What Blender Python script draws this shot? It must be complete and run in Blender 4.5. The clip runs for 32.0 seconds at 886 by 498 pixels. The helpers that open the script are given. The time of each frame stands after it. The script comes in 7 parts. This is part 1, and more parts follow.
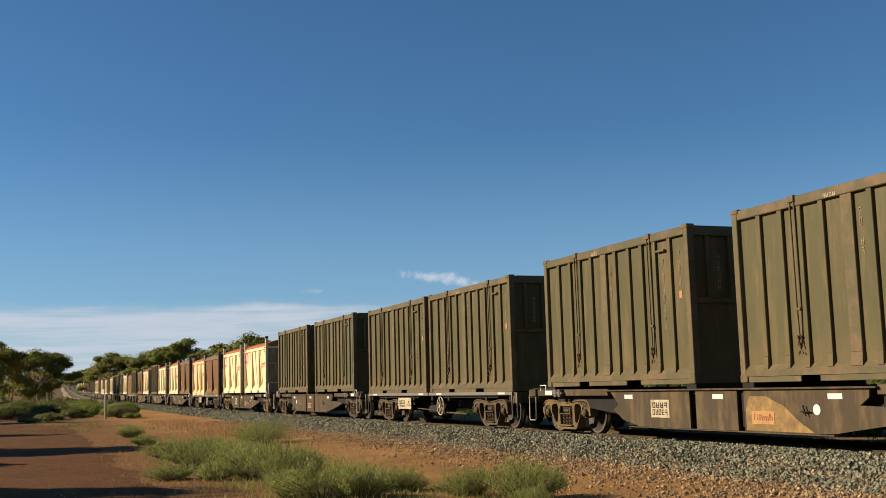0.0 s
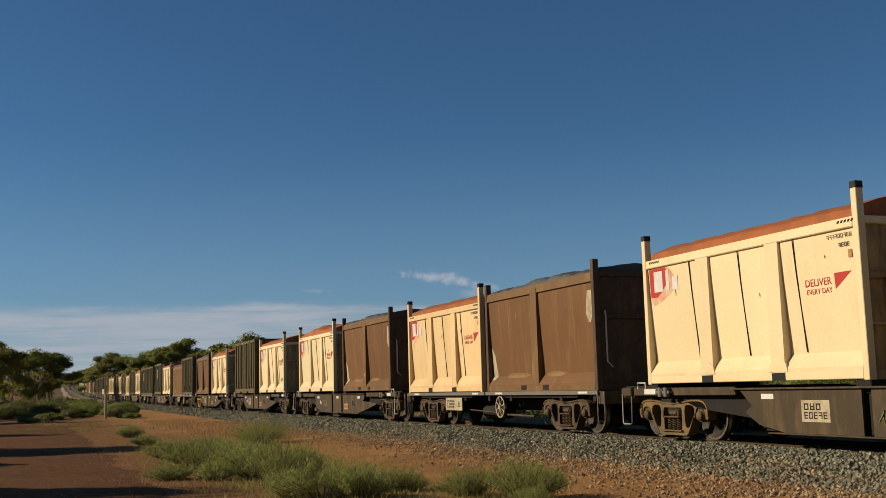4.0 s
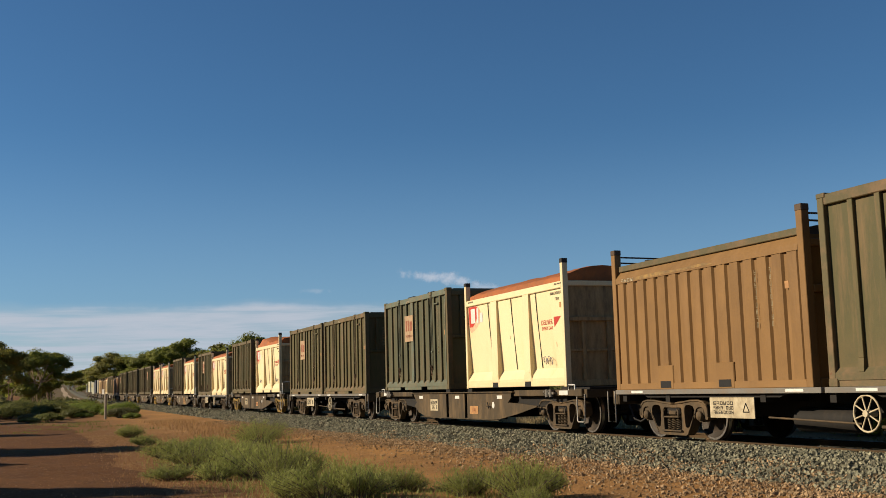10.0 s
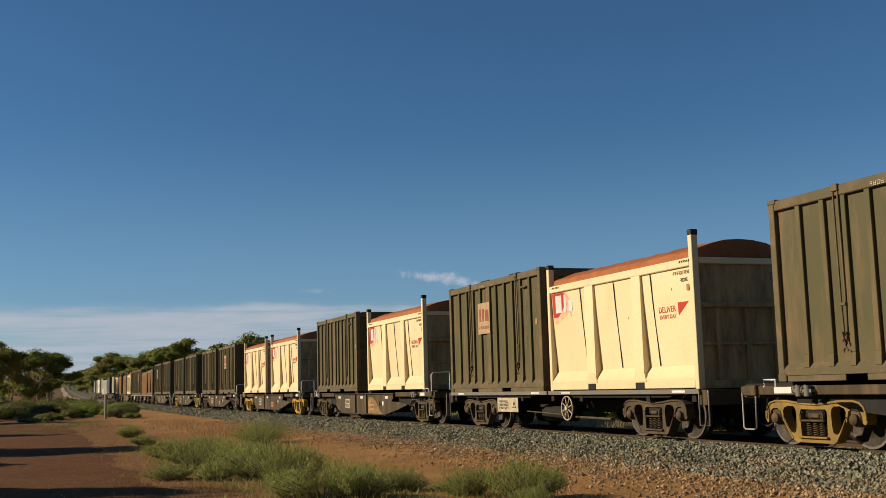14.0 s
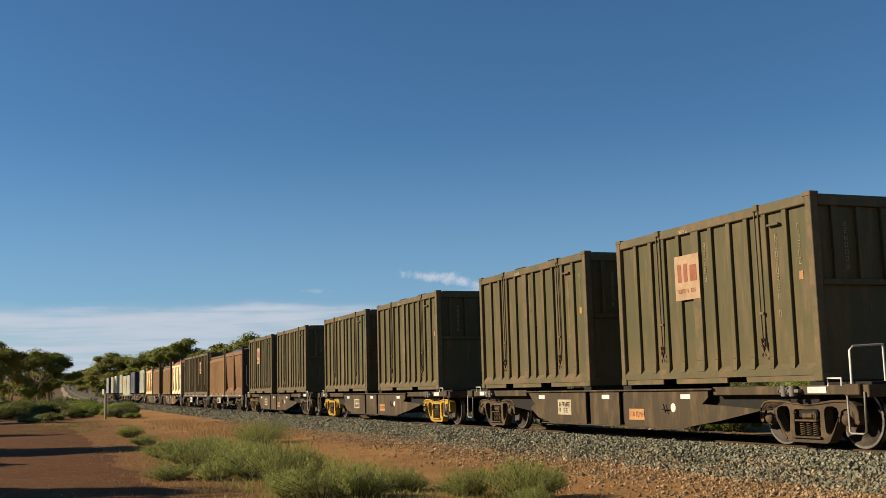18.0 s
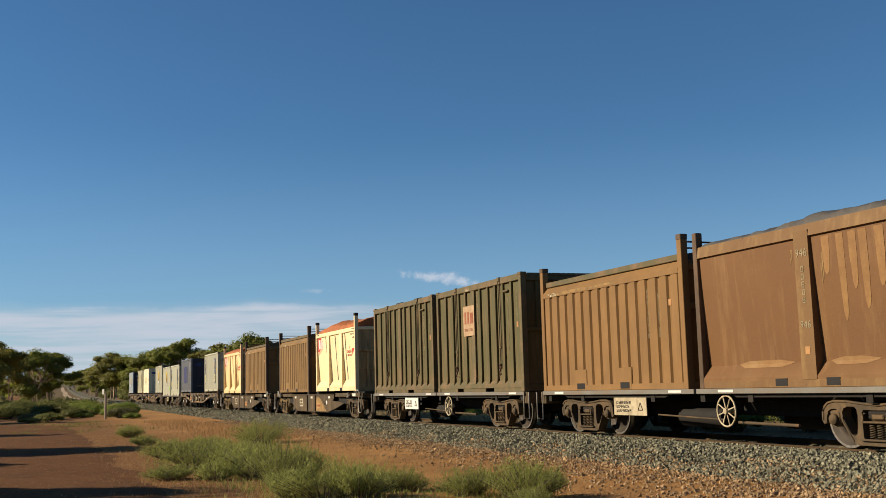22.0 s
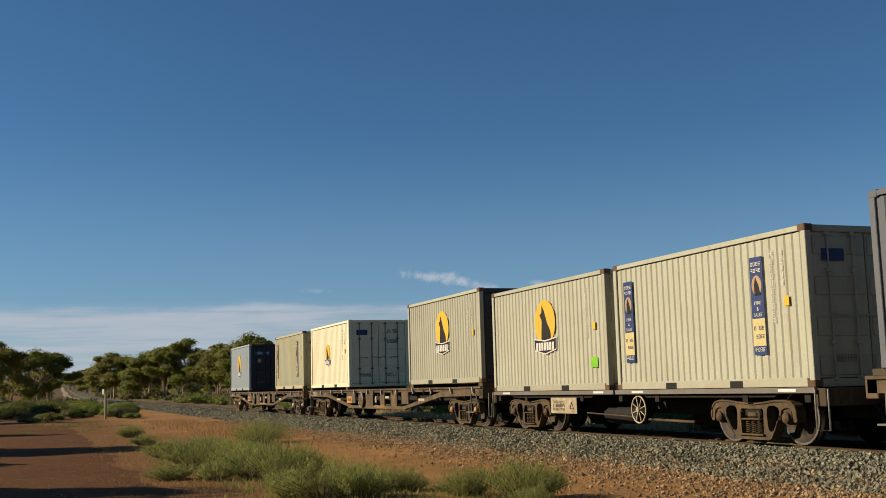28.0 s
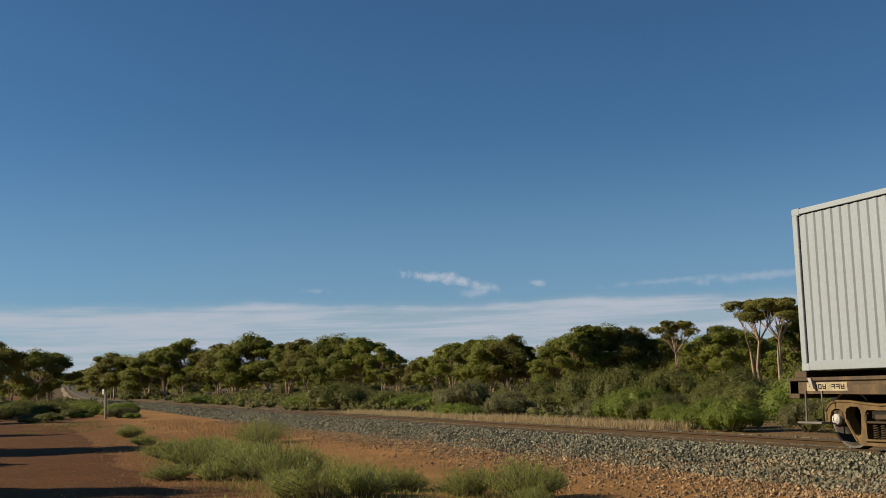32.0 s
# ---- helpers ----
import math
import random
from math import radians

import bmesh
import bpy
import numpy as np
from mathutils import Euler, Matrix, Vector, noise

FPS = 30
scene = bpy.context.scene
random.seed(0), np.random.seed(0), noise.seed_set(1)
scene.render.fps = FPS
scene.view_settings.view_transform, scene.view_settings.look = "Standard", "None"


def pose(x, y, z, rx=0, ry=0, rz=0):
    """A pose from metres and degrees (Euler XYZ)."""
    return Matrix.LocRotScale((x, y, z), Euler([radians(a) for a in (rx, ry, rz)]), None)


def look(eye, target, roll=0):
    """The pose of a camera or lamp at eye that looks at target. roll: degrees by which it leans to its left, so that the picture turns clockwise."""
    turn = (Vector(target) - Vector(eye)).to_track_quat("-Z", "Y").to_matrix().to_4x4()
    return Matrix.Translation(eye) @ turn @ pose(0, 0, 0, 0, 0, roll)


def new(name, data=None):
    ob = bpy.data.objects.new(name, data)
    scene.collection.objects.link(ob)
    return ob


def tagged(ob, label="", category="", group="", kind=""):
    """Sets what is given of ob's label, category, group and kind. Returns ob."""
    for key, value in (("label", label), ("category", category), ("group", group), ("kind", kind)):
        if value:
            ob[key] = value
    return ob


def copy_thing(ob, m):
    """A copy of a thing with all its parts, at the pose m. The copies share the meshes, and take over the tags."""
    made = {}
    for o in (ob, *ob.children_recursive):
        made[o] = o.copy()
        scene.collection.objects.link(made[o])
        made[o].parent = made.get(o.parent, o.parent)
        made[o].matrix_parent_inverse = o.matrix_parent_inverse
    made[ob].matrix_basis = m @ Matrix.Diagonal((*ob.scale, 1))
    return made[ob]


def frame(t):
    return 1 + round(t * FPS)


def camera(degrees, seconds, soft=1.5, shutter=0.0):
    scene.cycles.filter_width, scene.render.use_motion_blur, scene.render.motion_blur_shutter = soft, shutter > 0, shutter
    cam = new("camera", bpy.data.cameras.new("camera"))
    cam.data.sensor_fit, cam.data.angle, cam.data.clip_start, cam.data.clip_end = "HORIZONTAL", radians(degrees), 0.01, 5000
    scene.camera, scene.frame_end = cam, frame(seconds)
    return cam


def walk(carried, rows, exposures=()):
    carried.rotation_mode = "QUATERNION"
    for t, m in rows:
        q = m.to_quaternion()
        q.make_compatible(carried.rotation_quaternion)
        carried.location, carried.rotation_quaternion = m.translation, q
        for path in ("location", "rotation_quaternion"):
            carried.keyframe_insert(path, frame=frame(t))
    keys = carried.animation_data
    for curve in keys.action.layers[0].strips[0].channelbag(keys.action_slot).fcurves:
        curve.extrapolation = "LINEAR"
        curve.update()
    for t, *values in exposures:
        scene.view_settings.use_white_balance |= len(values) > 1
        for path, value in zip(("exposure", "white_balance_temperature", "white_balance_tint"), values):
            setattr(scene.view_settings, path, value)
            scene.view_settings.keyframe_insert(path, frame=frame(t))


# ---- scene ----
# World: metres, rail top at z = 0, the train runs along +x, the camera stands beside the line.
SECONDS = 32.0
EYE = Vector((0.0, 0.0, 1.107))
YAW, TILT, LEAN = radians(-68.9565), radians(7.361), -1.5463
AIM = Vector((math.sin(YAW) * math.cos(TILT), math.cos(YAW) * math.cos(TILT), math.sin(TILT)))
cam = camera(44.92, SECONDS, soft=0.85)
STAND = look(EYE, EYE + AIM * 20, LEAN)
walk(cam, [(0.0, STAND), (SECONDS, STAND)], exposures=[(0.0, 0.81), (1.0, 0.81), (2.0, 0.84), (3.0, 0.24), (6.0, 0.25), (7.0, 0.25), (8.0, 0.22), (9.0, 0.60), (13.0, 0.60), (14.0, 0.44), (15.0, 0.46), (15.5, 0.46), (17.5, 0.59), (18.0, 0.76), (19.0, 0.78), (24.0, 0.76), (25.0, 0.76), (26.0, 0.59), (29.0, 0.48), (32.0, 0.47)])

# ---------------------------------------------------------------- light
SUN_ELEVATION = radians(24)
SUN_WAY = Vector((-0.40, -0.917, 0)).normalized()       # from the place towards the sun
world = bpy.data.worlds.new("world")
scene.world = world
world.use_nodes = True
wn, wl = world.node_tree.nodes, world.node_tree.links
sky = wn.new("ShaderNodeTexSky")
sky.sky_type, sky.sun_disc = "NISHITA", False
sky.sun_elevation = SUN_ELEVATION
sky.sun_rotation = math.atan2(SUN_WAY.x, SUN_WAY.y)
sky.altitude, sky.air_density, sky.dust_density, sky.ozone_density = 900, 1.0, 0.05, 5.0
tone = wn.new("ShaderNodeMix")
tone.data_type, tone.blend_type = "RGBA", "MULTIPLY"
tone.inputs[0].default_value, tone.inputs[7].default_value = 1.0, (0.735, 0.985, 1.06, 1)
wl.new(sky.outputs[0], tone.inputs[6])
wl.new(tone.outputs[2], wn["Background"].inputs[0])
wn["Background"].inputs[1].default_value = 0.0508
sun = new("sun", bpy.data.lights.new("sun", "SUN"))
sun.data.energy, sun.data.angle, sun.data.color = 5.0, radians(0.53), (1.0, 0.85, 0.64)
sun.matrix_world = look(Vector((0, 0, 40)) + SUN_WAY * 40, Vector((0, 0, 40)) + SUN_WAY * 40 - (SUN_WAY * math.cos(SUN_ELEVATION) + Vector((0, 0, math.sin(SUN_ELEVATION)))))


# ---------------------------------------------------------------- mesh helpers
class Geo:
    """Vertices and faces of one part."""

    def __init__(self):
        self.v, self.f, self.s = [], [], []

    def add(self, verts, faces, smooth=False):
        n = len(self.v)
        self.v += [tuple(p) for p in verts]
        self.f += [tuple(i + n for i in q) for q in faces]
        self.s += [smooth] * len(faces)
        return self

    def box(self, x0, x1, y0, y1, z0, z1, c=0.0):
        """A box, with its edges cut by c."""
        if c <= 0:
            v = [(x, y, z) for x in (x0, x1) for y in (y0, y1) for z in (z0, z1)]
            return self.add(v, [(0, 1, 3, 2), (4, 6, 7, 5), (0, 4, 5, 1), (2, 3, 7, 6), (0, 2, 6, 4), (1, 5, 7, 3)])
        c = min(c, (x1 - x0) * 0.45, (y1 - y0) * 0.45, (z1 - z0) * 0.45)
        v, key = [], {}
        lim = ((x0, x1), (y0, y1), (z0, z1))
        for i in (0, 1):
            for j in (0, 1):
                for k in (0, 1):
                    for a in (0, 1, 2):
                        p = [lim[0][i], lim[1][j], lim[2][k]]
                        for b in (0, 1, 2):
                            if b != a:
                                p[b] += c if (i, j, k)[b] == 0 else -c
                        key[i, j, k, a] = len(v)
                        v.append(p)
        f = []

        def face(pts, out):
            a, b, d = (Vector(v[q]) for q in pts[:3])
            f.append(tuple(pts) if (b - a).cross(d - a).dot(Vector(out)) > 0 else tuple(reversed(pts)))
        sg = (-1, 1)
        for a in (0, 1, 2):
            b, d = [q for q in (0, 1, 2) if q != a]
            for e in (0, 1):
                out = [0, 0, 0]
                out[a] = sg[e]
                pts = []
                for m, n in ((0, 0), (1, 0), (1, 1), (0, 1)):
                    ix = [0, 0, 0]
                    ix[a], ix[b], ix[d] = e, m, n
                    pts.append(key[(*ix, a)])
                face(pts, out)
            for m in (0, 1):
                for n in (0, 1):
                    ia, ib = [0, 0, 0], [0, 0, 0]
                    ia[a], ib[a] = 0, 1
                    for q in (ia, ib):
                        q[b], q[d] = m, n
                    out = [0, 0, 0]
                    out[b], out[d] = sg[m], sg[n]
                    face([key[(*ia, b)], key[(*ib, b)], key[(*ib, d)], key[(*ia, d)]], out)
        for i in (0, 1):
            for j in (0, 1):
                for k in (0, 1):
                    face([key[i, j, k, 0], key[i, j, k, 1], key[i, j, k, 2]], (sg[i], sg[j], sg[k]))
        return self.add(v, f)

    def prism(self, poly, axis, a, b):
        """A polygon drawn out along an axis: 'y' takes (x, z) points, 'x' (y, z), 'z' (x, y)."""
        put = {"x": lambda p, h: (h, p[0], p[1]), "y": lambda p, h: (p[0], h, p[1]), "z": lambda p, h: (p[0], p[1], h)}[axis]
        n = len(poly)
        area = sum(poly[i][0] * poly[(i + 1) % n][1] - poly[(i + 1) % n][0] * poly[i][1] for i in range(n))
        if (area > 0) == (axis == "y"):
            poly = poly[::-1]
        v = [put(p, a) for p in poly] + [put(p, b) for p in poly]
        f = [tuple(range(n - 1, -1, -1)), tuple(range(n, 2 * n))] + [(i, (i + 1) % n, n + (i + 1) % n, n + i) for i in range(n)]
        return self.add(v, f)

    def rod(self, points, r, seg=7, closed=False):
        """A round bar along points; r may be one radius or one for each point."""
        pts = [Vector(p) for p in points]
        n = len(pts)
        rs = r if isinstance(r, (list, tuple)) else [r] * n
        v, f = [], []
        for i, p in enumerate(pts):
            if closed:
                d = pts[(i + 1) % n] - pts[i - 1]
            else:
                d = pts[min(i + 1, n - 1)] - pts[max(i - 1, 0)]
            d.normalize()
            ref = Vector((0, 0, 1)) if abs(d.z) < 0.9 else Vector((1, 0, 0))
            if closed:
                ref = Vector((0, 1, 0)) if abs(d.y) < 0.9 else Vector((1, 0, 0))
            u = d.cross(ref).normalized()
            w = d.cross(u)
            v += [p + (u * math.cos(a) + w * math.sin(a)) * rs[i] for a in (math.tau * q / seg for q in range(seg))]
        for i in range(n if closed else n - 1):
            j = (i + 1) % n
            f += [(i * seg + q, i * seg + (q + 1) % seg, j * seg + (q + 1) % seg, j * seg + q) for q in range(seg)]
        self.add(v, f, True)
        if not closed:
            self.add(v[:seg], [tuple(range(seg - 1, -1, -1))])
            self.add(v[-seg:], [tuple(range(seg))])
        return self

    def lathe(self, profile, seg=24, centre=(0, 0, 0), smooth=True):
        """(radius, y) points turned round the y axis."""
        cx, cy, cz = centre
        v, f, n = [], [], len(profile)
        for q in range(seg):
            a = math.tau * q / seg
            v += [(cx + r * math.cos(a), cy + y, cz + r * math.sin(a)) for r, y in profile]
        for q in range(seg):
            k = (q + 1) % seg
            f += [(q * n + i, q * n + i + 1, k * n + i + 1, k * n + i) for i in range(n - 1)]
        return self.add(v, f, smooth)

    def grid(self, rows, smooth=True):
        """A sheet through rows of points."""
        m = len(rows[0])
        v = [p for row in rows for p in row]
        f = [(i * m + j, i * m + j + 1, (i + 1) * m + j + 1, (i + 1) * m + j) for i in range(len(rows) - 1) for j in range(m - 1)]
        return self.add(v, f, smooth)

    def mesh(self, name, material):
        me = bpy.data.meshes.new(name)
        me.from_pydata(self.v, [], self.f)
        me.polygons.foreach_set("use_smooth", self.s)
        me.materials.append(material)
        me.update()
        return me


def part(name, geo, material, parent=None, label="", at=None):
    """One mesh object, from a Geo or a ready mesh, under a thing or a part."""
    me = geo.mesh(name, material) if isinstance(geo, Geo) else geo
    ob = new(name, me)
    if parent is not None:
        ob.parent = parent
    if at is not None:
        ob.matrix_basis = at
    if label:
        ob["label"] = label
    return ob


def cloud_mesh(name, verts, faces, material, smooth=False):
    """A big mesh from arrays: verts (n, 3), faces (m, 3 or 4)."""
    me = bpy.data.meshes.new(name)
    verts, faces = np.asarray(verts, np.float32), np.asarray(faces, np.int32)
    k = faces.shape[1]
    me.vertices.add(len(verts))
    me.vertices.foreach_set("co", verts.ravel())
    me.loops.add(faces.size)
    me.loops.foreach_set("vertex_index", faces.ravel())
    me.polygons.add(len(faces))
    me.polygons.foreach_set("loop_start", np.arange(0, faces.size, k, dtype=np.int32))
    me.polygons.foreach_set("use_smooth", np.full(len(faces), smooth))
    me.materials.append(material)
    me.update(calc_edges=True)
    me.validate()
    return me


LETTERS = {}


def lettering(text, size, material):
    """A mesh of built-in letters, flat in its own x-y plane, centred."""
    key = (text, size, material.name)
    if key not in LETTERS:
        cu = bpy.data.curves.new("lettering", "FONT")
        cu.body, cu.size, cu.align_x, cu.align_y, cu.extrude, cu.resolution_u = text, size, "CENTER", "CENTER", 0.0015, 2
        ob = new("lettering", cu)
        me = bpy.data.meshes.new_from_object(ob.evaluated_get(bpy.context.evaluated_depsgraph_get()))
        bpy.data.objects.remove(ob)
        me.materials.clear()
        me.materials.append(material)
        LETTERS[key] = me
    return LETTERS[key]


# ---------------------------------------------------------------- materials
def nodes_of(name):
    m = bpy.data.materials.new(name)
    m.use_nodes = True
    return m, m.node_tree.nodes, m.node_tree.links, m.node_tree.nodes["Principled BSDF"]


DULL = 0.79                          # scales every surf() base colour down, so unlit faces come out darker


def surf(name, col, col2=None, scale=1.5, rough=0.7, metal=0.0, dirt=None, amount=0.4, streak=(5, 5, 0.7), low=0.0, rust=None,
         rusty=0.0, bump=0.15, grain=60.0, vary=0.06, island=False):
    """A worn surface: two tones, fine grain, streaks of dirt, spots of rust and small relief."""
    m, n, l, b = nodes_of(name)
    tc, oi, mp = n.new("ShaderNodeTexCoord"), n.new("ShaderNodeObjectInfo"), n.new("ShaderNodeVectorMath")
    mp.operation = "MULTIPLY_ADD"
    mp.inputs[1].default_value = (37.0, 19.0, 53.0)
    comb = n.new("ShaderNodeCombineXYZ")
    for i in range(3):
        l.new(oi.outputs["Random"], comb.inputs[i])
    l.new(comb.outputs[0], mp.inputs[0])
    l.new(tc.outputs["Object"], mp.inputs[2])

    def noise_at(s, detail=4, vec=None, rgh=0.6):
        t = n.new("ShaderNodeTexNoise")
        t.inputs["Scale"].default_value, t.inputs["Detail"].default_value, t.inputs["Roughness"].default_value = s, detail, rgh
        l.new(vec or mp.outputs[0], t.inputs["Vector"])
        return t.outputs["Fac"]

    def ramp(src, a, c):
        t = n.new("ShaderNodeMapRange")
        t.inputs["From Min"].default_value, t.inputs["From Max"].default_value = a, c
        l.new(src, t.inputs["Value"])
        return t.outputs[0]

    def mix(fac, a, c, kind="MIX"):
        t = n.new("ShaderNodeMix")
        t.data_type, t.blend_type = "RGBA", kind
        for sock, val in ((t.inputs[0], fac), (t.inputs[6], a), (t.inputs[7], c)):
            if hasattr(val, "links"):
                l.new(val, sock)
            else:
                sock.default_value = val if isinstance(val, float) else (*val, 1)
        return t.outputs[2]
    col2 = col2 or tuple(c * 0.75 for c in col)
    out = mix(ramp(noise_at(scale), 0.3, 0.7), col, col2)
    fine = noise_at(grain * 0.5, 3)
    g = n.new("ShaderNodeMapRange")
    g.inputs["To Min"].default_value, g.inputs["To Max"].default_value = 0.82, 1.18
    l.new(fine, g.inputs["Value"])
    out = mix(1.0, out, g.outputs[0], "MULTIPLY")
    if dirt:
        sc = n.new("ShaderNodeVectorMath")
        sc.operation = "MULTIPLY"
        sc.inputs[1].default_value = streak
        l.new(mp.outputs[0], sc.inputs[0])
        fac = ramp(noise_at(1.0, 5, sc.outputs[0], 0.7), 0.62 - amount * 0.3, 0.85 - amount * 0.2)
        if low:
            sep = n.new("ShaderNodeSeparateXYZ")
            l.new(tc.outputs["Object"], sep.inputs[0])
            hi = n.new("ShaderNodeMapRange")
            hi.inputs["From Min"].default_value, hi.inputs["From Max"].default_value = low, 0.0
            l.new(sep.outputs[2], hi.inputs["Value"])
            w = n.new("ShaderNodeMath")
            w.operation = "MULTIPLY"
            l.new(hi.outputs[0], w.inputs[0])
            l.new(ramp(noise_at(2.3, 4), 0.25, 0.75), w.inputs[1])
            mx = n.new("ShaderNodeMath")
            mx.operation = "MAXIMUM"
            l.new(w.outputs[0], mx.inputs[0])
            l.new(fac, mx.inputs[1])
            fac = mx.outputs[0]
        k = n.new("ShaderNodeMath")
        k.operation = "MULTIPLY"
        k.inputs[1].default_value = amount
        l.new(fac, k.inputs[0])
        out = mix(k.outputs[0], out, dirt)
    if rust:
        out = mix(ramp(noise_at(6.0, 6, None, 0.7), 0.72 - rusty * 0.2, 0.78 - rusty * 0.15), out, rust)
    hsv = n.new("ShaderNodeHueSaturation")
    v = n.new("ShaderNodeMapRange")
    v.inputs["To Min"].default_value, v.inputs["To Max"].default_value = DULL * (1 - vary), DULL * (1 + vary)
    if island:
        geo = n.new("ShaderNodeNewGeometry")
        l.new(geo.outputs["Random Per Island"], v.inputs["Value"])
    else:
        l.new(oi.outputs["Random"], v.inputs["Value"])
    l.new(v.outputs[0], hsv.inputs["Value"])
    l.new(out, hsv.inputs["Color"])
    l.new(hsv.outputs[0], b.inputs["Base Color"])
    rr = n.new("ShaderNodeMapRange")
    rr.inputs["To Min"].default_value, rr.inputs["To Max"].default_value = max(0.05, rough - 0.12), min(1, rough + 0.12)
    l.new(fine, rr.inputs["Value"])
    l.new(rr.outputs[0], b.inputs["Roughness"])
    b.inputs["Metallic"].default_value = metal
    b.inputs["Specular IOR Level"].default_value = 0.18
    if bump:
        bp = n.new("ShaderNodeBump")
        bp.inputs["Strength"].default_value, bp.inputs["Distance"].default_value = bump, 0.02
        l.new(noise_at(grain, 5), bp.inputs["Height"])
        l.new(bp.outputs[0], b.inputs["Normal"])
    return m


def leafy(name, col, col2, vary=0.35):
    """Leaves: two greens, changing from leaf to leaf, with some light coming through."""
    m, n, l, b = nodes_of(name)
    geo, mixer = n.new("ShaderNodeNewGeometry"), n.new("ShaderNodeMix")
    mixer.data_type = "RGBA"
    mixer.inputs[6].default_value, mixer.inputs[7].default_value = (*col, 1), (*col2, 1)
    l.new(geo.outputs["Random Per Island"], mixer.inputs[0])
    hsv, v, oi = n.new("ShaderNodeHueSaturation"), n.new("ShaderNodeMapRange"), n.new("ShaderNodeObjectInfo")
    v.inputs["To Min"].default_value, v.inputs["To Max"].default_value = 1 - vary, 1 + vary
    l.new(oi.outputs["Random"], v.inputs["Value"])
    l.new(v.outputs[0], hsv.inputs["Value"])
    l.new(mixer.outputs[2], hsv.inputs["Color"])
    l.new(hsv.outputs[0], b.inputs["Base Color"])
    b.inputs["Roughness"].default_value, b.inputs["Specular IOR Level"].default_value = 0.6, 0.25
    tr, ms = n.new("ShaderNodeBsdfTranslucent"), n.new("ShaderNodeMixShader")
    l.new(hsv.outputs[0], tr.inputs[0])
    ms.inputs[0].default_value = 0.55
    l.new(b.outputs[0], ms.inputs[1])
    l.new(tr.outputs[0], ms.inputs[2])
    l.new(ms.outputs[0], n["Material Output"].inputs[0])
    return m


DUST = (0.30, 0.17, 0.085)
OLIVE = surf("olive_paint", (0.098, 0.085, 0.034), (0.084, 0.075, 0.031), 1.2, 0.62, 0, DUST, 0.45, (4, 4, 0.6), 0.9, (0.13, 0.06, 0.03), 0.1, 0.1)
OLIVE_EDGE = surf("olive_rail_paint", (0.118, 0.097, 0.045), (0.088, 0.077, 0.04), 2.0, 0.65, 0, DUST, 0.6, (2, 2, 2), 0, (0.14, 0.06, 0.03), 0.3, 0.12)
TEAL = surf("teal_green_paint", (0.084, 0.088, 0.046), (0.080, 0.078, 0.041), 1.2, 0.6, 0, DUST, 0.4, (4, 4, 0.6), 0.9, (0.13, 0.06, 0.03), 0.1, 0.1)
TEAL_EDGE = surf("teal_post_paint", (0.13, 0.16, 0.115), (0.12, 0.115, 0.07), 2.5, 0.6, 0, DUST, 0.5, (3, 3, 1), 0, (0.16, 0.07, 0.03), 0.3, 0.1)
CREAM = surf("cream_paint", (0.80, 0.665, 0.40), (0.77, 0.62, 0.35), 0.9, 0.5, 0, (0.55, 0.30, 0.12), 0.28, (2.2, 2.2, 0.5), 0.5, (0.2, 0.1, 0.05), -0.12, 0.04)
CREAM_WARM = surf("dusty_cream_paint", (0.78, 0.585, 0.31), (0.74, 0.53, 0.26), 0.9, 0.55, 0, (0.52, 0.26, 0.09), 0.45, (2.2, 2.2, 0.5), 0.7, (0.2, 0.1, 0.05), -0.1, 0.04)
# streaked cream, base colour darkened to carry the shade of the container ends
CREAM_SHADED_GRIME = surf("shaded_grimy_cream_paint", (0.53, 0.38, 0.18), (0.43, 0.30, 0.135), 1.1, 0.7, 0, (0.13, 0.10, 0.06), 0.8, (5, 5, 1.2), 0, (0.16, 0.08, 0.04), -0.02, 0.08)
BROWN = surf("brown_tub_paint", (0.172, 0.083, 0.029), (0.145, 0.070, 0.026), 0.8, 0.6, 0, (0.36, 0.22, 0.09), 0.35, (4, 4, 0.5), 0.45, (0.5, 0.36, 0.13), -0.22, 0.08)
BROWN_EDGE = surf("brown_rail_paint", (0.155, 0.082, 0.032), (0.18, 0.102, 0.04), 2, 0.65, 0, (0.4, 0.26, 0.1), 0.4, (3, 3, 1), 0, (0.08, 0.045, 0.03), 0.2, 0.12)
DARK_POST = surf("dark_brown_post_paint", (0.075, 0.05, 0.03), (0.095, 0.06, 0.035), 3, 0.6, 0, DUST, 0.4, (3, 3, 1), 0, None, 0, 0.1)
RIBBED = surf("tan_ribbed_paint", (0.245, 0.133, 0.043), (0.18, 0.099, 0.035), 1.0, 0.6, 0, (0.3, 0.17, 0.07), 0.45, (4, 4, 0.6), 0.5, (0.08, 0.045, 0.03), 0.0, 0.08)
RIBBED_DARK = surf("dark_ribbed_paint", (0.235, 0.138, 0.046), (0.175, 0.103, 0.038), 1.0, 0.62, 0, (0.22, 0.13, 0.06), 0.4, (4, 4, 0.6), 0.5, None, 0, 0.08)
TARP = surf("orange_tarpaulin", (0.42, 0.13, 0.035), (0.30, 0.10, 0.035), 2.2, 0.75, 0, (0.16, 0.085, 0.04), 0.55, (3, 3, 3), 0, None, 0, 0.35, 14)
TARP_GREY = surf("grey_tarpaulin", (0.10, 0.095, 0.085), (0.07, 0.065, 0.06), 2.2, 0.6, 0, (0.17, 0.11, 0.06), 0.4, (3, 3, 3), 0, None, 0, 0.35, 14)
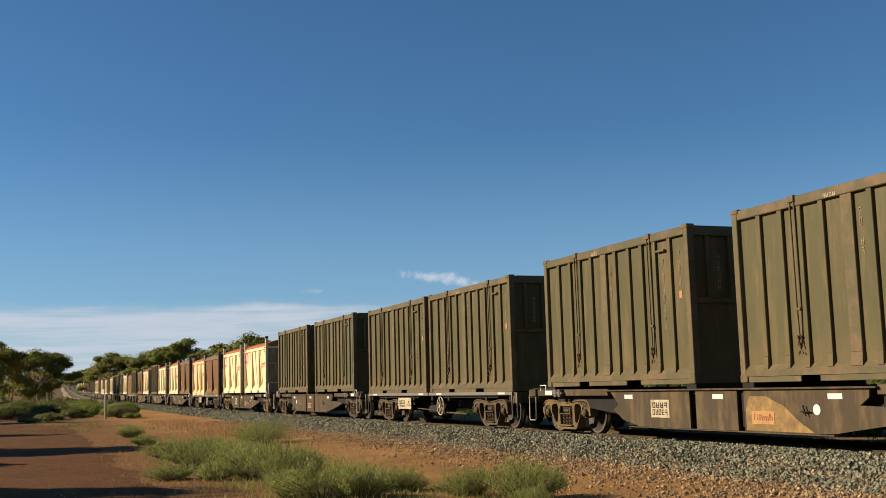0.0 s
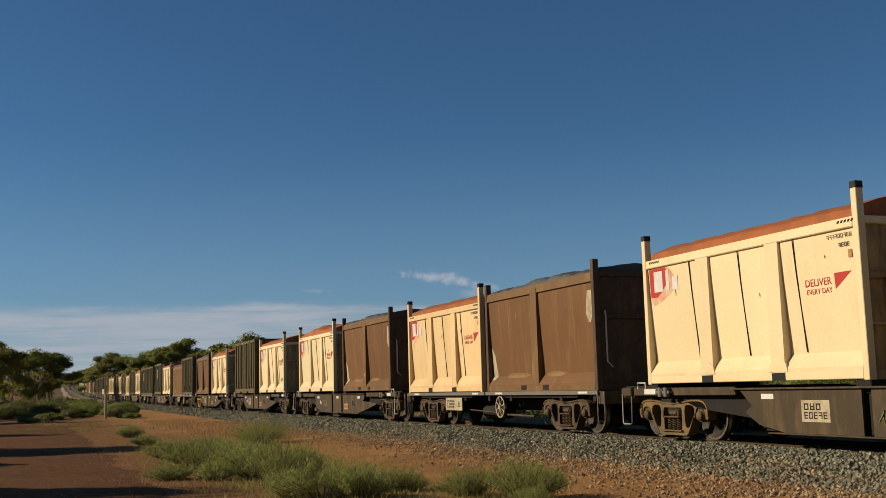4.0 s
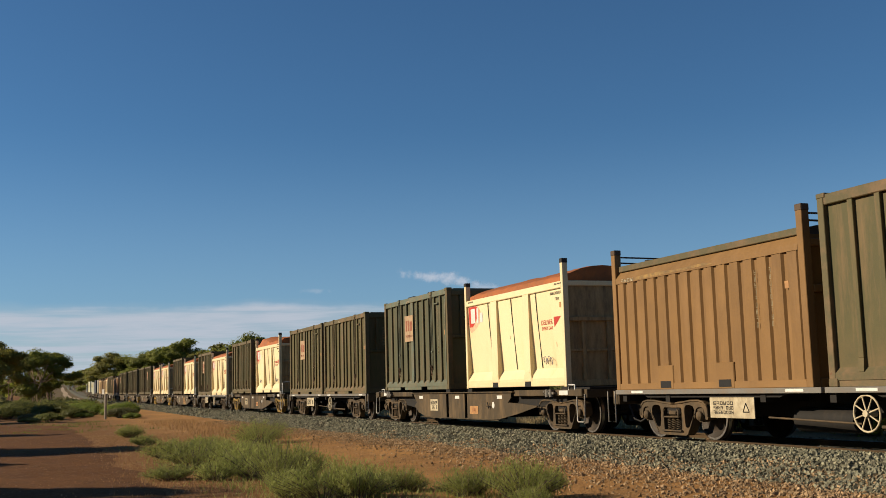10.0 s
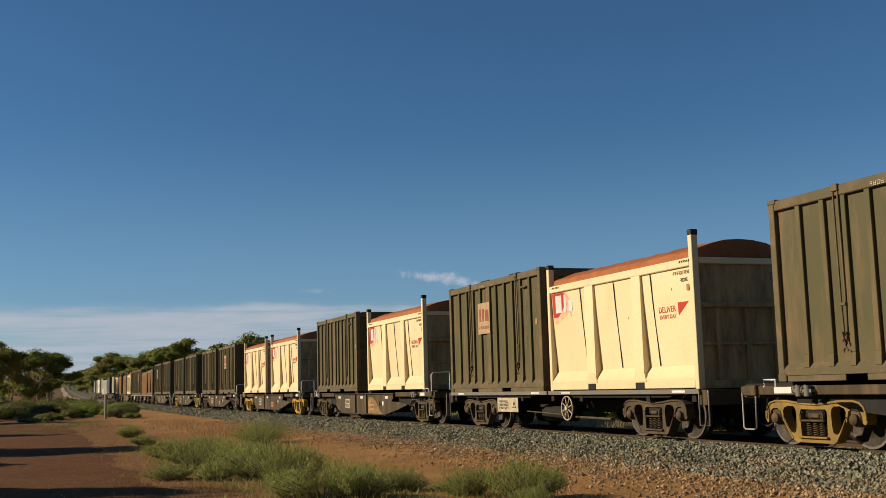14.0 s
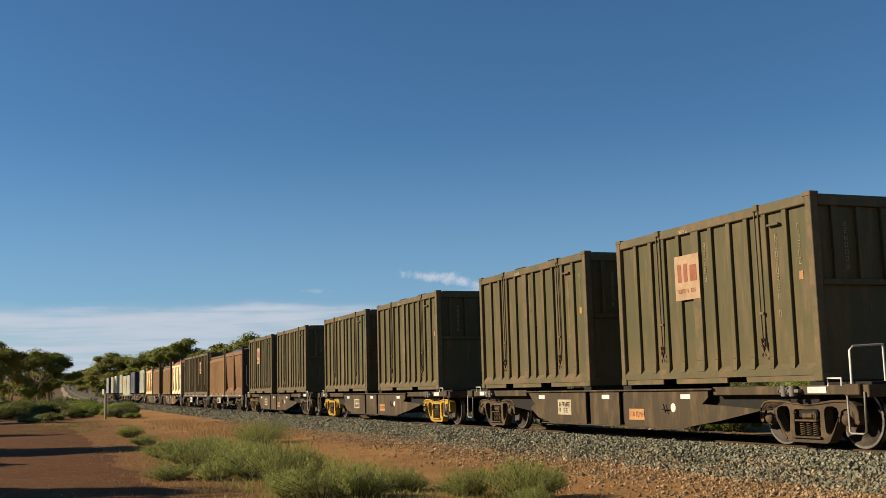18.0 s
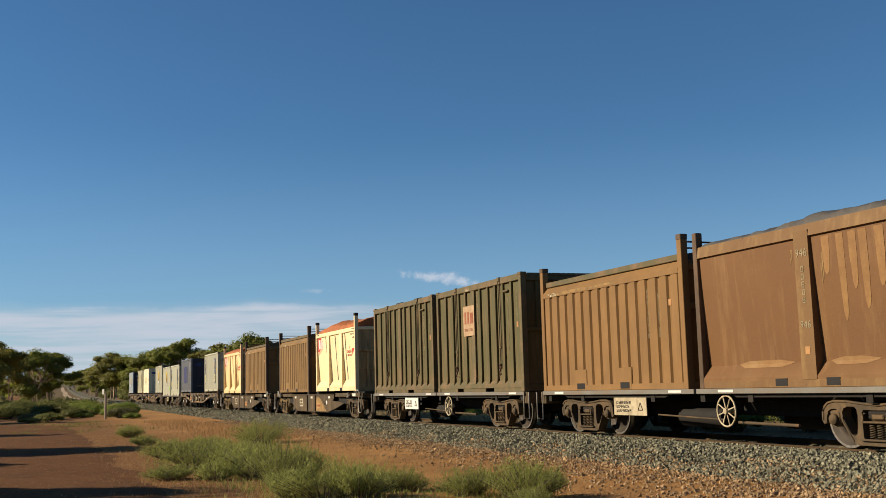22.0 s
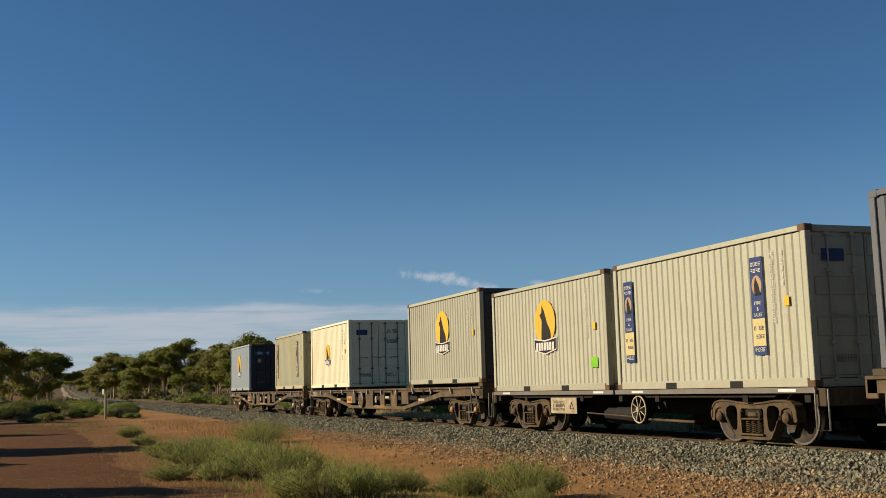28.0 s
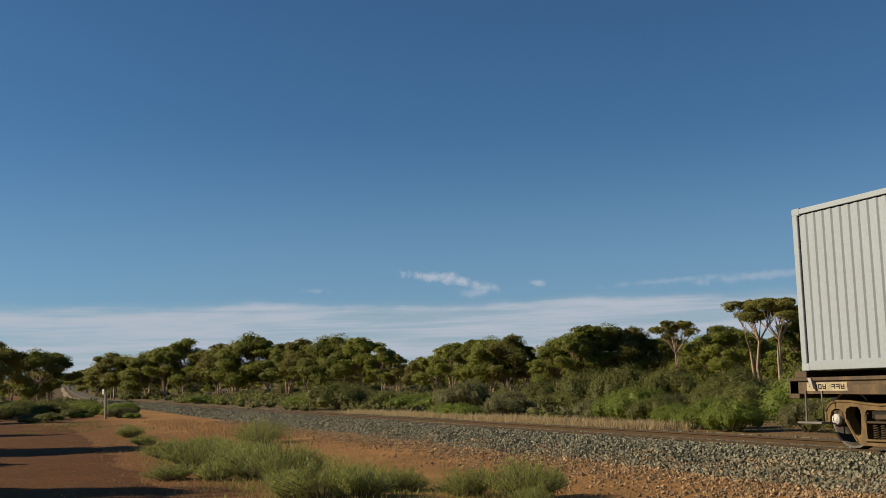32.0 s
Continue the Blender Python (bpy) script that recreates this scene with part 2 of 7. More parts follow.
WAGON = surf("wagon_paint", (0.072, 0.050, 0.025), (0.054, 0.039, 0.021), 1.6, 0.65, 0, (0.26, 0.165, 0.075), 0.5, (3, 3, 0.8), 0, (0.13, 0.055, 0.025), 0.1, 0.12)
WAGON_DARK = surf("underframe_black", (0.015, 0.013, 0.011), (0.021, 0.018, 0.014), 3, 0.75, 0, (0.08, 0.055, 0.035), 0.3)
GREY_RAIL = surf("grey_deck_paint", (0.20, 0.185, 0.16), (0.15, 0.135, 0.11), 2, 0.6, 0, DUST, 0.4, (2, 2, 2))
SKELETAL = surf("skeletal_frame_paint", (0.075, 0.055, 0.036), (0.10, 0.07, 0.04), 2, 0.7, 0, (0.30, 0.19, 0.08), 0.55, (3, 3, 1), 0.75, (0.12, 0.055, 0.025), 0.3, 0.15)
BOGIE = surf("bogie_casting", (0.095, 0.066, 0.036), (0.056, 0.041, 0.025), 4, 0.75, 0, (0.26, 0.15, 0.06), 0.5, (3, 3, 2), 0, None, 0, 0.25)
BOGIE_OLD = surf("ochre_bogie_casting", (0.225, 0.143, 0.05), (0.11, 0.074, 0.036), 3, 0.7, 0, (0.06, 0.045, 0.03), 0.6, (3, 3, 2), 0, None, 0, 0.2)
YELLOW = surf("yellow_bogie_paint", (0.55, 0.33, 0.035), (0.46, 0.28, 0.04), 3, 0.5, 0, (0.14, 0.09, 0.04), 0.5, (3, 3, 2), 0, None, 0, 0.1)
YELLOW_OLD = surf("dirty_yellow_bogie_paint", (0.33, 0.205, 0.036), (0.20, 0.125, 0.035), 3, 0.6, 0, (0.10, 0.07, 0.035), 0.6, (3, 3, 2), 0, None, 0, 0.15)
WHEEL = surf("wheel_steel", (0.040, 0.031, 0.022), (0.028, 0.022, 0.017), 4, 0.6, 0.4, (0.16, 0.1, 0.06), 0.4)
TREAD = surf("bright_tread_steel", (0.42, 0.38, 0.33), (0.3, 0.27, 0.24), 4, 0.35, 0.9)
WHITE = surf("white_paint", (0.72, 0.70, 0.64), (0.62, 0.59, 0.52), 6, 0.5, 0, (0.3, 0.2, 0.12), 0.3, (5, 5, 3))
PATCH = surf("faded_cream_patch", (0.56, 0.48, 0.32), (0.42, 0.34, 0.21), 5, 0.6, 0, (0.14, 0.1, 0.06), 0.6, (6, 6, 5))
PATCH_ORANGE = surf("faded_orange_patch", (0.50, 0.27, 0.10), (0.38, 0.19, 0.075), 4, 0.6, 0, (0.16, 0.1, 0.06), 0.5, (6, 6, 5))
OCHRE_RUN = surf("ochre_paint_run", (0.29, 0.16, 0.055), (0.22, 0.115, 0.042), 5, 0.65, 0, (0.2, 0.1, 0.04), 0.6, (6, 6, 1))
PATCH_DUST = surf("pale_dust", (0.28, 0.17, 0.075), (0.22, 0.115, 0.045), 3, 0.8)
STAIN = surf("ochre_overspray", (0.38, 0.23, 0.07), (0.2, 0.12, 0.05), 5, 0.65, 0, (0.1, 0.07, 0.04), 0.7, (4, 4, 4))
STEP_PALE = surf("pale_step_steel", (0.46, 0.43, 0.37), (0.34, 0.31, 0.26), 5, 0.5, 0.2, DUST, 0.3)
BLACK_FADED = surf("worn_black_marking", (0.07, 0.06, 0.05), (0.22, 0.18, 0.12), 12, 0.65)
BLACK = surf("black_marking_and_shade", (0.02, 0.018, 0.016), None, 8, 0.6)
FAINT = surf("faint_marking", (0.34, 0.28, 0.165), (0.20, 0.16, 0.09), 9, 0.7)
RED = surf("red_marking", (0.52, 0.045, 0.03), (0.42, 0.05, 0.035), 4, 0.5)
RED_FADE = surf("faded_red_marking", (0.66, 0.26, 0.15), (0.74, 0.56, 0.36), 5, 0.55)
RED_OLD = surf("red_brown_marking", (0.25, 0.07, 0.035), (0.3, 0.12, 0.06), 6, 0.6)
POSTER = surf("faded_poster_paint", (0.48, 0.33, 0.19), (0.36, 0.23, 0.13), 4, 0.65, 0, (0.15, 0.11, 0.06), 0.5, (5, 5, 2))
NAVY_MARK = surf("navy_marking", (0.03, 0.05, 0.14), (0.04, 0.06, 0.15), 5, 0.5)
YELLOW_MARK = surf("yellow_marking", (0.75, 0.47, 0.04), (0.68, 0.42, 0.05), 5, 0.5)
YELLOW_PALE = surf("sun_bleached_yellow", (0.66, 0.56, 0.27), (0.58, 0.47, 0.2), 5, 0.55)
STRIP_FADED = surf("faded_strip_paint", (0.13, 0.135, 0.12), (0.18, 0.175, 0.14), 5, 0.6)
LIME_MARK = surf("lime_sticker", (0.22, 0.55, 0.03), None, 5, 0.5)
BOX_GREY = surf("grey_box_paint", (0.45, 0.445, 0.33), (0.41, 0.405, 0.30), 0.8, 0.55, 0, (0.30, 0.2, 0.10), 0.42, (5, 5, 0.5), 0.25, (0.2, 0.1, 0.045), -0.06, 0.05, 60.0, 0.1)
BOX_CREAM = surf("cream_box_paint", (0.82, 0.77, 0.54), (0.79, 0.73, 0.50), 0.8, 0.5, 0, (0.5, 0.35, 0.18), 0.25, (5, 5, 0.5), 0.25, (0.2, 0.1, 0.045), -0.1, 0.04)
BOX_YELLOW = surf("yellowed_box_paint", (0.47, 0.43, 0.235), (0.42, 0.42, 0.31), 0.45, 0.55, 0, (0.42, 0.25, 0.09), 0.45, (5, 5, 0.4), 0.4, (0.2, 0.1, 0.045), -0.02, 0.05)
BOX_BLUE = surf("blue_grey_box_paint", (0.36, 0.41, 0.43), (0.34, 0.385, 0.40), 0.8, 0.5, 0, (0.25, 0.2, 0.14), 0.15, (5, 5, 0.5), 0.2, None, 0, 0.04)
BOX_NAVY = surf("navy_box_paint", (0.12, 0.128, 0.143), (0.135, 0.14, 0.15), 0.8, 0.5, 0, (0.2, 0.17, 0.14), 0.35, (5, 5, 0.5), 0.3, (0.12, 0.07, 0.04), 0.0, 0.05)
BOX_NAVY_PATCH = surf("blue_patch_paint", (0.05, 0.052, 0.125), None, 2, 0.5)
DOOR_DARK = surf("dark_door_paint", (0.034, 0.036, 0.044), (0.042, 0.044, 0.052), 1, 0.5, 0, (0.15, 0.12, 0.1), 0.3)
RUSTY = surf("rusty_corner_steel", (0.11, 0.062, 0.035), (0.16, 0.095, 0.055), 8, 0.7)
LID = surf("hatch_rubber", (0.035, 0.033, 0.03), None, 6, 0.7)
RAIL_STEEL = surf("rusty_rail_steel", (0.06, 0.037, 0.018), (0.075, 0.046, 0.021), 6, 0.9, 0.0, (0.10, 0.062, 0.026), 0.4, (2, 2, 2), 0, None, 0, 0.15)
RAIL_TOP = surf("worn_rail_head", (0.17, 0.12, 0.08), (0.13, 0.09, 0.06), 6, 0.55, 0.3, None, 0.3, (1, 1, 1))
SLEEPER = surf("concrete_sleeper", (0.28, 0.245, 0.185), (0.20, 0.165, 0.12), 5, 0.85, 0, (0.24, 0.14, 0.07), 0.4, (3, 3, 3))
CLIP = surf("rail_clip_paint", (0.27, 0.18, 0.09), (0.2, 0.11, 0.05), 9, 0.7)
STONE = surf("ballast_stone", (0.275, 0.258, 0.168), (0.13, 0.123, 0.085), 7, 0.85, 0, (0.36, 0.25, 0.15), 0.3, (4, 4, 4), 0, None, 0, 0.3, 40, 0.6, True)
STONE_BED = surf("ballast_fines", (0.15, 0.143, 0.098), (0.085, 0.081, 0.058), 14, 0.9, 0, (0.25, 0.15, 0.08), 0.3, (3, 3, 3), 0, None, 0, 0.8, 22)
BROWN_STONE = surf("brown_bank_stone", (0.40, 0.27, 0.14), (0.25, 0.165, 0.09), 6, 0.85, 0, (0.42, 0.27, 0.14), 0.35, (4, 4, 4), 0, None, 0, 0.3, 40, 0.5, True)
RED_STONE = surf("ironstone_pebble", (0.40, 0.24, 0.115), (0.28, 0.165, 0.08), 5, 0.85, 0, (0.4, 0.27, 0.16), 0.35, (4, 4, 4), 0, None, 0, 0.3, 40, 0.4, True)
BARK = surf("salmon_bark", (0.46, 0.335, 0.225), (0.29, 0.195, 0.12), 2.5, 0.7, 0, (0.42, 0.3, 0.2), 0.4, (3, 3, 0.8), 0, None, 0, 0.3, 18, 0.2)
TWIG = surf("grey_twig", (0.19, 0.15, 0.11), (0.13, 0.1, 0.075), 8, 0.8)
GUM = leafy("gum_leaves", (0.135, 0.155, 0.026), (0.235, 0.242, 0.042), 0.2)
GUM_BROWN = leafy("dry_gum_leaves", (0.148, 0.142, 0.029), (0.235, 0.218, 0.047), 0.16)
SHRUB = leafy("shrub_leaves", (0.122, 0.134, 0.033), (0.200, 0.200, 0.054), 0.16)
SHRUB_GREEN = leafy("green_shrub_leaves", (0.130, 0.175, 0.027), (0.205, 0.242, 0.044), 0.15)
SHRUB_GREY = leafy("grey_shrub_leaves", (0.125, 0.125, 0.046), (0.195, 0.186, 0.078), 0.16)
FEATHER = leafy("feathery_leaves", (0.205, 0.232, 0.058), (0.310, 0.318, 0.095), 0.12)
DRY = leafy("dry_grass_blades", (0.38, 0.29, 0.14), (0.50, 0.39, 0.21), 0.15)
DRY_RED = leafy("reddish_grass_blades", (0.24, 0.14, 0.06), (0.33, 0.20, 0.09), 0.15)
POST_WHITE = surf("weathered_white_timber", (0.34, 0.29, 0.22), (0.24, 0.20, 0.15), 5, 0.8)


def soil(name, a, b2, c, pale, verge=None, litter=None):
    m, n, l, b = nodes_of(name)
    tc = n.new("ShaderNodeTexCoord")

    def tex(s, d=6, r=0.65):
        t = n.new("ShaderNodeTexNoise")
        t.inputs["Scale"].default_value, t.inputs["Detail"].default_value, t.inputs["Roughness"].default_value = s, d, r
        l.new(tc.outputs["Object"], t.inputs["Vector"])
        return t.outputs["Fac"]

    def mixc(f, lo, hi, p, q):
        r = n.new("ShaderNodeMapRange")
        r.inputs["From Min"].default_value, r.inputs["From Max"].default_value = lo, hi
        l.new(f, r.inputs["Value"])
        t = n.new("ShaderNodeMix")
        t.data_type = "RGBA"
        l.new(r.outputs[0], t.inputs[0])
        for s, v in ((t.inputs[6], p), (t.inputs[7], q)):
            if isinstance(v, tuple):
                s.default_value = (*v, 1)
            else:
                l.new(v, s)
        return t.outputs[2]
    o = mixc(tex(0.16), 0.38, 0.62, a, b2)
    o = mixc(tex(1.3), 0.45, 0.75, o, c)
    if verge:
        sep, add = n.new("ShaderNodeSeparateXYZ"), n.new("ShaderNodeMath")
        l.new(tc.outputs["Object"], sep.inputs[0])
        add.operation = "MULTIPLY_ADD"
        add.inputs[1].default_value = 3.5
        l.new(tex(0.5), add.inputs[0])
        l.new(sep.outputs[1], add.inputs[2])
        o = mixc(add.outputs[0], 8.0, 5.0, o, verge)
        o = mixc(add.outputs[0], 17.0, 22.0, o, litter)
    o = mixc(tex(9.0), 0.55, 0.72, o, pale)
    dark = n.new("ShaderNodeMix")
    dark.data_type, dark.blend_type = "RGBA", "MULTIPLY"
    dark.inputs[0].default_value = 1.0
    g = n.new("ShaderNodeMapRange")
    g.inputs["To Min"].default_value, g.inputs["To Max"].default_value = 0.40, 1.18
    l.new(tex(28.0, 4), g.inputs["Value"])
    l.new(o, dark.inputs[6])
    l.new(g.outputs[0], dark.inputs[7])
    l.new(dark.outputs[2], b.inputs["Base Color"])
    b.inputs["Roughness"].default_value, b.inputs["Specular IOR Level"].default_value = 0.95, 0.1
    bp = n.new("ShaderNodeBump")
    bp.inputs["Strength"].default_value, bp.inputs["Distance"].default_value = 0.7, 0.05
    l.new(tex(14.0, 6), bp.inputs["Height"])
    l.new(bp.outputs[0], b.inputs["Normal"])
    return m


SOIL = soil("orange_soil", (0.43, 0.225, 0.075), (0.35, 0.18, 0.063), (0.24, 0.128, 0.05), (0.45, 0.285, 0.13), (0.205, 0.098, 0.034), (0.17, 0.122, 0.064))
ROAD = soil("red_road_earth", (0.158, 0.068, 0.021), (0.130, 0.056, 0.018), (0.100, 0.045, 0.016), (0.25, 0.135, 0.06))

SCRUB_EARTH = soil("scrubby_earth", (0.165, 0.105, 0.058), (0.14, 0.098, 0.05), (0.13, 0.115, 0.05), (0.22, 0.16, 0.09))
PALE_EARTH = soil("pale_track_earth", (0.46, 0.36, 0.25), (0.40, 0.30, 0.20), (0.34, 0.25, 0.16), (0.5, 0.4, 0.28))


# ---------------------------------------------------------------- the lie of the land
LINE_Y = 12.627                      # the track's middle beside the camera


def bend(x):
    d = min(x + 15, 0) / 100
    if d < -6.0:
        e = min(-6.0 - d, 9.0)
        return 8.218 + 2.0166 * e - 0.15 * e * e
    if d < -3.85:
        return 0.2619 * (3.85 ** 2 + 2 * 3.85 * (-3.85 - d))
    return 0.2619 * d * d


def rise(x):
    d = min(x + 15, 0) / 100
    if d < -8.0:
        e = min(-8.0 - d, 9.0)
        return 0.1523 * (64 + 16 * e - 0.35 * e * e)
    return 0.1523 * d * d


def on_track(x, side=0.0, up=0.0):
    return Vector((x, LINE_Y + bend(x) + side, rise(x) + up))


def track_pose(x):
    a, b = on_track(x - 1), on_track(x + 1)
    d = (b - a) / 2
    p = on_track(x)
    return Matrix.Translation(p) @ Euler((0, -math.atan(d.z), math.atan(d.y))).to_matrix().to_4x4()


def ground_z(x, y):
    off = abs(y - LINE_Y - bend(x))
    z = -0.40 + rise(x)
    if off < 6:
        z += 0.06 * max(0, 1 - off / 6)
    near = math.hypot(x + 20, y - 6)
    if near < 120:
        z += 0.05 * noise.noise((x * 0.35, y * 0.35, 0)) * min(1, off / 5) + 0.02 * noise.noise((x * 1.4, y * 1.4, 3))
    return z


def graded(points):
    out = []
    for a, b, step in points:
        k = max(1, round((b - a) / step))
        out += [a + (b - a) * i / k for i in range(k)]
    return out + [points[-1][1]]


gx = graded([(-4600, -1600, 500), (-1600, -600, 50), (-600, -200, 20), (-200, -60, 5), (-60, -6, 0.6), (-6, 60, 6), (60, 600, 60), (600, 4600, 800)])
gy = graded([(-4600, -600, 800), (-600, -60, 60), (-60, -6, 6), (-6, 12, 0.5), (12, 40, 2), (40, 200, 16), (200, 1000, 100), (1000, 4600, 600)])
land = Geo()
land.grid([[(x, y, ground_z(x, y)) for y in gy] for x in gx])
land.f = [q[::-1] for q in land.f]
ground = tagged(part("ground", land, SOIL), "orange-red dry earth with pebbles and sparse scrub", "ground", kind="structure")

# the dirt road beside the line
lane = Geo()
rows = []
for x in graded([(-95, -60, 3), (-60, 30, 0.8)]):
    drift = -0.035 * min(0, x + 58) ** 2
    edge = 0.5 * noise.noise((x * 0.3, 7.0, 0)) + 0.35 * noise.noise((x * 1.1, 2.0, 0))
    ys = [-7.5, -4, -2.5, -1.2, 0, 0.7, 1.3, 1.7 + edge * 0.6, 2.1 + edge * 1.3]
    rows.append([(x, y + drift, ground_z(x, y + drift) + (0.012 + 0.03 * (1 - abs(y + 2.6) / 5.2) if i < 8 else -0.02)) for i, y in enumerate(ys)])
lane.grid(rows)
lane.f = [q[::-1] for q in lane.f]
road = tagged(part("road", lane, ROAD), "graded red dirt track beside the railway", "dirt road", kind="structure")

# the cleared strip and the pale access track that climb the far hill beside the line
for name, mat, a, b, lift, label in (("cleared_strip", SCRUB_EARTH, -13.0, 5.0, 0.05, "bare reddish strip along the far line"), ("access_track", PALE_EARTH, -5.8, -4.0, 0.10, "pale dusty access track beside the far line")):
    rows = []
    for x in graded([(-1500, -420, 40), (-420, -230, 10)]):
        w = 1.2 * noise.noise((x * 0.02, 3.0, a))
        fade = min(1.0, (-x - 225) / 60)
        mid = (a + b) / 2
        rows.append([(x, y, ground_z(x, y) + lift) for y in (LINE_Y + bend(x) + mid + (q - mid) * fade + w for q in (a, (a * 2 + b) / 3, (a + 2 * b) / 3, b))])
    strip = Geo().grid(rows)
    strip.f = [q[::-1] for q in strip.f]
    tagged(part(name, strip, mat), label, "dirt track", kind="structure")

# ballast bed, swept along the line
bed = Geo()
rows = []
for x in graded([(-1500, -400, 40), (-400, -100, 10), (-100, 60, 1.0)]):
    wob = 0.12 * noise.noise((x * 0.5, 1, 0))
    rows.append([on_track(x, s + (wob if abs(s) > 1.8 else 0), z) for s, z in ((-2.75, -0.42), (-2.3, -0.31), (-1.85, -0.165), (-1.45, -0.075), (-0.87, -0.06), (-0.64, -0.15), (0, -0.16), (0.64, -0.15), (0.87, -0.06), (1.45, -0.075), (1.9, -0.165), (2.4, -0.31), (2.9, -0.42))])
bed.grid(rows)
bed.f = [q[::-1] for q in bed.f]
ballast = tagged(part("ballast_bed", bed, STONE_BED), "raised bed of crushed grey stone under the track", "ballast", kind="structure")

STONE_SHAPE = np.array([(-1, -.8, -.7), (.9, -1, -.6), (1, .8, -.8), (-.8, 1, -.6), (-.7, -.6, .8), (.6, -.8, .7), (.8, .6, .9), (-.9, .7, .6)])
STONE_FACES = np.array([(0, 3, 2, 1), (4, 5, 6, 7), (0, 1, 5, 4), (1, 2, 6, 5), (2, 3, 7, 6), (3, 0, 4, 7)])


def stones(rng, pos, size):
    """Chipped stones at pos, each turned and scaled in its own way."""
    n = len(pos)
    q = rng.normal(size=(n, 4))
    q /= np.linalg.norm(q, axis=1, keepdims=True)
    w, x, y, z = q.T
    rot = np.stack([1 - 2 * (y * y + z * z), 2 * (x * y - z * w), 2 * (x * z + y * w), 2 * (x * y + z * w), 1 - 2 * (x * x + z * z), 2 * (y * z - x * w),
                    2 * (x * z - y * w), 2 * (y * z + x * w), 1 - 2 * (x * x + y * y)], 1).reshape(n, 3, 3)
    shape = STONE_SHAPE[None] * rng.uniform(0.6, 1.25, (n, 8, 3)) * (size[:, None] * rng.uniform(0.6, 1.1, (n, 3)))[:, None, :]
    v = np.einsum("nij,nkj->nki", rot, shape) + pos[:, None, :]
    f = STONE_FACES[None] + 8 * np.arange(n)[:, None, None]
    return v.reshape(-1, 3), f.reshape(-1, 4)


def bed_height(s):
    return np.interp(np.abs(s), (0, 0.64, 0.87, 1.45, 1.88, 2.35, 2.9), (-0.16, -0.15, -0.06, -0.075, -0.165, -0.31, -0.42))


rng = np.random.default_rng(5)
count = 62000
sx = -9 - 62 * rng.random(count) ** 1.5
ss = np.where(rng.random(count) < 0.74, -2.9 + 3.0 * rng.random(count) ** 0.85, rng.uniform(0.1, 2.6, count))
keep = (np.abs(np.abs(ss) - 0.7525) > 0.085)
sx, ss = sx[keep], ss[keep]
size = rng.uniform(0.016, 0.036, len(sx)) * np.where(sx < -35, 1.45, 1.0)
pos = np.stack([sx, LINE_Y + np.array([bend(x) for x in sx]) + ss, bed_height(ss) + np.array([rise(x) for x in sx]) + size * 0.45], 1)
fx = -62 - 120 * rng.random(9000) ** 1.2
fs_ = rng.uniform(-2.8, 2.4, 9000)
fsize = rng.uniform(0.05, 0.085, 9000)
far = np.stack([fx, LINE_Y + np.array([bend(x) for x in fx]) + fs_, bed_height(fs_) + np.array([rise(x) for x in fx]) + fsize * 0.3], 1)
ok = np.abs(np.abs(fs_) - 0.7525) > 0.16
pos, size = np.concatenate([pos, far[ok]]), np.concatenate([size, fsize[ok]])
v, f = stones(rng, pos, size)
tagged(part("ballast_stones", cloud_mesh("ballast_stones", v, f, STONE), STONE, ballast, "loose crushed grey stones"), kind="stuff")
STONE_MESHES = []
for k in range(8):
    v, f = stones(rng, np.zeros((1, 3)), np.array([0.032]))
    STONE_MESHES.append(cloud_mesh("stone", v, f, STONE))
for k in range(260):
    x, s = -10.5 - 13 * rng.random(), rng.uniform(-2.7, -1.0)
    p = on_track(x, s, float(bed_height(s)) + 0.03)
    part("stone", STONE_MESHES[k % 8], STONE, ballast, at=Matrix.LocRotScale(p, Euler(rng.uniform(0, 6, 3)), Vector([rng.uniform(0.7, 1.15)] * 3)))
# pebbles strewn down the bank and over the earth
n1 = 24000
px_ = -8 - 50 * rng.random(n1) ** 1.6
foot = np.clip((px_ + 24) / 10, 0, 1)
py_ = LINE_Y - 2.25 + 0.35 * foot - np.abs(rng.normal(0, 1.0 + 0.5 * foot, n1)) + 0.25 * np.sin(px_ * 1.7)
py_ += np.array([bend(x) for x in px_])
size = rng.uniform(0.009, 0.026, n1) * np.where(rng.random(n1) < 0.12, 1.5, 1.0)
low = np.array([ground_z(x, y) for x, y in zip(px_, py_)])
pos = np.stack([px_, py_, np.maximum(low, bed_height(py_ - LINE_Y)) + size * 0.4], 1)
v, f = stones(rng, pos, size)
tagged(part("pebbles", cloud_mesh("pebbles", v, f, BROWN_STONE), BROWN_STONE), "brown ironstone pebbles strewn over the bank", "pebbles", kind="stuff")
n1 = 3500
px_, py_ = -8 - 40 * rng.random(n1) ** 1.3, rng.uniform(-4, 10, n1)
size = rng.uniform(0.004, 0.013, n1)
pos = np.stack([px_, py_, np.array([ground_z(x, y) for x, y in zip(px_, py_)]) + 0.03 * (py_ < 2) + size * 0.4], 1)
v, f = stones(rng, pos, size)
tagged(part("gravel", cloud_mesh("gravel", v, f, RED_STONE), RED_STONE), "small reddish gravel on the bare earth", "gravel", kind="stuff")

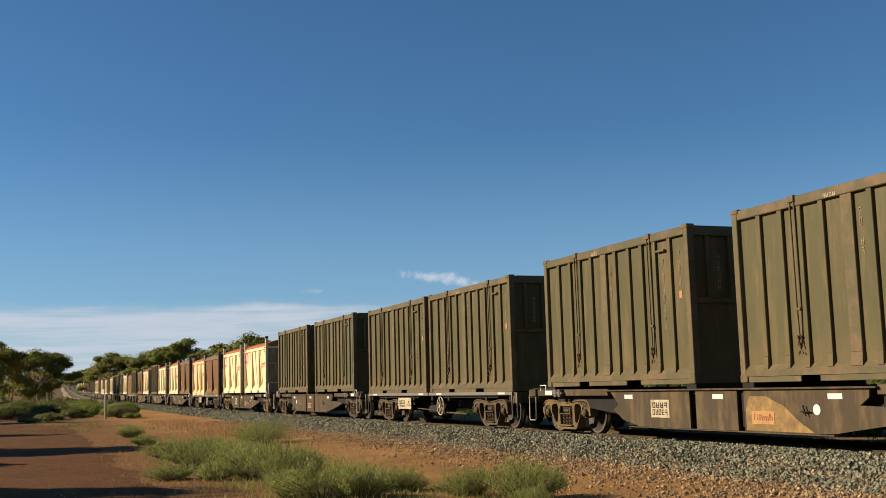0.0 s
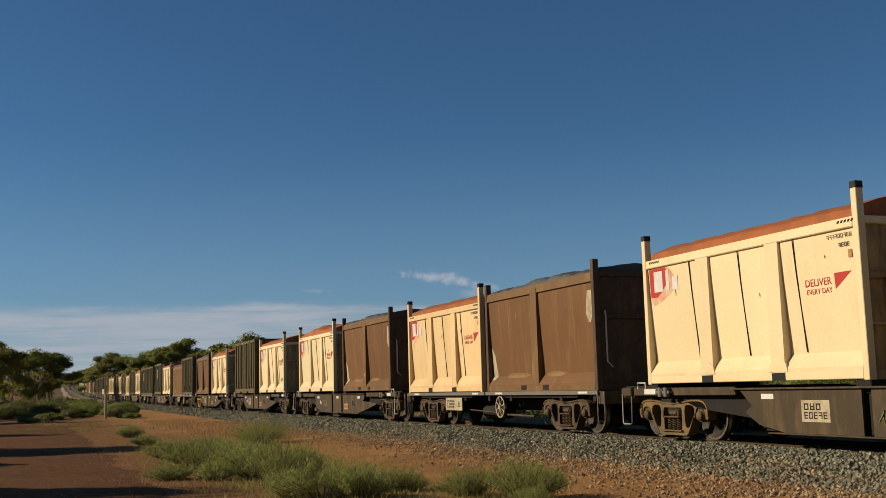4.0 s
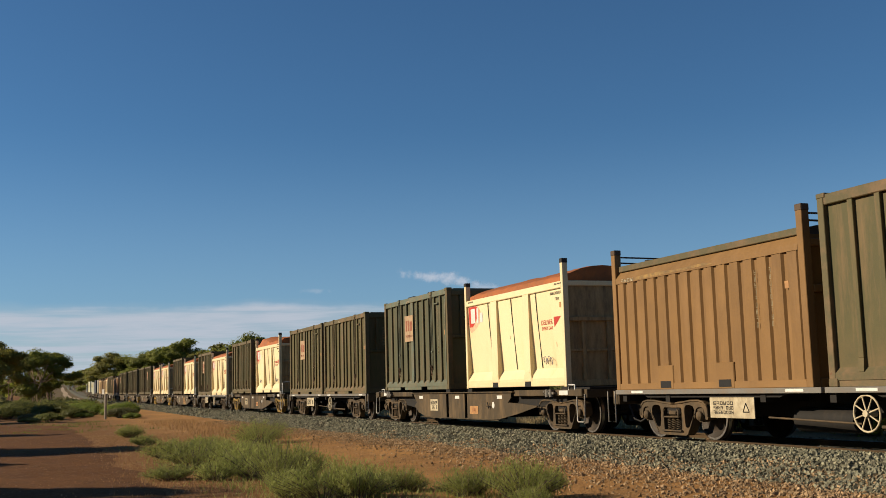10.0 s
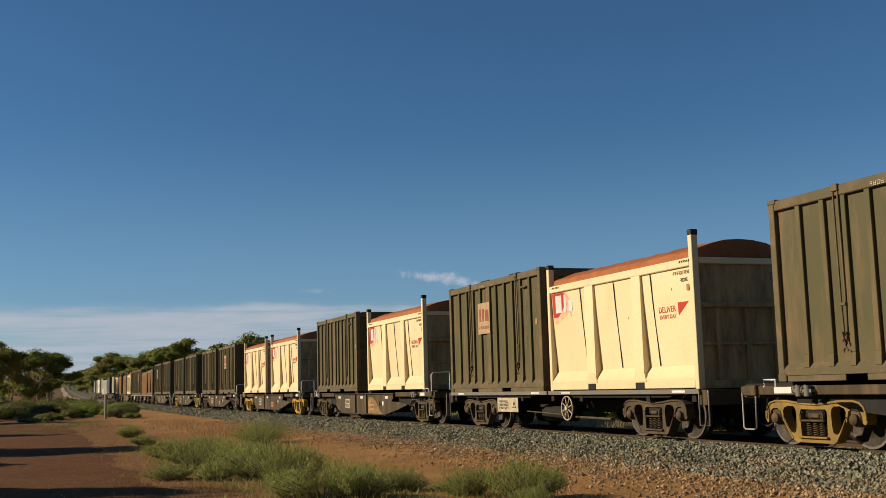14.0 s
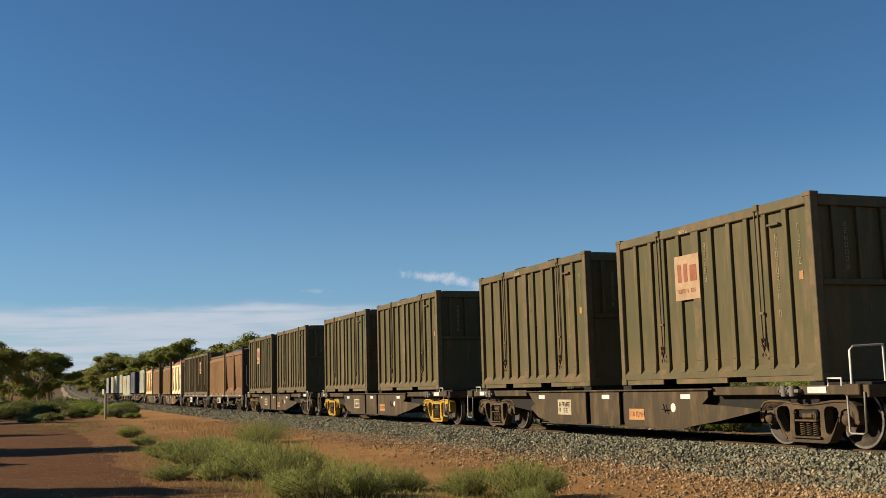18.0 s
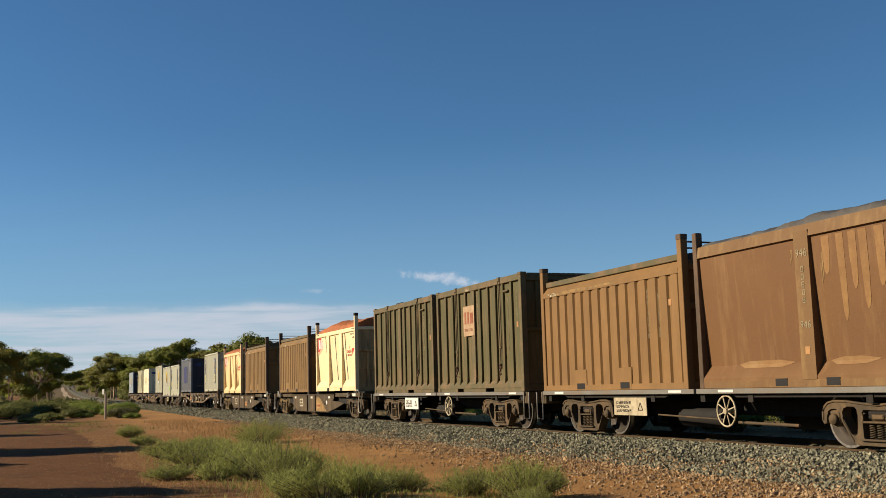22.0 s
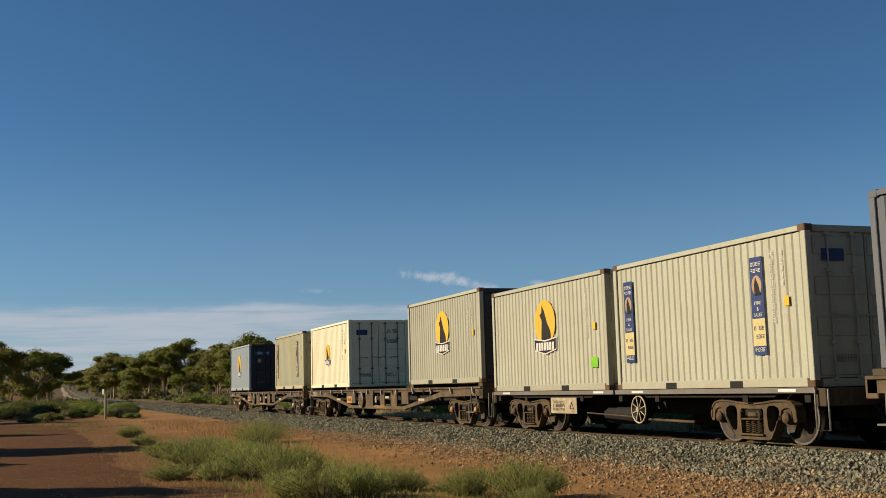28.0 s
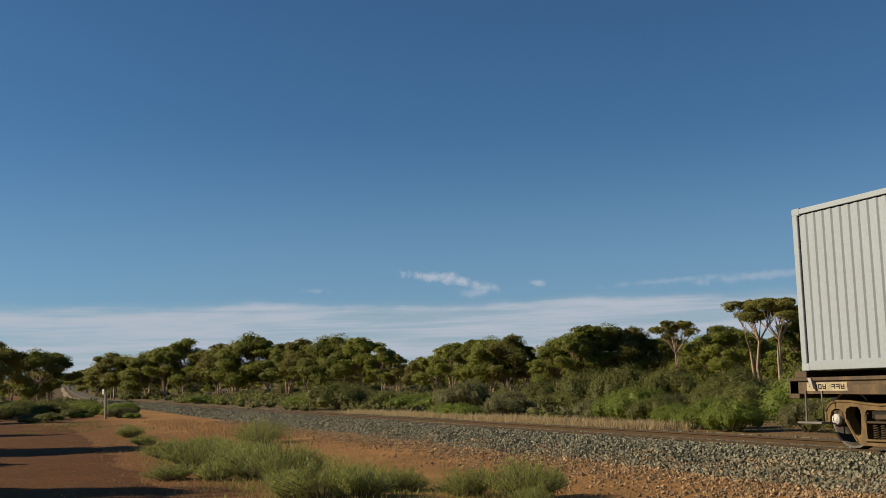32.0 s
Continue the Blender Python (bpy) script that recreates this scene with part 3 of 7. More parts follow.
# rails
HEAD = [(-0.0730, -0.17), (0.0730, -0.17), (0.0730, -0.158), (0.009, -0.135), (0.009, -0.045), (0.036, -0.034), (0.036, -0.006), (0.028, 0), (-0.028, 0), (-0.036, -0.006),
        (-0.036, -0.034), (-0.009, -0.045), (-0.009, -0.135), (-0.073, -0.158)]
stations = graded([(-1500, -400, 50), (-400, -60, 8), (-60, 60, 3)])
for s in (-0.7525, 0.7525):
    g = Geo()
    ring = len(HEAD)
    for x in stations:
        g.v += [tuple(on_track(x, s + a, b)) for a, b in HEAD]
    for i in range(len(stations) - 1):
        for j in range(ring):
            k = (j + 1) % ring
            g.f.append((i * ring + j, i * ring + k, (i + 1) * ring + k, (i + 1) * ring + j)[::-1])
            g.s.append(False)
    rail = tagged(part("rail", g, RAIL_STEEL), "rust-brown steel rail on the ballast", "rail", "rails of the line", "structure")
    top = Geo()
    top.grid([[on_track(x, s - 0.024, 0.001), on_track(x, s + 0.024, 0.001)] for x in stations], False)
    top.f = [q[::-1] for q in top.f]
    part("running_surface", top, RAIL_TOP, rail, "dull worn top of the rail")

sg = Geo().prism([(-1.25, -0.36), (1.25, -0.36), (1.25, -0.172), (0.55, -0.172), (0.4, -0.19), (-0.4, -0.19), (-0.55, -0.172), (-1.25, -0.172)], "x", -0.12, 0.12)
sleeper_mesh = sg.mesh("sleeper", SLEEPER)
cg = Geo()
cg.box(-0.06, 0.06, -0.07, 0.02, -0.172, -0.125, 0.01)
cg.rod([(-0.06, -0.01, -0.13), (0.03, -0.05, -0.112), (0.07, 0.0, -0.122)], 0.013, 5)
clip_mesh = cg.mesh("rail_clip", CLIP)
first = None
for k in range(96):
    x = -8.0 - 0.67 * k
    at = track_pose(x)
    ob = tagged(new("sleeper", sleeper_mesh), "pale concrete sleeper half buried in ballast", "sleeper", "sleepers of the line")
    ob.matrix_basis = at
    for s in (-0.7525, 0.7525):
        part("rail_clip", clip_mesh, None, ob, "rusty orange rail clip", pose(0, s - 0.06, 0))
g = Geo()
for k in range(500):
    x = -8.0 - 0.67 * (96 + k)
    p = on_track(x)
    g.box(x - 0.12, x + 0.12, p.y - 1.25, p.y + 1.25, p.z - 0.34, p.z - 0.172)
tagged(part("far_sleepers", g, SLEEPER), "row of concrete sleepers running into the distance", "sleepers", kind="stuff")


# ---------------------------------------------------------------- sky backdrop: thin cloud over the horizon
def cloud_sheet():
    m, n, l, b = nodes_of("thin_cloud")
    n.remove(b)
    tc, sep = n.new("ShaderNodeTexCoord"), n.new("ShaderNodeSeparateXYZ")
    l.new(tc.outputs["Object"], sep.inputs[0])

    def tex(scale, sxyz, detail=6):
        mp = n.new("ShaderNodeMapping")
        mp.inputs["Scale"].default_value = sxyz
        l.new(tc.outputs["Object"], mp.inputs[0])
        t = n.new("ShaderNodeTexNoise")
        t.inputs["Scale"].default_value, t.inputs["Detail"].default_value, t.inputs["Roughness"].default_value = scale, detail, 0.55
        l.new(mp.outputs[0], t.inputs["Vector"])
        return t.outputs["Fac"]

    def rng_(src, a, b1, c=0.0, d=1.0):
        t = n.new("ShaderNodeMapRange")
        t.interpolation_type = "SMOOTHSTEP"
        for i, val in zip((1, 2, 3, 4), (a, b1, c, d)):
            t.inputs[i].default_value = val
        l.new(src, t.inputs[0])
        return t.outputs[0]

    def op(kind, a, b1):
        t = n.new("ShaderNodeMath")
        t.operation = kind
        for s, val in zip(t.inputs, (a, b1)):
            if isinstance(val, float):
                s.default_value = val
            else:
                l.new(val, s)
        return t.outputs[0]
    streak = tex(1.0, (0.0011, 0.0011, 0.026))
    wisp = tex(1.0, (0.004, 0.004, 0.04))
    height = op("ADD", sep.outputs[2], op("MULTIPLY", op("SUBTRACT", tex(1.0, (0.0016, 0.0016, 0.004)), 0.5), 120.0))
    low = rng_(height, 366.0, 316.0)
    haze = rng_(sep.outputs[2], 1100.0, 60.0, 0.0, 0.46)
    dens = op("MULTIPLY", low, rng_(streak, 0.36, 0.58, 0.55, 1.0))
    dens = op("MAXIMUM", op("MULTIPLY", dens, rng_(wisp, 0.25, 0.6, 0.75, 1.0)), haze)
    em, tr, mx = n.new("ShaderNodeEmission"), n.new("ShaderNodeBsdfTransparent"), n.new("ShaderNodeMixShader")
    white = n.new("ShaderNodeMix")
    white.data_type = "RGBA"
    white.inputs[6].default_value, white.inputs[7].default_value = (0.36, 0.56, 0.80, 1), (0.62, 0.69, 0.80, 1)
    l.new(low, white.inputs[0])
    l.new(white.outputs[2], em.inputs[0])
    em.inputs[1].default_value = 0.50
    l.new(dens, mx.inputs[0])
    l.new(tr.outputs[0], mx.inputs[1])
    l.new(em.outputs[0], mx.inputs[2])
    l.new(mx.outputs[0], n["Material Output"].inputs[0])
    g = Geo()
    rows = []
    for k in range(97):
        a = math.tau * k / 96
        rows.append([(4300 * math.sin(a), 4300 * math.cos(a), z) for z in (-60, 200, 400, 700, 1200)])
    g.grid(rows)
    ob = tagged(part("backdrop", g, m), "band of thin white cloud low over the horizon", "sky", kind="structure")
    ob.visible_shadow = False
    return ob


cloud_sheet()


def puff_cloud(px, py, wide, high, lean, dense, seed):
    """A small cumulus shred over the treetops, torn by noise."""
    m, n, l, b = nodes_of("small_cloud")
    n.remove(b)
    tc, mv = n.new("ShaderNodeTexCoord"), n.new("ShaderNodeMapping")
    mv.inputs["Location"].default_value = (seed * 311.0, 0, seed * 97.0)
    l.new(tc.outputs["Object"], mv.inputs[0])
    t = n.new("ShaderNodeTexNoise")
    t.inputs["Scale"].default_value, t.inputs["Detail"].default_value, t.inputs["Roughness"].default_value = 0.022, 6, 0.58
    l.new(mv.outputs[0], t.inputs["Vector"])
    g1, ln, add, r = n.new("ShaderNodeVectorMath"), n.new("ShaderNodeVectorMath"), n.new("ShaderNodeMath"), n.new("ShaderNodeMapRange")
    g1.operation, ln.operation, add.operation = "MULTIPLY", "LENGTH", "MULTIPLY_ADD"
    g1.inputs[1].default_value = (1 / wide, 0, 1 / high)
    l.new(tc.outputs["Object"], g1.inputs[0])
    l.new(g1.outputs[0], ln.inputs[0])
    add.inputs[1].default_value = -2.6
    l.new(t.outputs["Fac"], add.inputs[0])
    l.new(ln.outputs["Value"], add.inputs[2])
    r.interpolation_type = "SMOOTHSTEP"
    for i, val in zip((1, 2, 3, 4), (-0.25, -1.35, 0.0, dense)):
        r.inputs[i].default_value = val
    l.new(add.outputs[0], r.inputs[0])
    em, tr, mx = n.new("ShaderNodeEmission"), n.new("ShaderNodeBsdfTransparent"), n.new("ShaderNodeMixShader")
    em.inputs[0].default_value, em.inputs[1].default_value = (0.62, 0.67, 0.77, 1), 0.56
    l.new(r.outputs[0], mx.inputs[0])
    l.new(tr.outputs[0], mx.inputs[1])
    l.new(em.outputs[0], mx.inputs[2])
    l.new(mx.outputs[0], n["Material Output"].inputs[0])
    g = Geo()
    a, c = wide * 1.5, high * 1.7
    g.grid([[(-a, 0, -c), (a, 0, -c)], [(-a, 0, c), (a, 0, c)]], False)
    ob = tagged(part("cloud_backdrop", g, m), "small torn white cloud above the trees", "cloud", kind="structure")
    way = sky_way(px, py)
    ob.matrix_basis = Matrix.Translation(EYE + way * 4000) @ Euler((0, radians(lean), -math.atan2(way.x, way.y))).to_matrix().to_4x4()
    ob.visible_shadow = False


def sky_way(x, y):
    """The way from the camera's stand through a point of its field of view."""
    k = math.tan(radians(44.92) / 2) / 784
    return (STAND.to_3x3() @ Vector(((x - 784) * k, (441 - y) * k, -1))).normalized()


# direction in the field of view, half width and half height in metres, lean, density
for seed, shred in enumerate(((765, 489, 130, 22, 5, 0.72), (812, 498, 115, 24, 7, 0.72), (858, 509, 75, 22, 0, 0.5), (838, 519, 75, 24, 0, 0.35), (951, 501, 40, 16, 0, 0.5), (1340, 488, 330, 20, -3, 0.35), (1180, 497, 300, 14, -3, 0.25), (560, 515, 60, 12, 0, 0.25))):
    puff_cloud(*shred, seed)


# ---------------------------------------------------------------- rolling stock: bogies
def wheelset_mesh():
    g = Geo()
    for e in (-1, 1):
        prof = [(0.075, 0.06), (0.14, 0.06), (0.17, 0.015), (0.36, 0.005), (0.40, 0.055), (0.455, 0.055), (0.46, 0.03), (0.462, -0.04), (0.488, -0.055), (0.488, -0.075), (0.40, -0.078),
                (0.37, -0.035), (0.17, -0.03), (0.13, -0.08), (0.075, -0.08)]
        prof = [(r, 0.735 * e + y * e) for r, y in prof]
        g.lathe(prof if e < 0 else prof[::-1], 28)
    g.rod([(0, -1.02, 0), (0, 1.02, 0)], 0.075, 10)
    n = len(g.f)
    for e in (-1, 1):
        prof = [(0.4615, 0.735 * e + 0.028 * e), (0.4632, 0.735 * e - 0.036 * e)]
        g.lathe(prof if e < 0 else prof[::-1], 28)
        prof = [(0.415, 0.735 * e + 0.0565 * e), (0.452, 0.735 * e + 0.0565 * e)]
        g.lathe(prof if e > 0 else prof[::-1], 28)
    me = g.mesh("wheelset", WHEEL)
    me.materials.append(TREAD)
    for p in me.polygons[n:]:
        p.material_index = 1
    return me


def side_frame_geo():
    """Cast side frame: arched top, teardrop windows, horseshoe pedestals, sloping struts."""
    g = Geo()
    y0, y1 = -0.09, 0.09
    hole = [(0.6205, 0.655), (0.70, 0.63), (0.735, 0.57), (0.72, 0.49), (0.62, 0.33), (0.555, 0.245), (0.49, 0.22), (0.435, 0.25), (0.415, 0.34), (0.405, 0.53), (0.42, 0.61), (0.47, 0.655), (0.6195, 0.66)]
    half = [(0.0, 0.695), (0.35, 0.72), (0.6195, 0.75)] + hole[::-1] + [(0.6205, 0.75), (0.90, 0.755), (1.04, 0.73), (1.13, 0.67), (1.175, 0.58), (1.18, 0.44), (1.14, 0.385), (1.085, 0.40), (1.075, 0.50),
            (1.04, 0.585), (0.97, 0.62), (0.87, 0.62), (0.79, 0.585), (0.76, 0.50), (0.745, 0.43), (0.69, 0.37), (0.60, 0.25), (0.50, 0.12), (0.43, 0.085), (0.0, 0.085), (0.0, 0.155), (0.27, 0.155), (0.305, 0.21), (0.315, 0.57), (0.28, 0.61), (0.0, 0.605)]
    for e in (-1, 1):
        g.prism([(e * a, b) for a, b in half], "y", y0, y1)
        # raised lips round the top and down the strut
        g.rod([(e * a, y0, b) for a, b in ((0.0, 0.68), (0.35, 0.705), (0.62, 0.735), (0.9, 0.738), (1.03, 0.712), (1.11, 0.655), (1.155, 0.57), (1.16, 0.45))], 0.022, 5)
        g.rod([(e * a, y0, b) for a, b in ((0.735, 0.50), (0.71, 0.42), (0.60, 0.26), (0.51, 0.135))], 0.018, 5)
    g.box(-0.34, 0.34, y0 - 0.05, y0 + 0.02, 0.155, 0.185, 0.006)
    return g


FRAME_MESH = {}


def frame_mesh(mat):
    if mat.name not in FRAME_MESH:
        FRAME_MESH[mat.name] = side_frame_geo().mesh("side_frame", mat)
    return FRAME_MESH[mat.name]


WHEELSET = wheelset_mesh()
sp = Geo()
for cx in (-0.19, 0.0, 0.19):
    pts = []
    for k in range(49):
        a = math.tau * k / 7
        pts.append((cx * 0.8 + 0.05 * math.cos(a), -0.03 + 0.05 * math.sin(a), 0.185 + 0.23 * k / 48))
    sp.rod(pts, 0.0115, 4)
sp.box(-0.285, 0.285, -0.125, 0.05, 0.415, 0.445, 0.008)
sp.box(-0.17, 0.17, -0.06, 0.05, 0.446, 0.58, 0.03)
sp.box(-0.12, 0.12, -0.085, -0.05, 0.47, 0.54, 0.015)
for e in (-1, 1):
    sp.rod([(e * 0.26, -0.12, 0.43), (e * 0.27, -0.12, 0.53), (e * 0.22, -0.11, 0.57)], 0.018, 5)
SPRINGS = sp.mesh("spring_pack", BOGIE)
SPRINGS_Y = sp.mesh("spring_pack", BOGIE)
bo = Geo()
bo.box(-0.22, 0.22, -1.06, 1.06, 0.47, 0.60, 0.02)
bo.box(-0.3, 0.3, -0.4, 0.4, 0.50, 0.66, 0.03)
bo.rod([(0, 0, 0.6), (0, 0, 0.72)], 0.2, 12)
for e in (-1, 1):
    bo.box(e * 0.42 - 0.02, e * 0.42 + 0.02, -0.75, 0.75, 0.35, 0.43, 0.005)
    for s in (-1, 1):
        bo.box(e * 0.45 - 0.035, e * 0.45 + 0.035, s * 0.735 - 0.06, s * 0.735 + 0.06, 0.33, 0.52, 0.01)
BOLSTER = bo.mesh("bogie", WAGON_DARK)
jb = Geo()
jb.box(-0.12, 0.12, -0.085, 0.085, 0.40, 0.628, 0.03)
jb.rod([(0, -0.085, 0.47), (0, 0.085, 0.47)], 0.105, 12)
JOURNAL = jb.mesh("axle_box", BOGIE)
cp = Geo().lathe([(0.0, -0.04), (0.045, -0.04), (0.05, -0.03), (0.08, -0.028), (0.088, -0.01), (0.088, 0.03)], 14)
CAPS = {}


def bogie(parent, x, z=0.0, frame_mat=BOGIE, cap_mat=None):
    ob = part("bogie", BOLSTER, None, parent, at=pose(x, 0, z))
    for s in (-1, 1):
        part("side_frame", frame_mesh(frame_mat), None, ob, at=pose(0, s * 0.99, 0))
        part("spring_pack", SPRINGS_Y if frame_mat is YELLOW else SPRINGS, None, ob, at=pose(0, s * 1.0, 0))
        for e in (-1, 1):
            part("axle_box", JOURNAL, None, ob, at=pose(e * 0.915, s * 0.98, -0.02))
            m = cap_mat or BOGIE
            if m.name not in CAPS:
                CAPS[m.name] = cp.mesh("axle_cap", m)
            part("axle_cap", CAPS[m.name], None, ob, at=pose(e * 0.915, s * 1.09, 0.46, 0, 0, 0 if s < 0 else 180))
    for e in (-1, 1):
        ws = part("wheelset", WHEELSET, None, ob, "worn steel wheels on their axle", at=pose(e * 0.915, 0, 0.463))
        ws["axle"] = e
    return ob


def coupler(parent, x, e, z=0.62):
    g = Geo()
    g.box(-0.55, 0.02, -0.09, 0.09, z - 0.1, z + 0.08, 0.02)
    g.prism([(0.0, -0.16), (0.16, -0.18), (0.24, -0.1), (0.2, 0.0), (0.26, 0.08), (0.2, 0.16), (0.05, 0.15), (0.0, 0.08)], "z", z - 0.14, z + 0.13)
    part("coupler", g, WAGON_DARK, parent, at=pose(x, 0, 0, 0, 0, 0 if e > 0 else 180))
    h = Geo()
    h.rod([(0, -0.3, z + 0.05), (0.12, -0.32, z - 0.08), (0.22, -0.3, z - 0.3), (0.38, -0.24, z - 0.36), (0.5, -0.2, z - 0.3)], 0.025, 6)
    part("brake_hose", h, BLACK, parent, at=pose(x, 0, 0, 0, 0, 0 if e > 0 else 180))


def spoked_wheel(parent, x, y, z, r, mat, spokes=6, solid=False):
    g = Geo()
    g.rod([(r * math.cos(a), 0, r * math.sin(a)) for a in (math.tau * k / 20 for k in range(20))], r * 0.065, 6, True)
    if solid:
        g.lathe([(0.0, -0.02), (r * 0.95, -0.012), (r * 0.98, 0.02)], 20)
    for k in range(spokes):
        a = math.tau * k / spokes + 0.3
        g.rod([(0.02 * math.cos(a), 0, 0.02 * math.sin(a)), (r * math.cos(a), 0, r * math.sin(a))], r * 0.05, 5)
    g.rod([(0, -0.04, 0), (0, 0.16, 0)], r * 0.2, 8)
    return part("hand_brake_wheel", g, mat, parent, at=pose(x, y, z))


def marks(parent, name, rows, mat, x, y, z, width, height, seed, ry=0, front=False):
    """Unreadable writing: rows of short bars, 3 mm proud of a side (or of an end) at its middle x, z."""
    r = random.Random(seed)
    g = Geo()
    pitch = height / len(rows)
    for i, n in enumerate(rows):
        w = width / n
        for k in range(n):
            if r.random() < 0.06:
                continue
            a = -width / 2 + k * w + w * 0.14
            b = a + w * 0.72
            t = height / 2 - i * pitch - pitch * 0.12
            s = t - pitch * 0.76
            kind = r.randrange(4)
            th = min(w, pitch) * 0.15
            if kind != 1:
                g.box(a, a + th, -0.004, 0, s, t)
            if kind != 2:
                g.box(b - th, b, -0.004, 0, s, t)
            if kind != 3:
                g.box(a, b, -0.0042, 0, t - th, t)
            if kind in (0, 2, 3):
                g.box(a, b, -0.0044, 0, s, s + th)
            if kind != 0:
                g.box(a, b, -0.0046, 0, (s + t) / 2 - th / 2, (s + t) / 2 + th / 2)
    if not g.v:
        return None
    return tagged(part(name, g, mat, parent, at=pose(x, y, z, 0, ry, 90 if front else 0)), kind="stuff")


def panel(parent, name, mat, x0, x1, y, z0, z1, label="", t=0.004):
    return part(name, Geo().box(x0, x1, y - t, y, z0, z1), mat, parent, label)


def word(parent, text, size, mat, x, y, z, front=False, name="lettering"):
    return part(name, lettering(text, size, mat), None, parent, at=pose(x, y, z, 90, 0, 90 if front else 0))


# ---------------------------------------------------------------- rolling stock: wagons
def fishbelly_wagon(style):
    """Container flat with deep fishbelly sides. style: dict of what sets one apart."""
    w = new("fishbelly_wagon")
    g = Geo()
    g.box(-7.55, 7.55, -0.28, 0.28, 0.50, 0.84, 0.01)
    part("centre_sill", g, WAGON_DARK, w)
    for x in (-6.15, 6.15):
        part("body_bolster", Geo().box(x - 0.35, x + 0.35, -1.1, 1.1, 0.70, 0.94, 0.01), WAGON_DARK, w)
    for x in (-3.2, -0.85, 0.7, 3.2):
        part("cross_member", Geo().box(x - 0.05, x + 0.05, -1.2, 1.2, 0.3, 0.90), WAGON_DARK, w)
    for s in (-1, 1):
        # near-black sheet added behind the side slots to paint their recess shade
        part("inner_web", Geo().box(-3.2, 3.2, s * 1.15 - 0.02, s * 1.15 + 0.02, 0.25, 0.92), WAGON_DARK, w)
    part("air_reservoir", Geo().box(-2.6, -1.2, -0.9, -0.35, 0.22, 0.62, 0.08), WAGON_DARK, w)
    for s in (-1, 1):
        y0, y1 = (-1.27, -1.23) if s < 0 else (1.23, 1.27)
        for k, poly in enumerate(([(-3.75, 0.93), (-0.83, 0.93), (-0.83, 0.235), (-2.6, 0.235), (-3.25, 0.35), (-3.62, 0.55), (-3.42, 0.66)],
                                  [(-0.63, 0.93), (0.61, 0.93), (0.61, 0.235), (-0.63, 0.235)],
                                  [(0.80, 0.93), (3.77, 0.93), (3.76, 0.80), (3.56, 0.68), (4.35, 0.655), (5.25, 0.605), (5.2, 0.575), (4.13, 0.40), (3.0, 0.25), (2.6, 0.235), (0.80, 0.235)])):
            part("side_panel", Geo().prism(poly, "y", y0, y1), WAGON, w)
        for e in (-1, 1):
            tg = Geo().prism([(e * a, b) for a, b in ((3.2, 0.86), (3.2, 0.40), (5.3, 0.60), (5.9, 0.80), (5.9, 0.86))], "y", s * 1.06 - 0.02, s * 1.06 + 0.02)
            # near black, so the sill's shade on this inset web sits in its colour
            part("taper_web", tg, WAGON_DARK, w)
        fl = Geo()
        fl.box(-3.95, 3.95, s * 1.245 - 0.075, s * 1.245 + 0.075, 0.932, 0.962, 0.004)
        fl.box(-3.0, 3.0, s * 1.25 - 0.05, s * 1.25 + 0.05, 0.210, 0.233, 0.004)
        part("flange", fl, WAGON, w)
        for e in (-1, 1):
            sb = Geo()
            a, b = sorted((e * 3.9, e * 7.3))
            sb.box(a, b, s * 1.2 - 0.05, s * 1.2 + 0.05, 0.84, 0.985, 0.01)
            part("side_sill", sb, WAGON, w)
            bl = Geo()
            for dx in (0.0, 0.2):
                bl.rod([(e * (5.95 + dx), s * 1.32, 0.82), (e * (5.95 + dx), s * 1.32, 0.99)], 0.06, 8)
            bl.box(*sorted((e * 5.85, e * 6.3)), s * 1.25 - 0.09, s * 1.25 + 0.06, 0.88, 0.93)
            for dx in (0.0, 0.2):
                bl.rod([(e * (5.95 + dx) - 0.075, s * 1.30, 0.83), (e * (5.95 + dx) - 0.075, s * 1.385, 0.88), (e * (5.95 + dx) - 0.075, s * 1.385, 0.95), (e * (5.95 + dx) - 0.075, s * 1.30, 0.995)], 0.014, 5)
            part("locking_bollards", bl, GREY_RAIL, w, "paired locking posts with pale rims")
            st = Geo()
            x = e * 7.5
            st.rod([(x - 0.18, s * 1.27, 0.88), (x - 0.17, s * 1.28, 0.30), (x - 0.13, s * 1.28, 0.27), (x + 0.13, s * 1.28, 0.27), (x + 0.17, s * 1.28, 0.30), (x + 0.18, s * 1.27, 0.88)], 0.016, 6)
            st.box(x - 0.13, x + 0.13, s * 1.28 - 0.02, s * 1.28 + 0.02, 0.262, 0.285, 0.004)
            part("step", st, STEP_PALE, w, "pale hoop-shaped step")
            x = e * 7.0
            hr = Geo()
            hr.rod([(x - 0.12, s * 1.24, 0.97), (x - 0.12, s * 1.24, 1.09), (x + 0.18, s * 1.24, 1.09), (x + 0.18, s * 1.24, 0.97)], 0.016, 6)
            part("grab_iron", hr, WHITE, w, "white grab iron")
            panel(w, "reflector", WHITE, *sorted((e * 6.42, e * 6.85)), s * 1.252 if s < 0 else s * 1.256, 0.865, 0.965)
        for x in (-3.0, 0.06, 3.05):
            panel(w, "reflector", WHITE, x - 0.16, x + 0.16, -1.271 if s < 0 else 1.276, 0.775, 0.86)
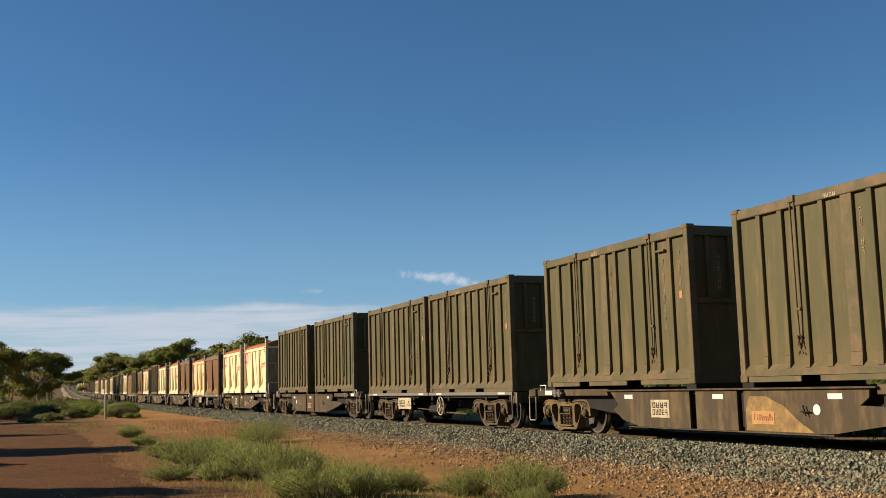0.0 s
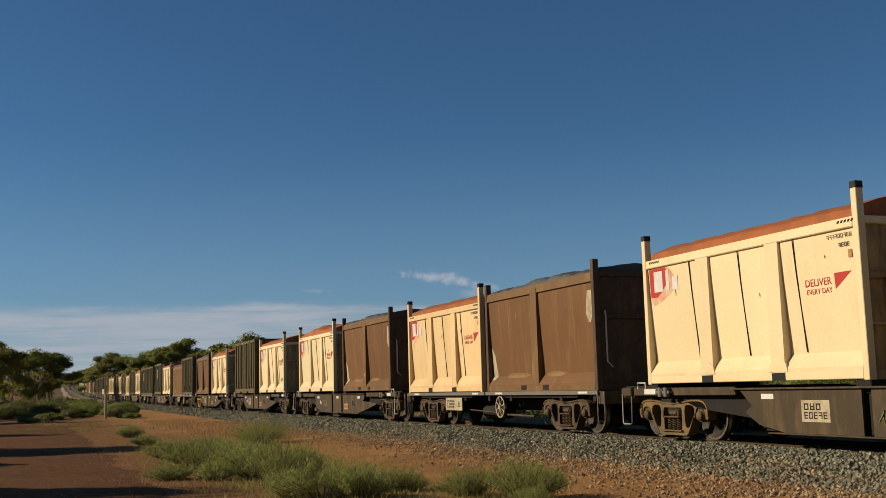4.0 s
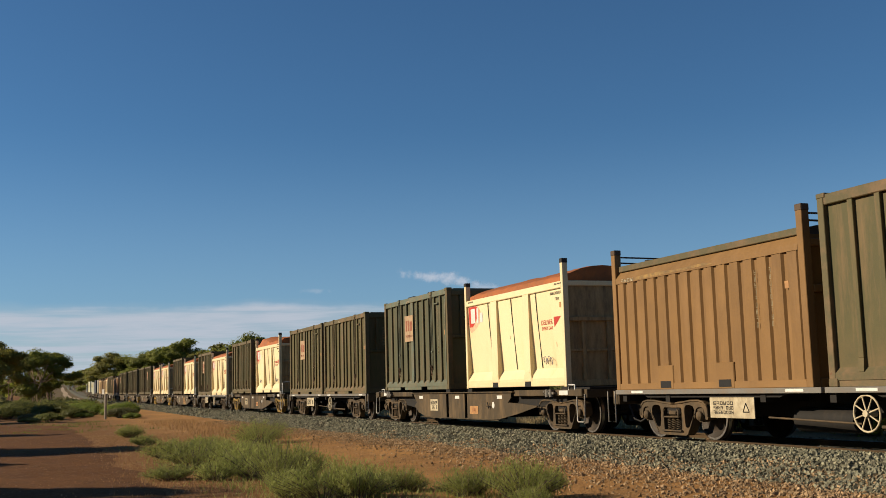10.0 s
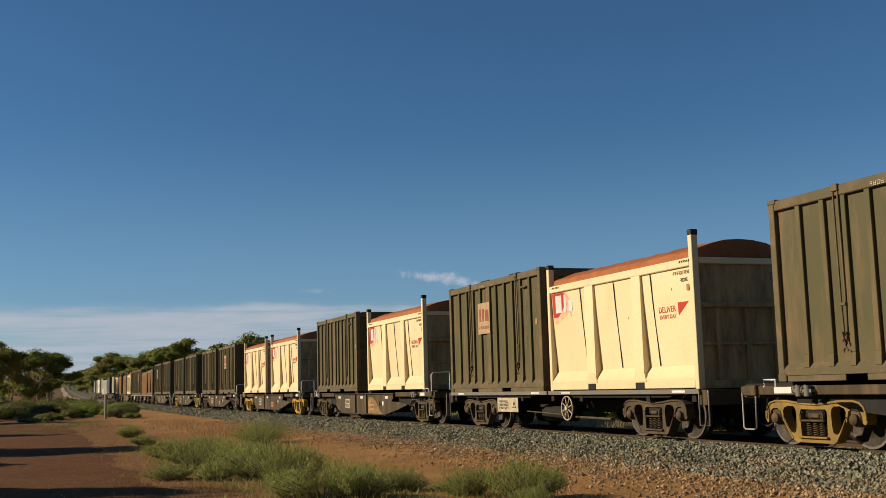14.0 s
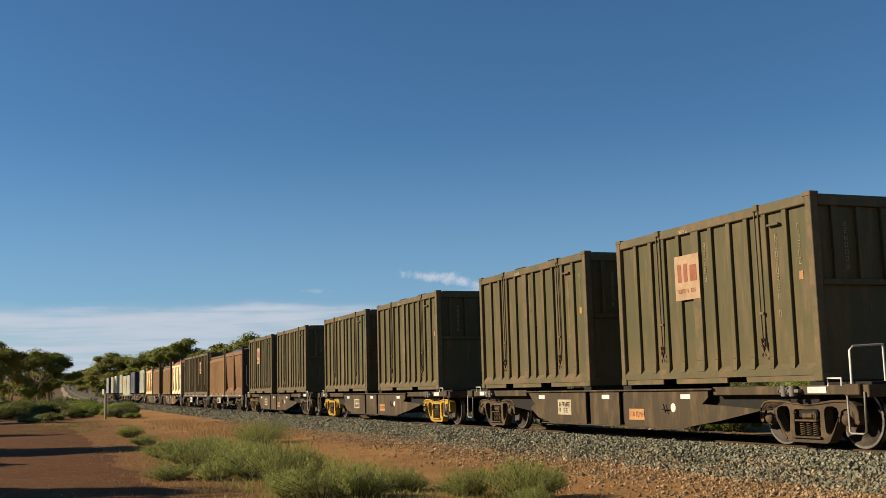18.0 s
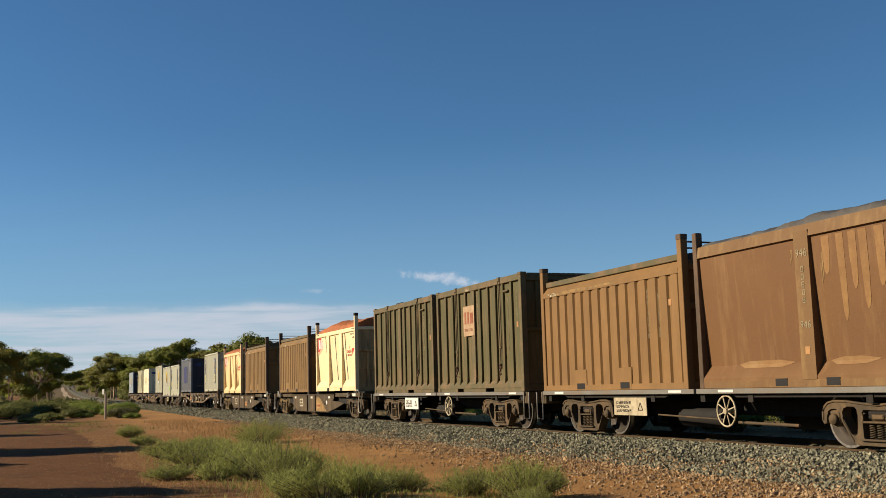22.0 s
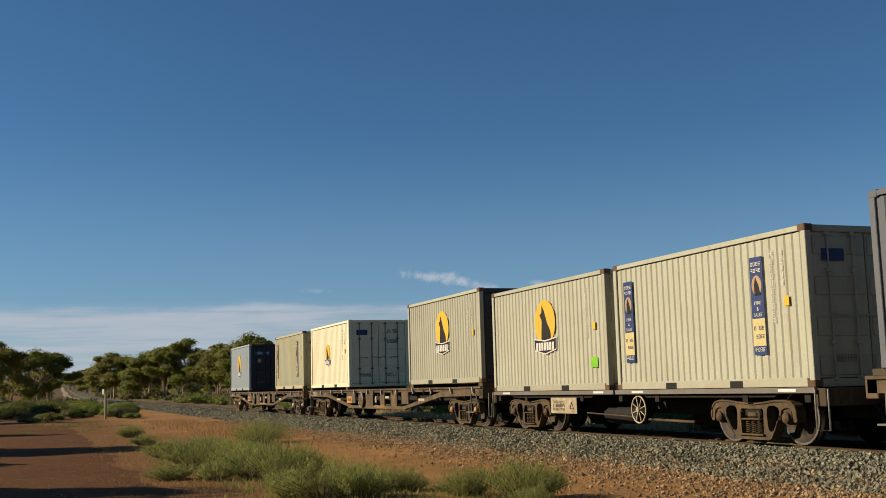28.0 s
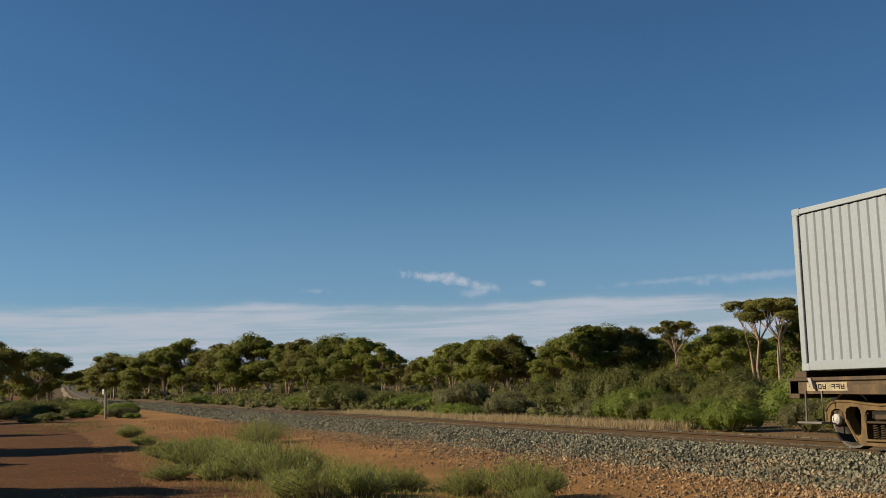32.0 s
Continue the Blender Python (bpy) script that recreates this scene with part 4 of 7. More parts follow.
    for e in (-1, 1):
        pg = Geo()
        pg.box(*sorted((e * 7.25, e * 7.75)), -1.25, 1.25, 0.80, 0.985, 0.01)
        part("headstock", pg, WAGON, w)
        part("end_platform", Geo().box(*sorted((e * 6.78, e * 7.72)), -1.16, 1.16, 0.96, 1.03, 0.008), WAGON_DARK, w)
        coupler(w, e * 7.9, e)
        for s in (-1, 1):
            part("headstock_block", Geo().box(*sorted((e * 7.28, e * 7.62)), *sorted((s * 1.18, s * 1.31)), 0.83, 1.0, 0.015), WAGON, w)
        fm = style.get("front" if e > 0 else "rear", BOGIE)
        bogie(w, e * 6.15, 0, fm)
    for x in (-6.6, -0.85, 0.85, 6.6):
        part("container_pedestal", Geo().box(x - 0.16, x + 0.16, -1.2, 1.2, 0.86, 1.05, 0.01), WAGON_DARK, w)
    y = -1.271
    if not style.get("faint"):
        panel(w, "number_patch", PATCH, -2.17, -1.52, y, 0.42, 0.76, "faded cream number patch")
    marks(w, "painted_number", [4, 5], FAINT if style.get("faint") else BLACK, -1.845, y - 0.004, 0.59, 0.55, 0.27, style["seed"])
    if style.get("stain"):
        part("stain", Geo().prism([(0.85, 0.25), (2.55, 0.25), (2.2, 0.42), (1.85, 0.66), (1.4, 0.82), (0.95, 0.82), (0.85, 0.6)], "y", y - 0.003, y), STAIN, w, "ochre overspray around the speed board")
    sx = style.get("sx", 1.30)
    panel(w, "speed_patch", PATCH_ORANGE, sx - 0.29, sx + 0.29, y - 0.004, 0.36, 0.58, "faded orange speed patch")
    word(w, style.get("speed", "110 KMH"), 0.15, RED_OLD, sx, y - 0.0105, 0.47)
    em = Geo().lathe([(0.0, -0.006), (0.075, -0.005), (0.085, 0.0)], 16, (style.get("disc", 2.62), y, 0.61), False)
    part("round_plate", em, WHITE, w, "small round white plate")
    bh = Geo()
    bh.rod([(2.42, y - 0.05, 0.52), (2.36, y - 0.05, 0.68)], 0.014, 6)
    bh.rod([(2.28, y - 0.04, 0.58), (2.5, y - 0.04, 0.58)], 0.012, 6)
    part("brake_lever", bh, WAGON_DARK, w)
    if style.get("mast"):
        mg = Geo()
        mg.box(7.42, 7.5, -0.05, 0.05, 0.96, 1.95, 0.01)
        mg.box(7.40, 7.52, -0.15, 0.15, 1.30, 1.85, 0.05)
        part("hand_brake_stand", mg, WAGON_DARK, w)
        hw = Geo()
        hw.rod([(0, 0.3 * math.cos(a), 0.3 * math.sin(a)) for a in (math.tau * k / 20 for k in range(20))], 0.024, 6, True)
        for k in range(5):
            a = math.tau * k / 5
            hw.rod([(0, 0, 0), (0, 0.3 * math.cos(a), 0.3 * math.sin(a))], 0.016, 5)
        part("hand_brake_wheel", hw, WAGON_DARK, w, at=pose(7.58, 0.0, 1.72))
        rg = Geo()
        rg.rod([(7.35, -1.2, 0.97), (7.35, -1.2, 1.5), (7.38, -1.16, 1.56), (7.42, -0.62, 1.58)], 0.018, 6)
        rg.rod([(7.42, -0.62, 1.58), (7.42, -0.62, 1.0)], 0.018, 6)
        part("handrail", rg, WHITE, w, "white handrail")
    if style.get("scrawl"):
        r = random.Random(3)
        for x0, m in ((-0.5, LIME_OLD), (2.0, WHITE)):
            pts = [(x0 + 0.06 * k + 0.06 * math.sin(k * 1.9), y - 0.008, 0.45 + 0.16 * math.sin(k * 1.4) + 0.02 * r.random()) for k in range(16)]
            part("scrawl", Geo().rod(pts, 0.009, 4), m, w, "sprayed scrawl")
    return tagged(w, "brown fishbelly container wagon with " + style["look"], "freight wagon", "wagons of the train")


LIME_OLD = surf("faded_green_spray", (0.2, 0.24, 0.06), None, 4, 0.6)


def short_wagon(style):
    """Forty-foot flat: thin deck rails, exposed gear below."""
    w = new("flat_wagon")
    g = Geo()
    g.box(-6.3, 6.3, -0.3, 0.3, 0.45, 0.84, 0.01)
    part("centre_sill", g, WAGON_DARK, w)
    for x in (-6.0, -4.4, -1.5, 0.2, 1.6, 4.4, 6.0):
        part("cross_member", Geo().box(x - 0.07, x + 0.07, -1.18, 1.18, 0.72, 0.86), WAGON_DARK, w)
    part("air_reservoir", Geo().rod([(-1.3, -0.55, 0.42), (0.1, -0.55, 0.42)], 0.2, 12), WAGON_DARK, w)
    part("air_reservoir", Geo().rod([(0.6, 0.5, 0.4), (2.2, 0.5, 0.4)], 0.22, 12), WAGON_DARK, w)
    part("brake_rod", Geo().rod([(-1.6, -1.0, 0.46), (0.6, -1.02, 0.40)], 0.018, 6), BOGIE, w)
    part("brake_rod", Geo().rod([(1.0, -1.0, 0.36), (2.6, -1.0, 0.34)], 0.03, 6), BOGIE, w)
    for s in (-1, 1):
        for a, b in ((-6.25, 0.02), (0.10, 6.25)):
            part("deck_rail", Geo().box(a, b, s * 1.2 - 0.05, s * 1.2 + 0.05, 0.865, 0.955, 0.006), GREY_RAIL, w)
            lg = Geo()
            lg.prism([(a + 0.9, 0.865), (b - 0.9, 0.865), (b - 1.1, 0.80), (a + 1.1, 0.80)], "y", s * 1.15 - 0.015, s * 1.15 + 0.015)
            part("rail_web", lg, WAGON_DARK, w)
        for x in (-5.4, -0.6, 1.0, 5.6):
            panel(w, "reflector", WHITE, x - 0.22, x + 0.22, -1.251 if s < 0 else 1.256, 0.89, 0.935)
        for e in (-1, 1):
            st = Geo()
            x = e * 6.42
            st.rod([(x - 0.16, s * 1.25, 0.93), (x - 0.16, s * 1.25, 0.30), (x + 0.14, s * 1.25, 0.30), (x + 0.14, s * 1.25, 0.93)], 0.016, 6)
            part("step", st, STEP_PALE, w, "pale hoop-shaped step")
    for e in (-1, 1):
        part("headstock", Geo().box(*sorted((e * 6.2, e * 6.45)), -1.2, 1.2, 0.66, 0.94, 0.01), WAGON, w)
        coupler(w, e * 6.5, e)
        bogie(w, e * 4.42, 0, BOGIE)
    bd = part("board", Geo().box(-3.0, -1.72, -1.2, -1.18, 0.44, 0.80, 0.004), PATCH if not style.get("clean") else WHITE, w, "dirty white data board")
    marks(bd, "painted_data", [6, 8, 8], BLACK, -2.6, -1.2, 0.62, 0.6, 0.24, style["seed"])
    tri = Geo()
    for k in range(3):
        a, b = math.tau * k / 3 + math.pi / 2, math.tau * (k + 1) / 3 + math.pi / 2
        tri.rod([(-1.95 + 0.1 * math.cos(a), -1.203, 0.60 + 0.1 * math.sin(a)), (-1.95 + 0.1 * math.cos(b), -1.203, 0.60 + 0.1 * math.sin(b))], 0.009, 4)
    part("warning_triangle", tri, BLACK, bd)
    spoked_wheel(w, 0.87, -1.16, 0.56, 0.27, PATCH, 8)
    return tagged(w, "dark flat wagon with grey deck rails and white brake wheel", "freight wagon", "wagons of the train")


def skeletal_wagon(style):
    """Long flat with a pierced fishbelly side girder."""
    w = new("skeletal_wagon")
    g = Geo()
    g.box(-9.6, 9.6, -0.3, 0.3, 0.55, 1.0, 0.01)
    part("centre_sill", g, WAGON_DARK, w)
    for k in range(11):
        x = -9 + 1.8 * k
        part("cross_member", Geo().box(x - 0.06, x + 0.06, -1.15, 1.15, 0.86, 1.04), WAGON_DARK, w)
    for s in (-1, 1):
        ya, yb = s * 1.22 - 0.03, s * 1.22 + 0.03
        t = Geo()
        t.box(-9.75, 9.75, s * 1.22 - 0.07, s * 1.22 + 0.07, 1.055, 1.11, 0.006)
        t.box(-9.75, 9.75, ya, yb, 0.985, 1.056)
        part("top_chord", t, SKELETAL, w)
        b = Geo()
        for e in (-1, 1):
            q = [(e * x, z) for x, z in ((9.75, 0.985), (9.75, 0.86), (6.6, 0.83), (3.3, 0.44), (0, 0.44), (0, 0.52), (3.1, 0.52), (6.2, 0.92), (6.6, 0.985))]
            b.prism(q[:3] + q[-1:], "y", ya, yb)
            b.prism([q[2], q[3], q[6], q[7], q[8]], "y", ya, yb)
            b.prism([q[3], q[4], q[5], q[6]], "y", ya, yb)
        b.box(-3.4, 3.4, s * 1.22 - 0.06, s * 1.22 + 0.06, 0.42, 0.445)
        part("bottom_chord", b, SKELETAL, w)
        for x0, x1 in ((-3.75, -2.55), (-2.05, -1.75), (-1.2, -0.3), (0.55, 1.05), (1.75, 2.4), (2.9, 3.6)):
            zb = 0.5 if abs(x0) < 3.1 and abs(x1) < 3.1 else 0.6
            part("web_plate", Geo().box(x0, x1, s * 1.22 - 0.022, s * 1.22 + 0.022, zb, 0.99), SKELETAL, w)
        for k in range(12):
            x = -9.2 + 18.4 * k / 11
            br = Geo().prism([(x - 0.05, 1.1), (x + 0.02, 1.1), (x + 0.08, 0.93), (x + 0.02, 0.93)], "y", s * 1.29 - 0.03, s * 1.29 + 0.03)
            part("stake_bracket", br, STEP_PALE, w, "pale stake bracket")
        for e in (-1, 1):
            st = Geo()
            x = e * 9.2
            st.rod([(x - 0.18, s * 1.26, 0.9), (x - 0.2, s * 1.26, 0.42), (x + 0.2, s * 1.26, 0.42), (x + 0.18, s * 1.26, 0.9)], 0.018, 6)
            st.box(x - 0.28, x + 0.28, s * 1.26 - 0.12, s * 1.26 + 0.1, 0.40, 0.43, 0.005)
            part("step", st, GREY_RAIL, w)
            panel(w, "reflector", PATCH, *sorted((e * 4.6, e * 5.15)), s * 1.25 if s < 0 else 1.256, 0.70, 0.78)
        panel(w, "reflector", PATCH, 1.2, 1.6, -1.255 if s < 0 else 1.26, 0.78, 0.86)
    for e in (-1, 1):
        part("headstock", Geo().box(*sorted((e * 9.55, e * 9.8)), -1.25, 1.25, 0.78, 1.10, 0.01), SKELETAL, w)
        coupler(w, e * 9.9, e, 0.72)
        bogie(w, e * 8.0, 0, style.get("front" if e > 0 else "rear", BOGIE), style.get("cap"))
    for x in (-9.55, -3.85, 3.85, 9.55):
        part("container_bearer", Geo().box(x - 0.14, x + 0.14, -1.2, 1.2, 1.105, 1.21, 0.01), SKELETAL, w)
    sp_ = panel(w, "speed_patch", PATCH_ORANGE, -3.7, -3.0, -1.246, 0.60, 0.86, "faded orange speed board")
    word(sp_, "110km/h", 0.15, RED_OLD, -3.35, -1.2525, 0.73)
    pl = panel(w, "number_board", PATCH, -9.35, -8.45, -1.252, 0.90, 1.03, "weathered number board")
    marks(pl, "painted_number", [8], BLACK, -8.9, -1.256, 0.965, 0.8, 0.1, style["seed"])
    spoked_wheel(w, -1.5, -1.32, 0.74, 0.27, SKELETAL, 4, True)
    part("wheel_rim", Geo().rod([(-1.5 + 0.272 * math.cos(a), -1.345, 0.74 + 0.272 * math.sin(a)) for a in (math.tau * k / 24 for k in range(24))], 0.014, 5, True), STEP_PALE, w, "pale worn rim")
    for x in (-2.3, -0.1, 0.9, 2.05, 5.2):
        part("lashing_ring", Geo().rod([(x + 0.035 * math.cos(a), -1.28, 0.98 + 0.075 * math.sin(a)) for a in (math.tau * k / 12 for k in range(12))], 0.011, 5, True), WAGON_DARK, w)
    part("valve", Geo().box(0.08, 0.22, -1.29, -1.24, 0.62, 0.86, 0.03), PATCH, w, "pale brake valve")
    part("grease_stain", Geo().prism([(-0.3, 0.5), (0.1, 0.56), (0.5, 0.53), (0.9, 0.57), (1.3, 0.5), (0.9, 0.46), (0.2, 0.45)], "y", -1.256, -1.252), STAIN, w, "ochre grease stain")
    return tagged(w, "long rusty skeletal container wagon with a pierced girder", "freight wagon", "wagons of the train")


# ---------------------------------------------------------------- containers (x along the train, near side at -y, base at z = 0)
HL, HW = 3.029, 1.219


def corner_posts(c, mat, height, wide=0.15, cap=None, cast=None, deep=0.15):
    for e in (-1, 1):
        for s in (-1, 1):
            g = Geo().box(*sorted((e * HL, e * (HL - wide))), *sorted((s * HW, s * (HW - deep))), 0.0, height, 0.008)
            p = part("corner_post", g, mat, c)
            if cap:
                x0, x1 = sorted((e * (HL + 0.008), e * (HL - wide - 0.008)))
                y0, y1 = sorted((s * (HW + 0.006), s * (HW - deep - 0.006)))
                part("post_cap", Geo().box(x0, x1, y0, y1, height - 0.05, height + 0.06, 0.01), cap, p)
            for z in ((0.0, 0.13), (height - 0.02, height + 0.06)) if cast else ():
                x0, x1 = sorted((e * (HL + 0.01), e * (HL - 0.19)))
                y0, y1 = sorted((s * (HW + 0.01), s * (HW - 0.17)))
                part("corner_casting", Geo().box(x0, x1, y0, y1, z[0], z[1], 0.012), cast, p)


def olive_bin(key):
    """Closed olive bulk container with deep vertical ribs and locking gear."""
    teal, logo, hatch, seed = key
    skin, edge = (TEAL, TEAL_EDGE) if teal and logo else (OLIVE, OLIVE_EDGE)
    H = 2.93
    c = new("bulk_container")
    corner_posts(c, OLIVE_EDGE, H, 0.14, None, OLIVE_EDGE)
    if teal:
        for s in (-1, 1):
            part("post_face", Geo().box(HL - 0.19, HL - 0.14, s * HW - 0.012, s * HW + 0.012, 0.15, H - 0.15), TEAL_EDGE, c, "pale green post strip")
        if not logo:
            part("door_panel", Geo().box(1.42, HL - 0.14, -HW + 0.069, -HW + 0.075, 0.28, H - 0.13), TEAL, c, "greener repainted end section")
    rb = random.Random(seed)
    ribs = [-2.34, -1.78, -1.31, -0.79, -0.22, 0.26, 0.81, 1.31, 1.81, 2.34]
    for s in (-1, 1):
        y = s * (HW - 0.075)
        part("side_panel", Geo().box(-HL + 0.13, HL - 0.13, *sorted((y, y - s * 0.03)), 0.16, H - 0.1), skin, c)
        tr = Geo().box(-HL + 0.14, HL - 0.14, *sorted((s * (HW - 0.005), s * (HW - 0.16))), H - 0.13, H + 0.035, 0.012)
        part("top_rail", tr, edge, c)
        br = Geo().prism([(s * (HW - 0.005), 0.10), (s * (HW - 0.005), 0.2), (s * (HW - 0.075), 0.29), (s * (HW - 0.2), 0.29), (s * (HW - 0.2), 0.10)], "x", -HL + 0.14, HL - 0.14)
        part("bottom_rail", br, edge, c)
        for a, b in ((-2.85, -1.5), (-1.05, 0.55), (1.1, 2.85)):
            part("skirt", Geo().box(a, b, *sorted((s * (HW - 0.02), s * (HW - 0.06))), 0.0, 0.115, 0.006), edge, c)
        for i, x in enumerate(ribs):
            wide = 0.12 if i == 4 else 0.055
            yo = s * (HW - 0.02)
            g = Geo().box(x - wide, x + wide, *sorted((yo, y)), 0.42, H - 0.13, 0.006)
            g.prism([(yo, 0.42), (s * (HW - 0.005), 0.22), (y, 0.2), (y, 0.42)], "x", x - wide, x + wide)
            part("rib", g, skin if i != 4 else edge, c)
        for x in (-1.42, 1.66):
            k = Geo()
            for dx in (-0.05, 0.05):
                k.rod([(x + dx, s * (HW + 0.0), H - 0.03), (x + dx, s * (HW - 0.01), 1.15), (x + dx * 0.6, s * (HW - 0.01), 0.62)], 0.017, 6)
            k.box(x - 0.07, x + 0.07, *sorted((s * (HW + 0.03), s * (HW - 0.05))), H - 0.06, H + 0.05, 0.01)
            k.box(x - 0.06, x + 0.06, *sorted((s * (HW + 0.02), s * (HW - 0.03))), 1.12, 1.17, 0.005)
            part("locking_bar", k, edge, c)
            h = Geo()
            h.rod([(x - 0.05, s * (HW + 0.02), 0.72), (x + 0.05, s * (HW + 0.03), 0.55), (x - 0.04, s * (HW + 0.02), 0.42)], 0.02, 6)
            h.rod([(x + 0.05, s * (HW + 0.02), 0.72), (x - 0.04, s * (HW + 0.03), 0.58), (x + 0.06, s * (HW + 0.02), 0.44)], 0.016, 6)
            h.box(x - 0.05, x + 0.05, *sorted((s * (HW + 0.03), s * (HW - 0.02))), 0.58, 0.66, 0.01)
            part("latch", h, RUSTY, c)
        if s < 0:
            b = Geo().box(1.90, 2.20, -HW - 0.0, -HW + 0.06, H - 0.36, H - 0.32, 0.008)
            part("bracket", b, edge, c)
    for e in (-1, 1):
        x = e * (HL - 0.08)
        part("end_panel", Geo().box(*sorted((x, x - e * 0.04)), -HW + 0.12, HW - 0.12, 0.05, H - 0.08), skin, c)
        part("end_rail", Geo().box(*sorted((e * HL, e * (HL - 0.12))), -HW + 0.15, HW - 0.15, H - 0.16, H - 0.02, 0.01), skin, c)
        part("end_rail", Geo().box(*sorted((e * HL, e * (HL - 0.1))), -HW + 0.15, HW - 0.15, 0.0, 0.18, 0.01), skin, c)
        part("end_rail", Geo().box(*sorted((e * (HL - 0.01), e * (HL - 0.1))), -HW + 0.15, HW - 0.15, 1.5, 1.6, 0.01), skin, c)
        for k in range(4):
            yy = -0.75 + 0.5 * k
            part("end_rib", Geo().box(*sorted((e * (HL - 0.02), e * (HL - 0.09))), yy - 0.05, yy + 0.05, 1.6, H - 0.16, 0.006), skin, c)
    rf = Geo()
    rf.box(-HL + 0.1, HL - 0.1, -HW + 0.1, HW - 0.1, H - 0.05, H - 0.01)
    rf.prism([(-HW + 0.16, H - 0.02), (HW - 0.16, H - 0.02), (HW - 0.3, H + 0.06), (-HW + 0.3, H + 0.06)], "x", -HL + 0.2, HL - 0.2)
    part("roof", rf, edge, c)
    if hatch:
        for x in (-0.9, 1.0):
            part("roof_hatch", Geo().box(x - 0.28, x + 0.28, -1.0, -0.45, H + 0.01, H + 0.12, 0.03), LID, c, "black roof hatch lid")
    y = -HW + 0.075 - 0.004
    if logo:
        po = part("poster", Geo().box(-0.90, -0.10, -HW + 0.011, -HW + 0.017, 1.56, 2.40), POSTER, c, "faded cream advert square, red shapes worn")
        ym = -HW + 0.011
        for shape in ([(-0.80, 1.90), (-0.68, 1.90), (-0.68, 2.24), (-0.80, 2.24)], [(-0.60, 1.90), (-0.48, 1.90), (-0.48, 2.24), (-0.60, 2.24)], [(-0.40, 1.90), (-0.18, 1.90), (-0.18, 2.20), (-0.40, 2.20)]):
            part("mark", Geo().prism(shape, "y", ym - 0.004, ym), RED_OLD, po)
        marks(po, "caption", [9], RED_OLD, -0.5, ym, 1.73, 0.68, 0.10, seed)
    for i, (x, z, h, nn) in enumerate(((2.05, 1.75, 1.4, 10), (2.62, 2.2, 0.7, 5), (0.02, 2.2, 0.75, 5))):
        if rb.random() < 0.85:
            marks(c, "painted_number", [1] * nn, FAINT, x, y, z, 0.075, h, seed * 7 + i)
    part("data_plate", Geo().box(2.57, 2.67, y - 0.004, y, 1.62, 1.76), PATCH_ORANGE, c, "small yellow data plate")
    marks(c, "stencil", [4], PATCH, -0.55, -HW + 0.004, H - 0.085, 0.3, 0.09, seed * 7 + 5)
    for k in range(2):
        marks(c, "end_stencil", [1] * 7, FAINT, HL - 0.078, -0.5 + k * 0.75, 2.15, 0.09, 0.8, seed + 40 + k, front=True)
    return tagged(c, ("greenish" if teal else "dusty") + " olive ribbed bulk container" + (" with faded advert square" if logo else "") + (" and roof hatches" if hatch else ""),
                  "container", "containers on the train")


def bowed_panel(x0, x1, s, z0, z1, top_in, low_in, kick, out):
    """A side sheet between two ribs: set in at the top, deeper towards the foot, then kicking out."""
    zs = [z1, z1 - 0.1, z1 * 0.75 + z0 * 0.25, z1 * 0.5 + z0 * 0.5, z1 * 0.25 + z0 * 0.75, kick, z0 + 0.06, z0]
    ins = [top_in, top_in * 1.05, top_in * 0.8 + low_in * 0.2, top_in * 0.5 + low_in * 0.5, top_in * 0.15 + low_in * 0.85, low_in, out, out]
    rows = [[(x, s * (HW - d), z) for x in ((x0, x1) if s < 0 else (x1, x0))] for z, d in zip(zs, ins)]
    g = Geo().grid(rows[::-1])
    g.s = [False] * len(g.f)
    return g


def bow_patch(levels, s, z0, z1, top_in, low_in, kick, out, lift=0.004):
    """A stain that follows a bowed sheet: (z, left, right) levels from the top down."""
    zs = [z1, z1 - 0.1, z1 * 0.75 + z0 * 0.25, z1 * 0.5 + z0 * 0.5, z1 * 0.25 + z0 * 0.75, kick, z0 + 0.06, z0]
    ins = [top_in, top_in * 1.05, top_in * 0.8 + low_in * 0.2, top_in * 0.5 + low_in * 0.5, top_in * 0.15 + low_in * 0.85, low_in, out, out]
    hi, lo = levels[0][0], levels[-1][0]
    stops = sorted({z for z in zs if lo < z < hi} | {q[0] for q in levels}, reverse=True)
    lz = [q[0] for q in levels][::-1]
    rows = []
    for z in stops:
        d = float(np.interp(z, zs[::-1], ins[::-1])) - lift
        a = float(np.interp(z, lz, [q[1] for q in levels][::-1]))
        b = float(np.interp(z, lz, [q[2] for q in levels][::-1]))
        rows.append([(a, s * (HW - d), z), (b, s * (HW - d), z)])
    return Geo().grid(rows[::-1], False)


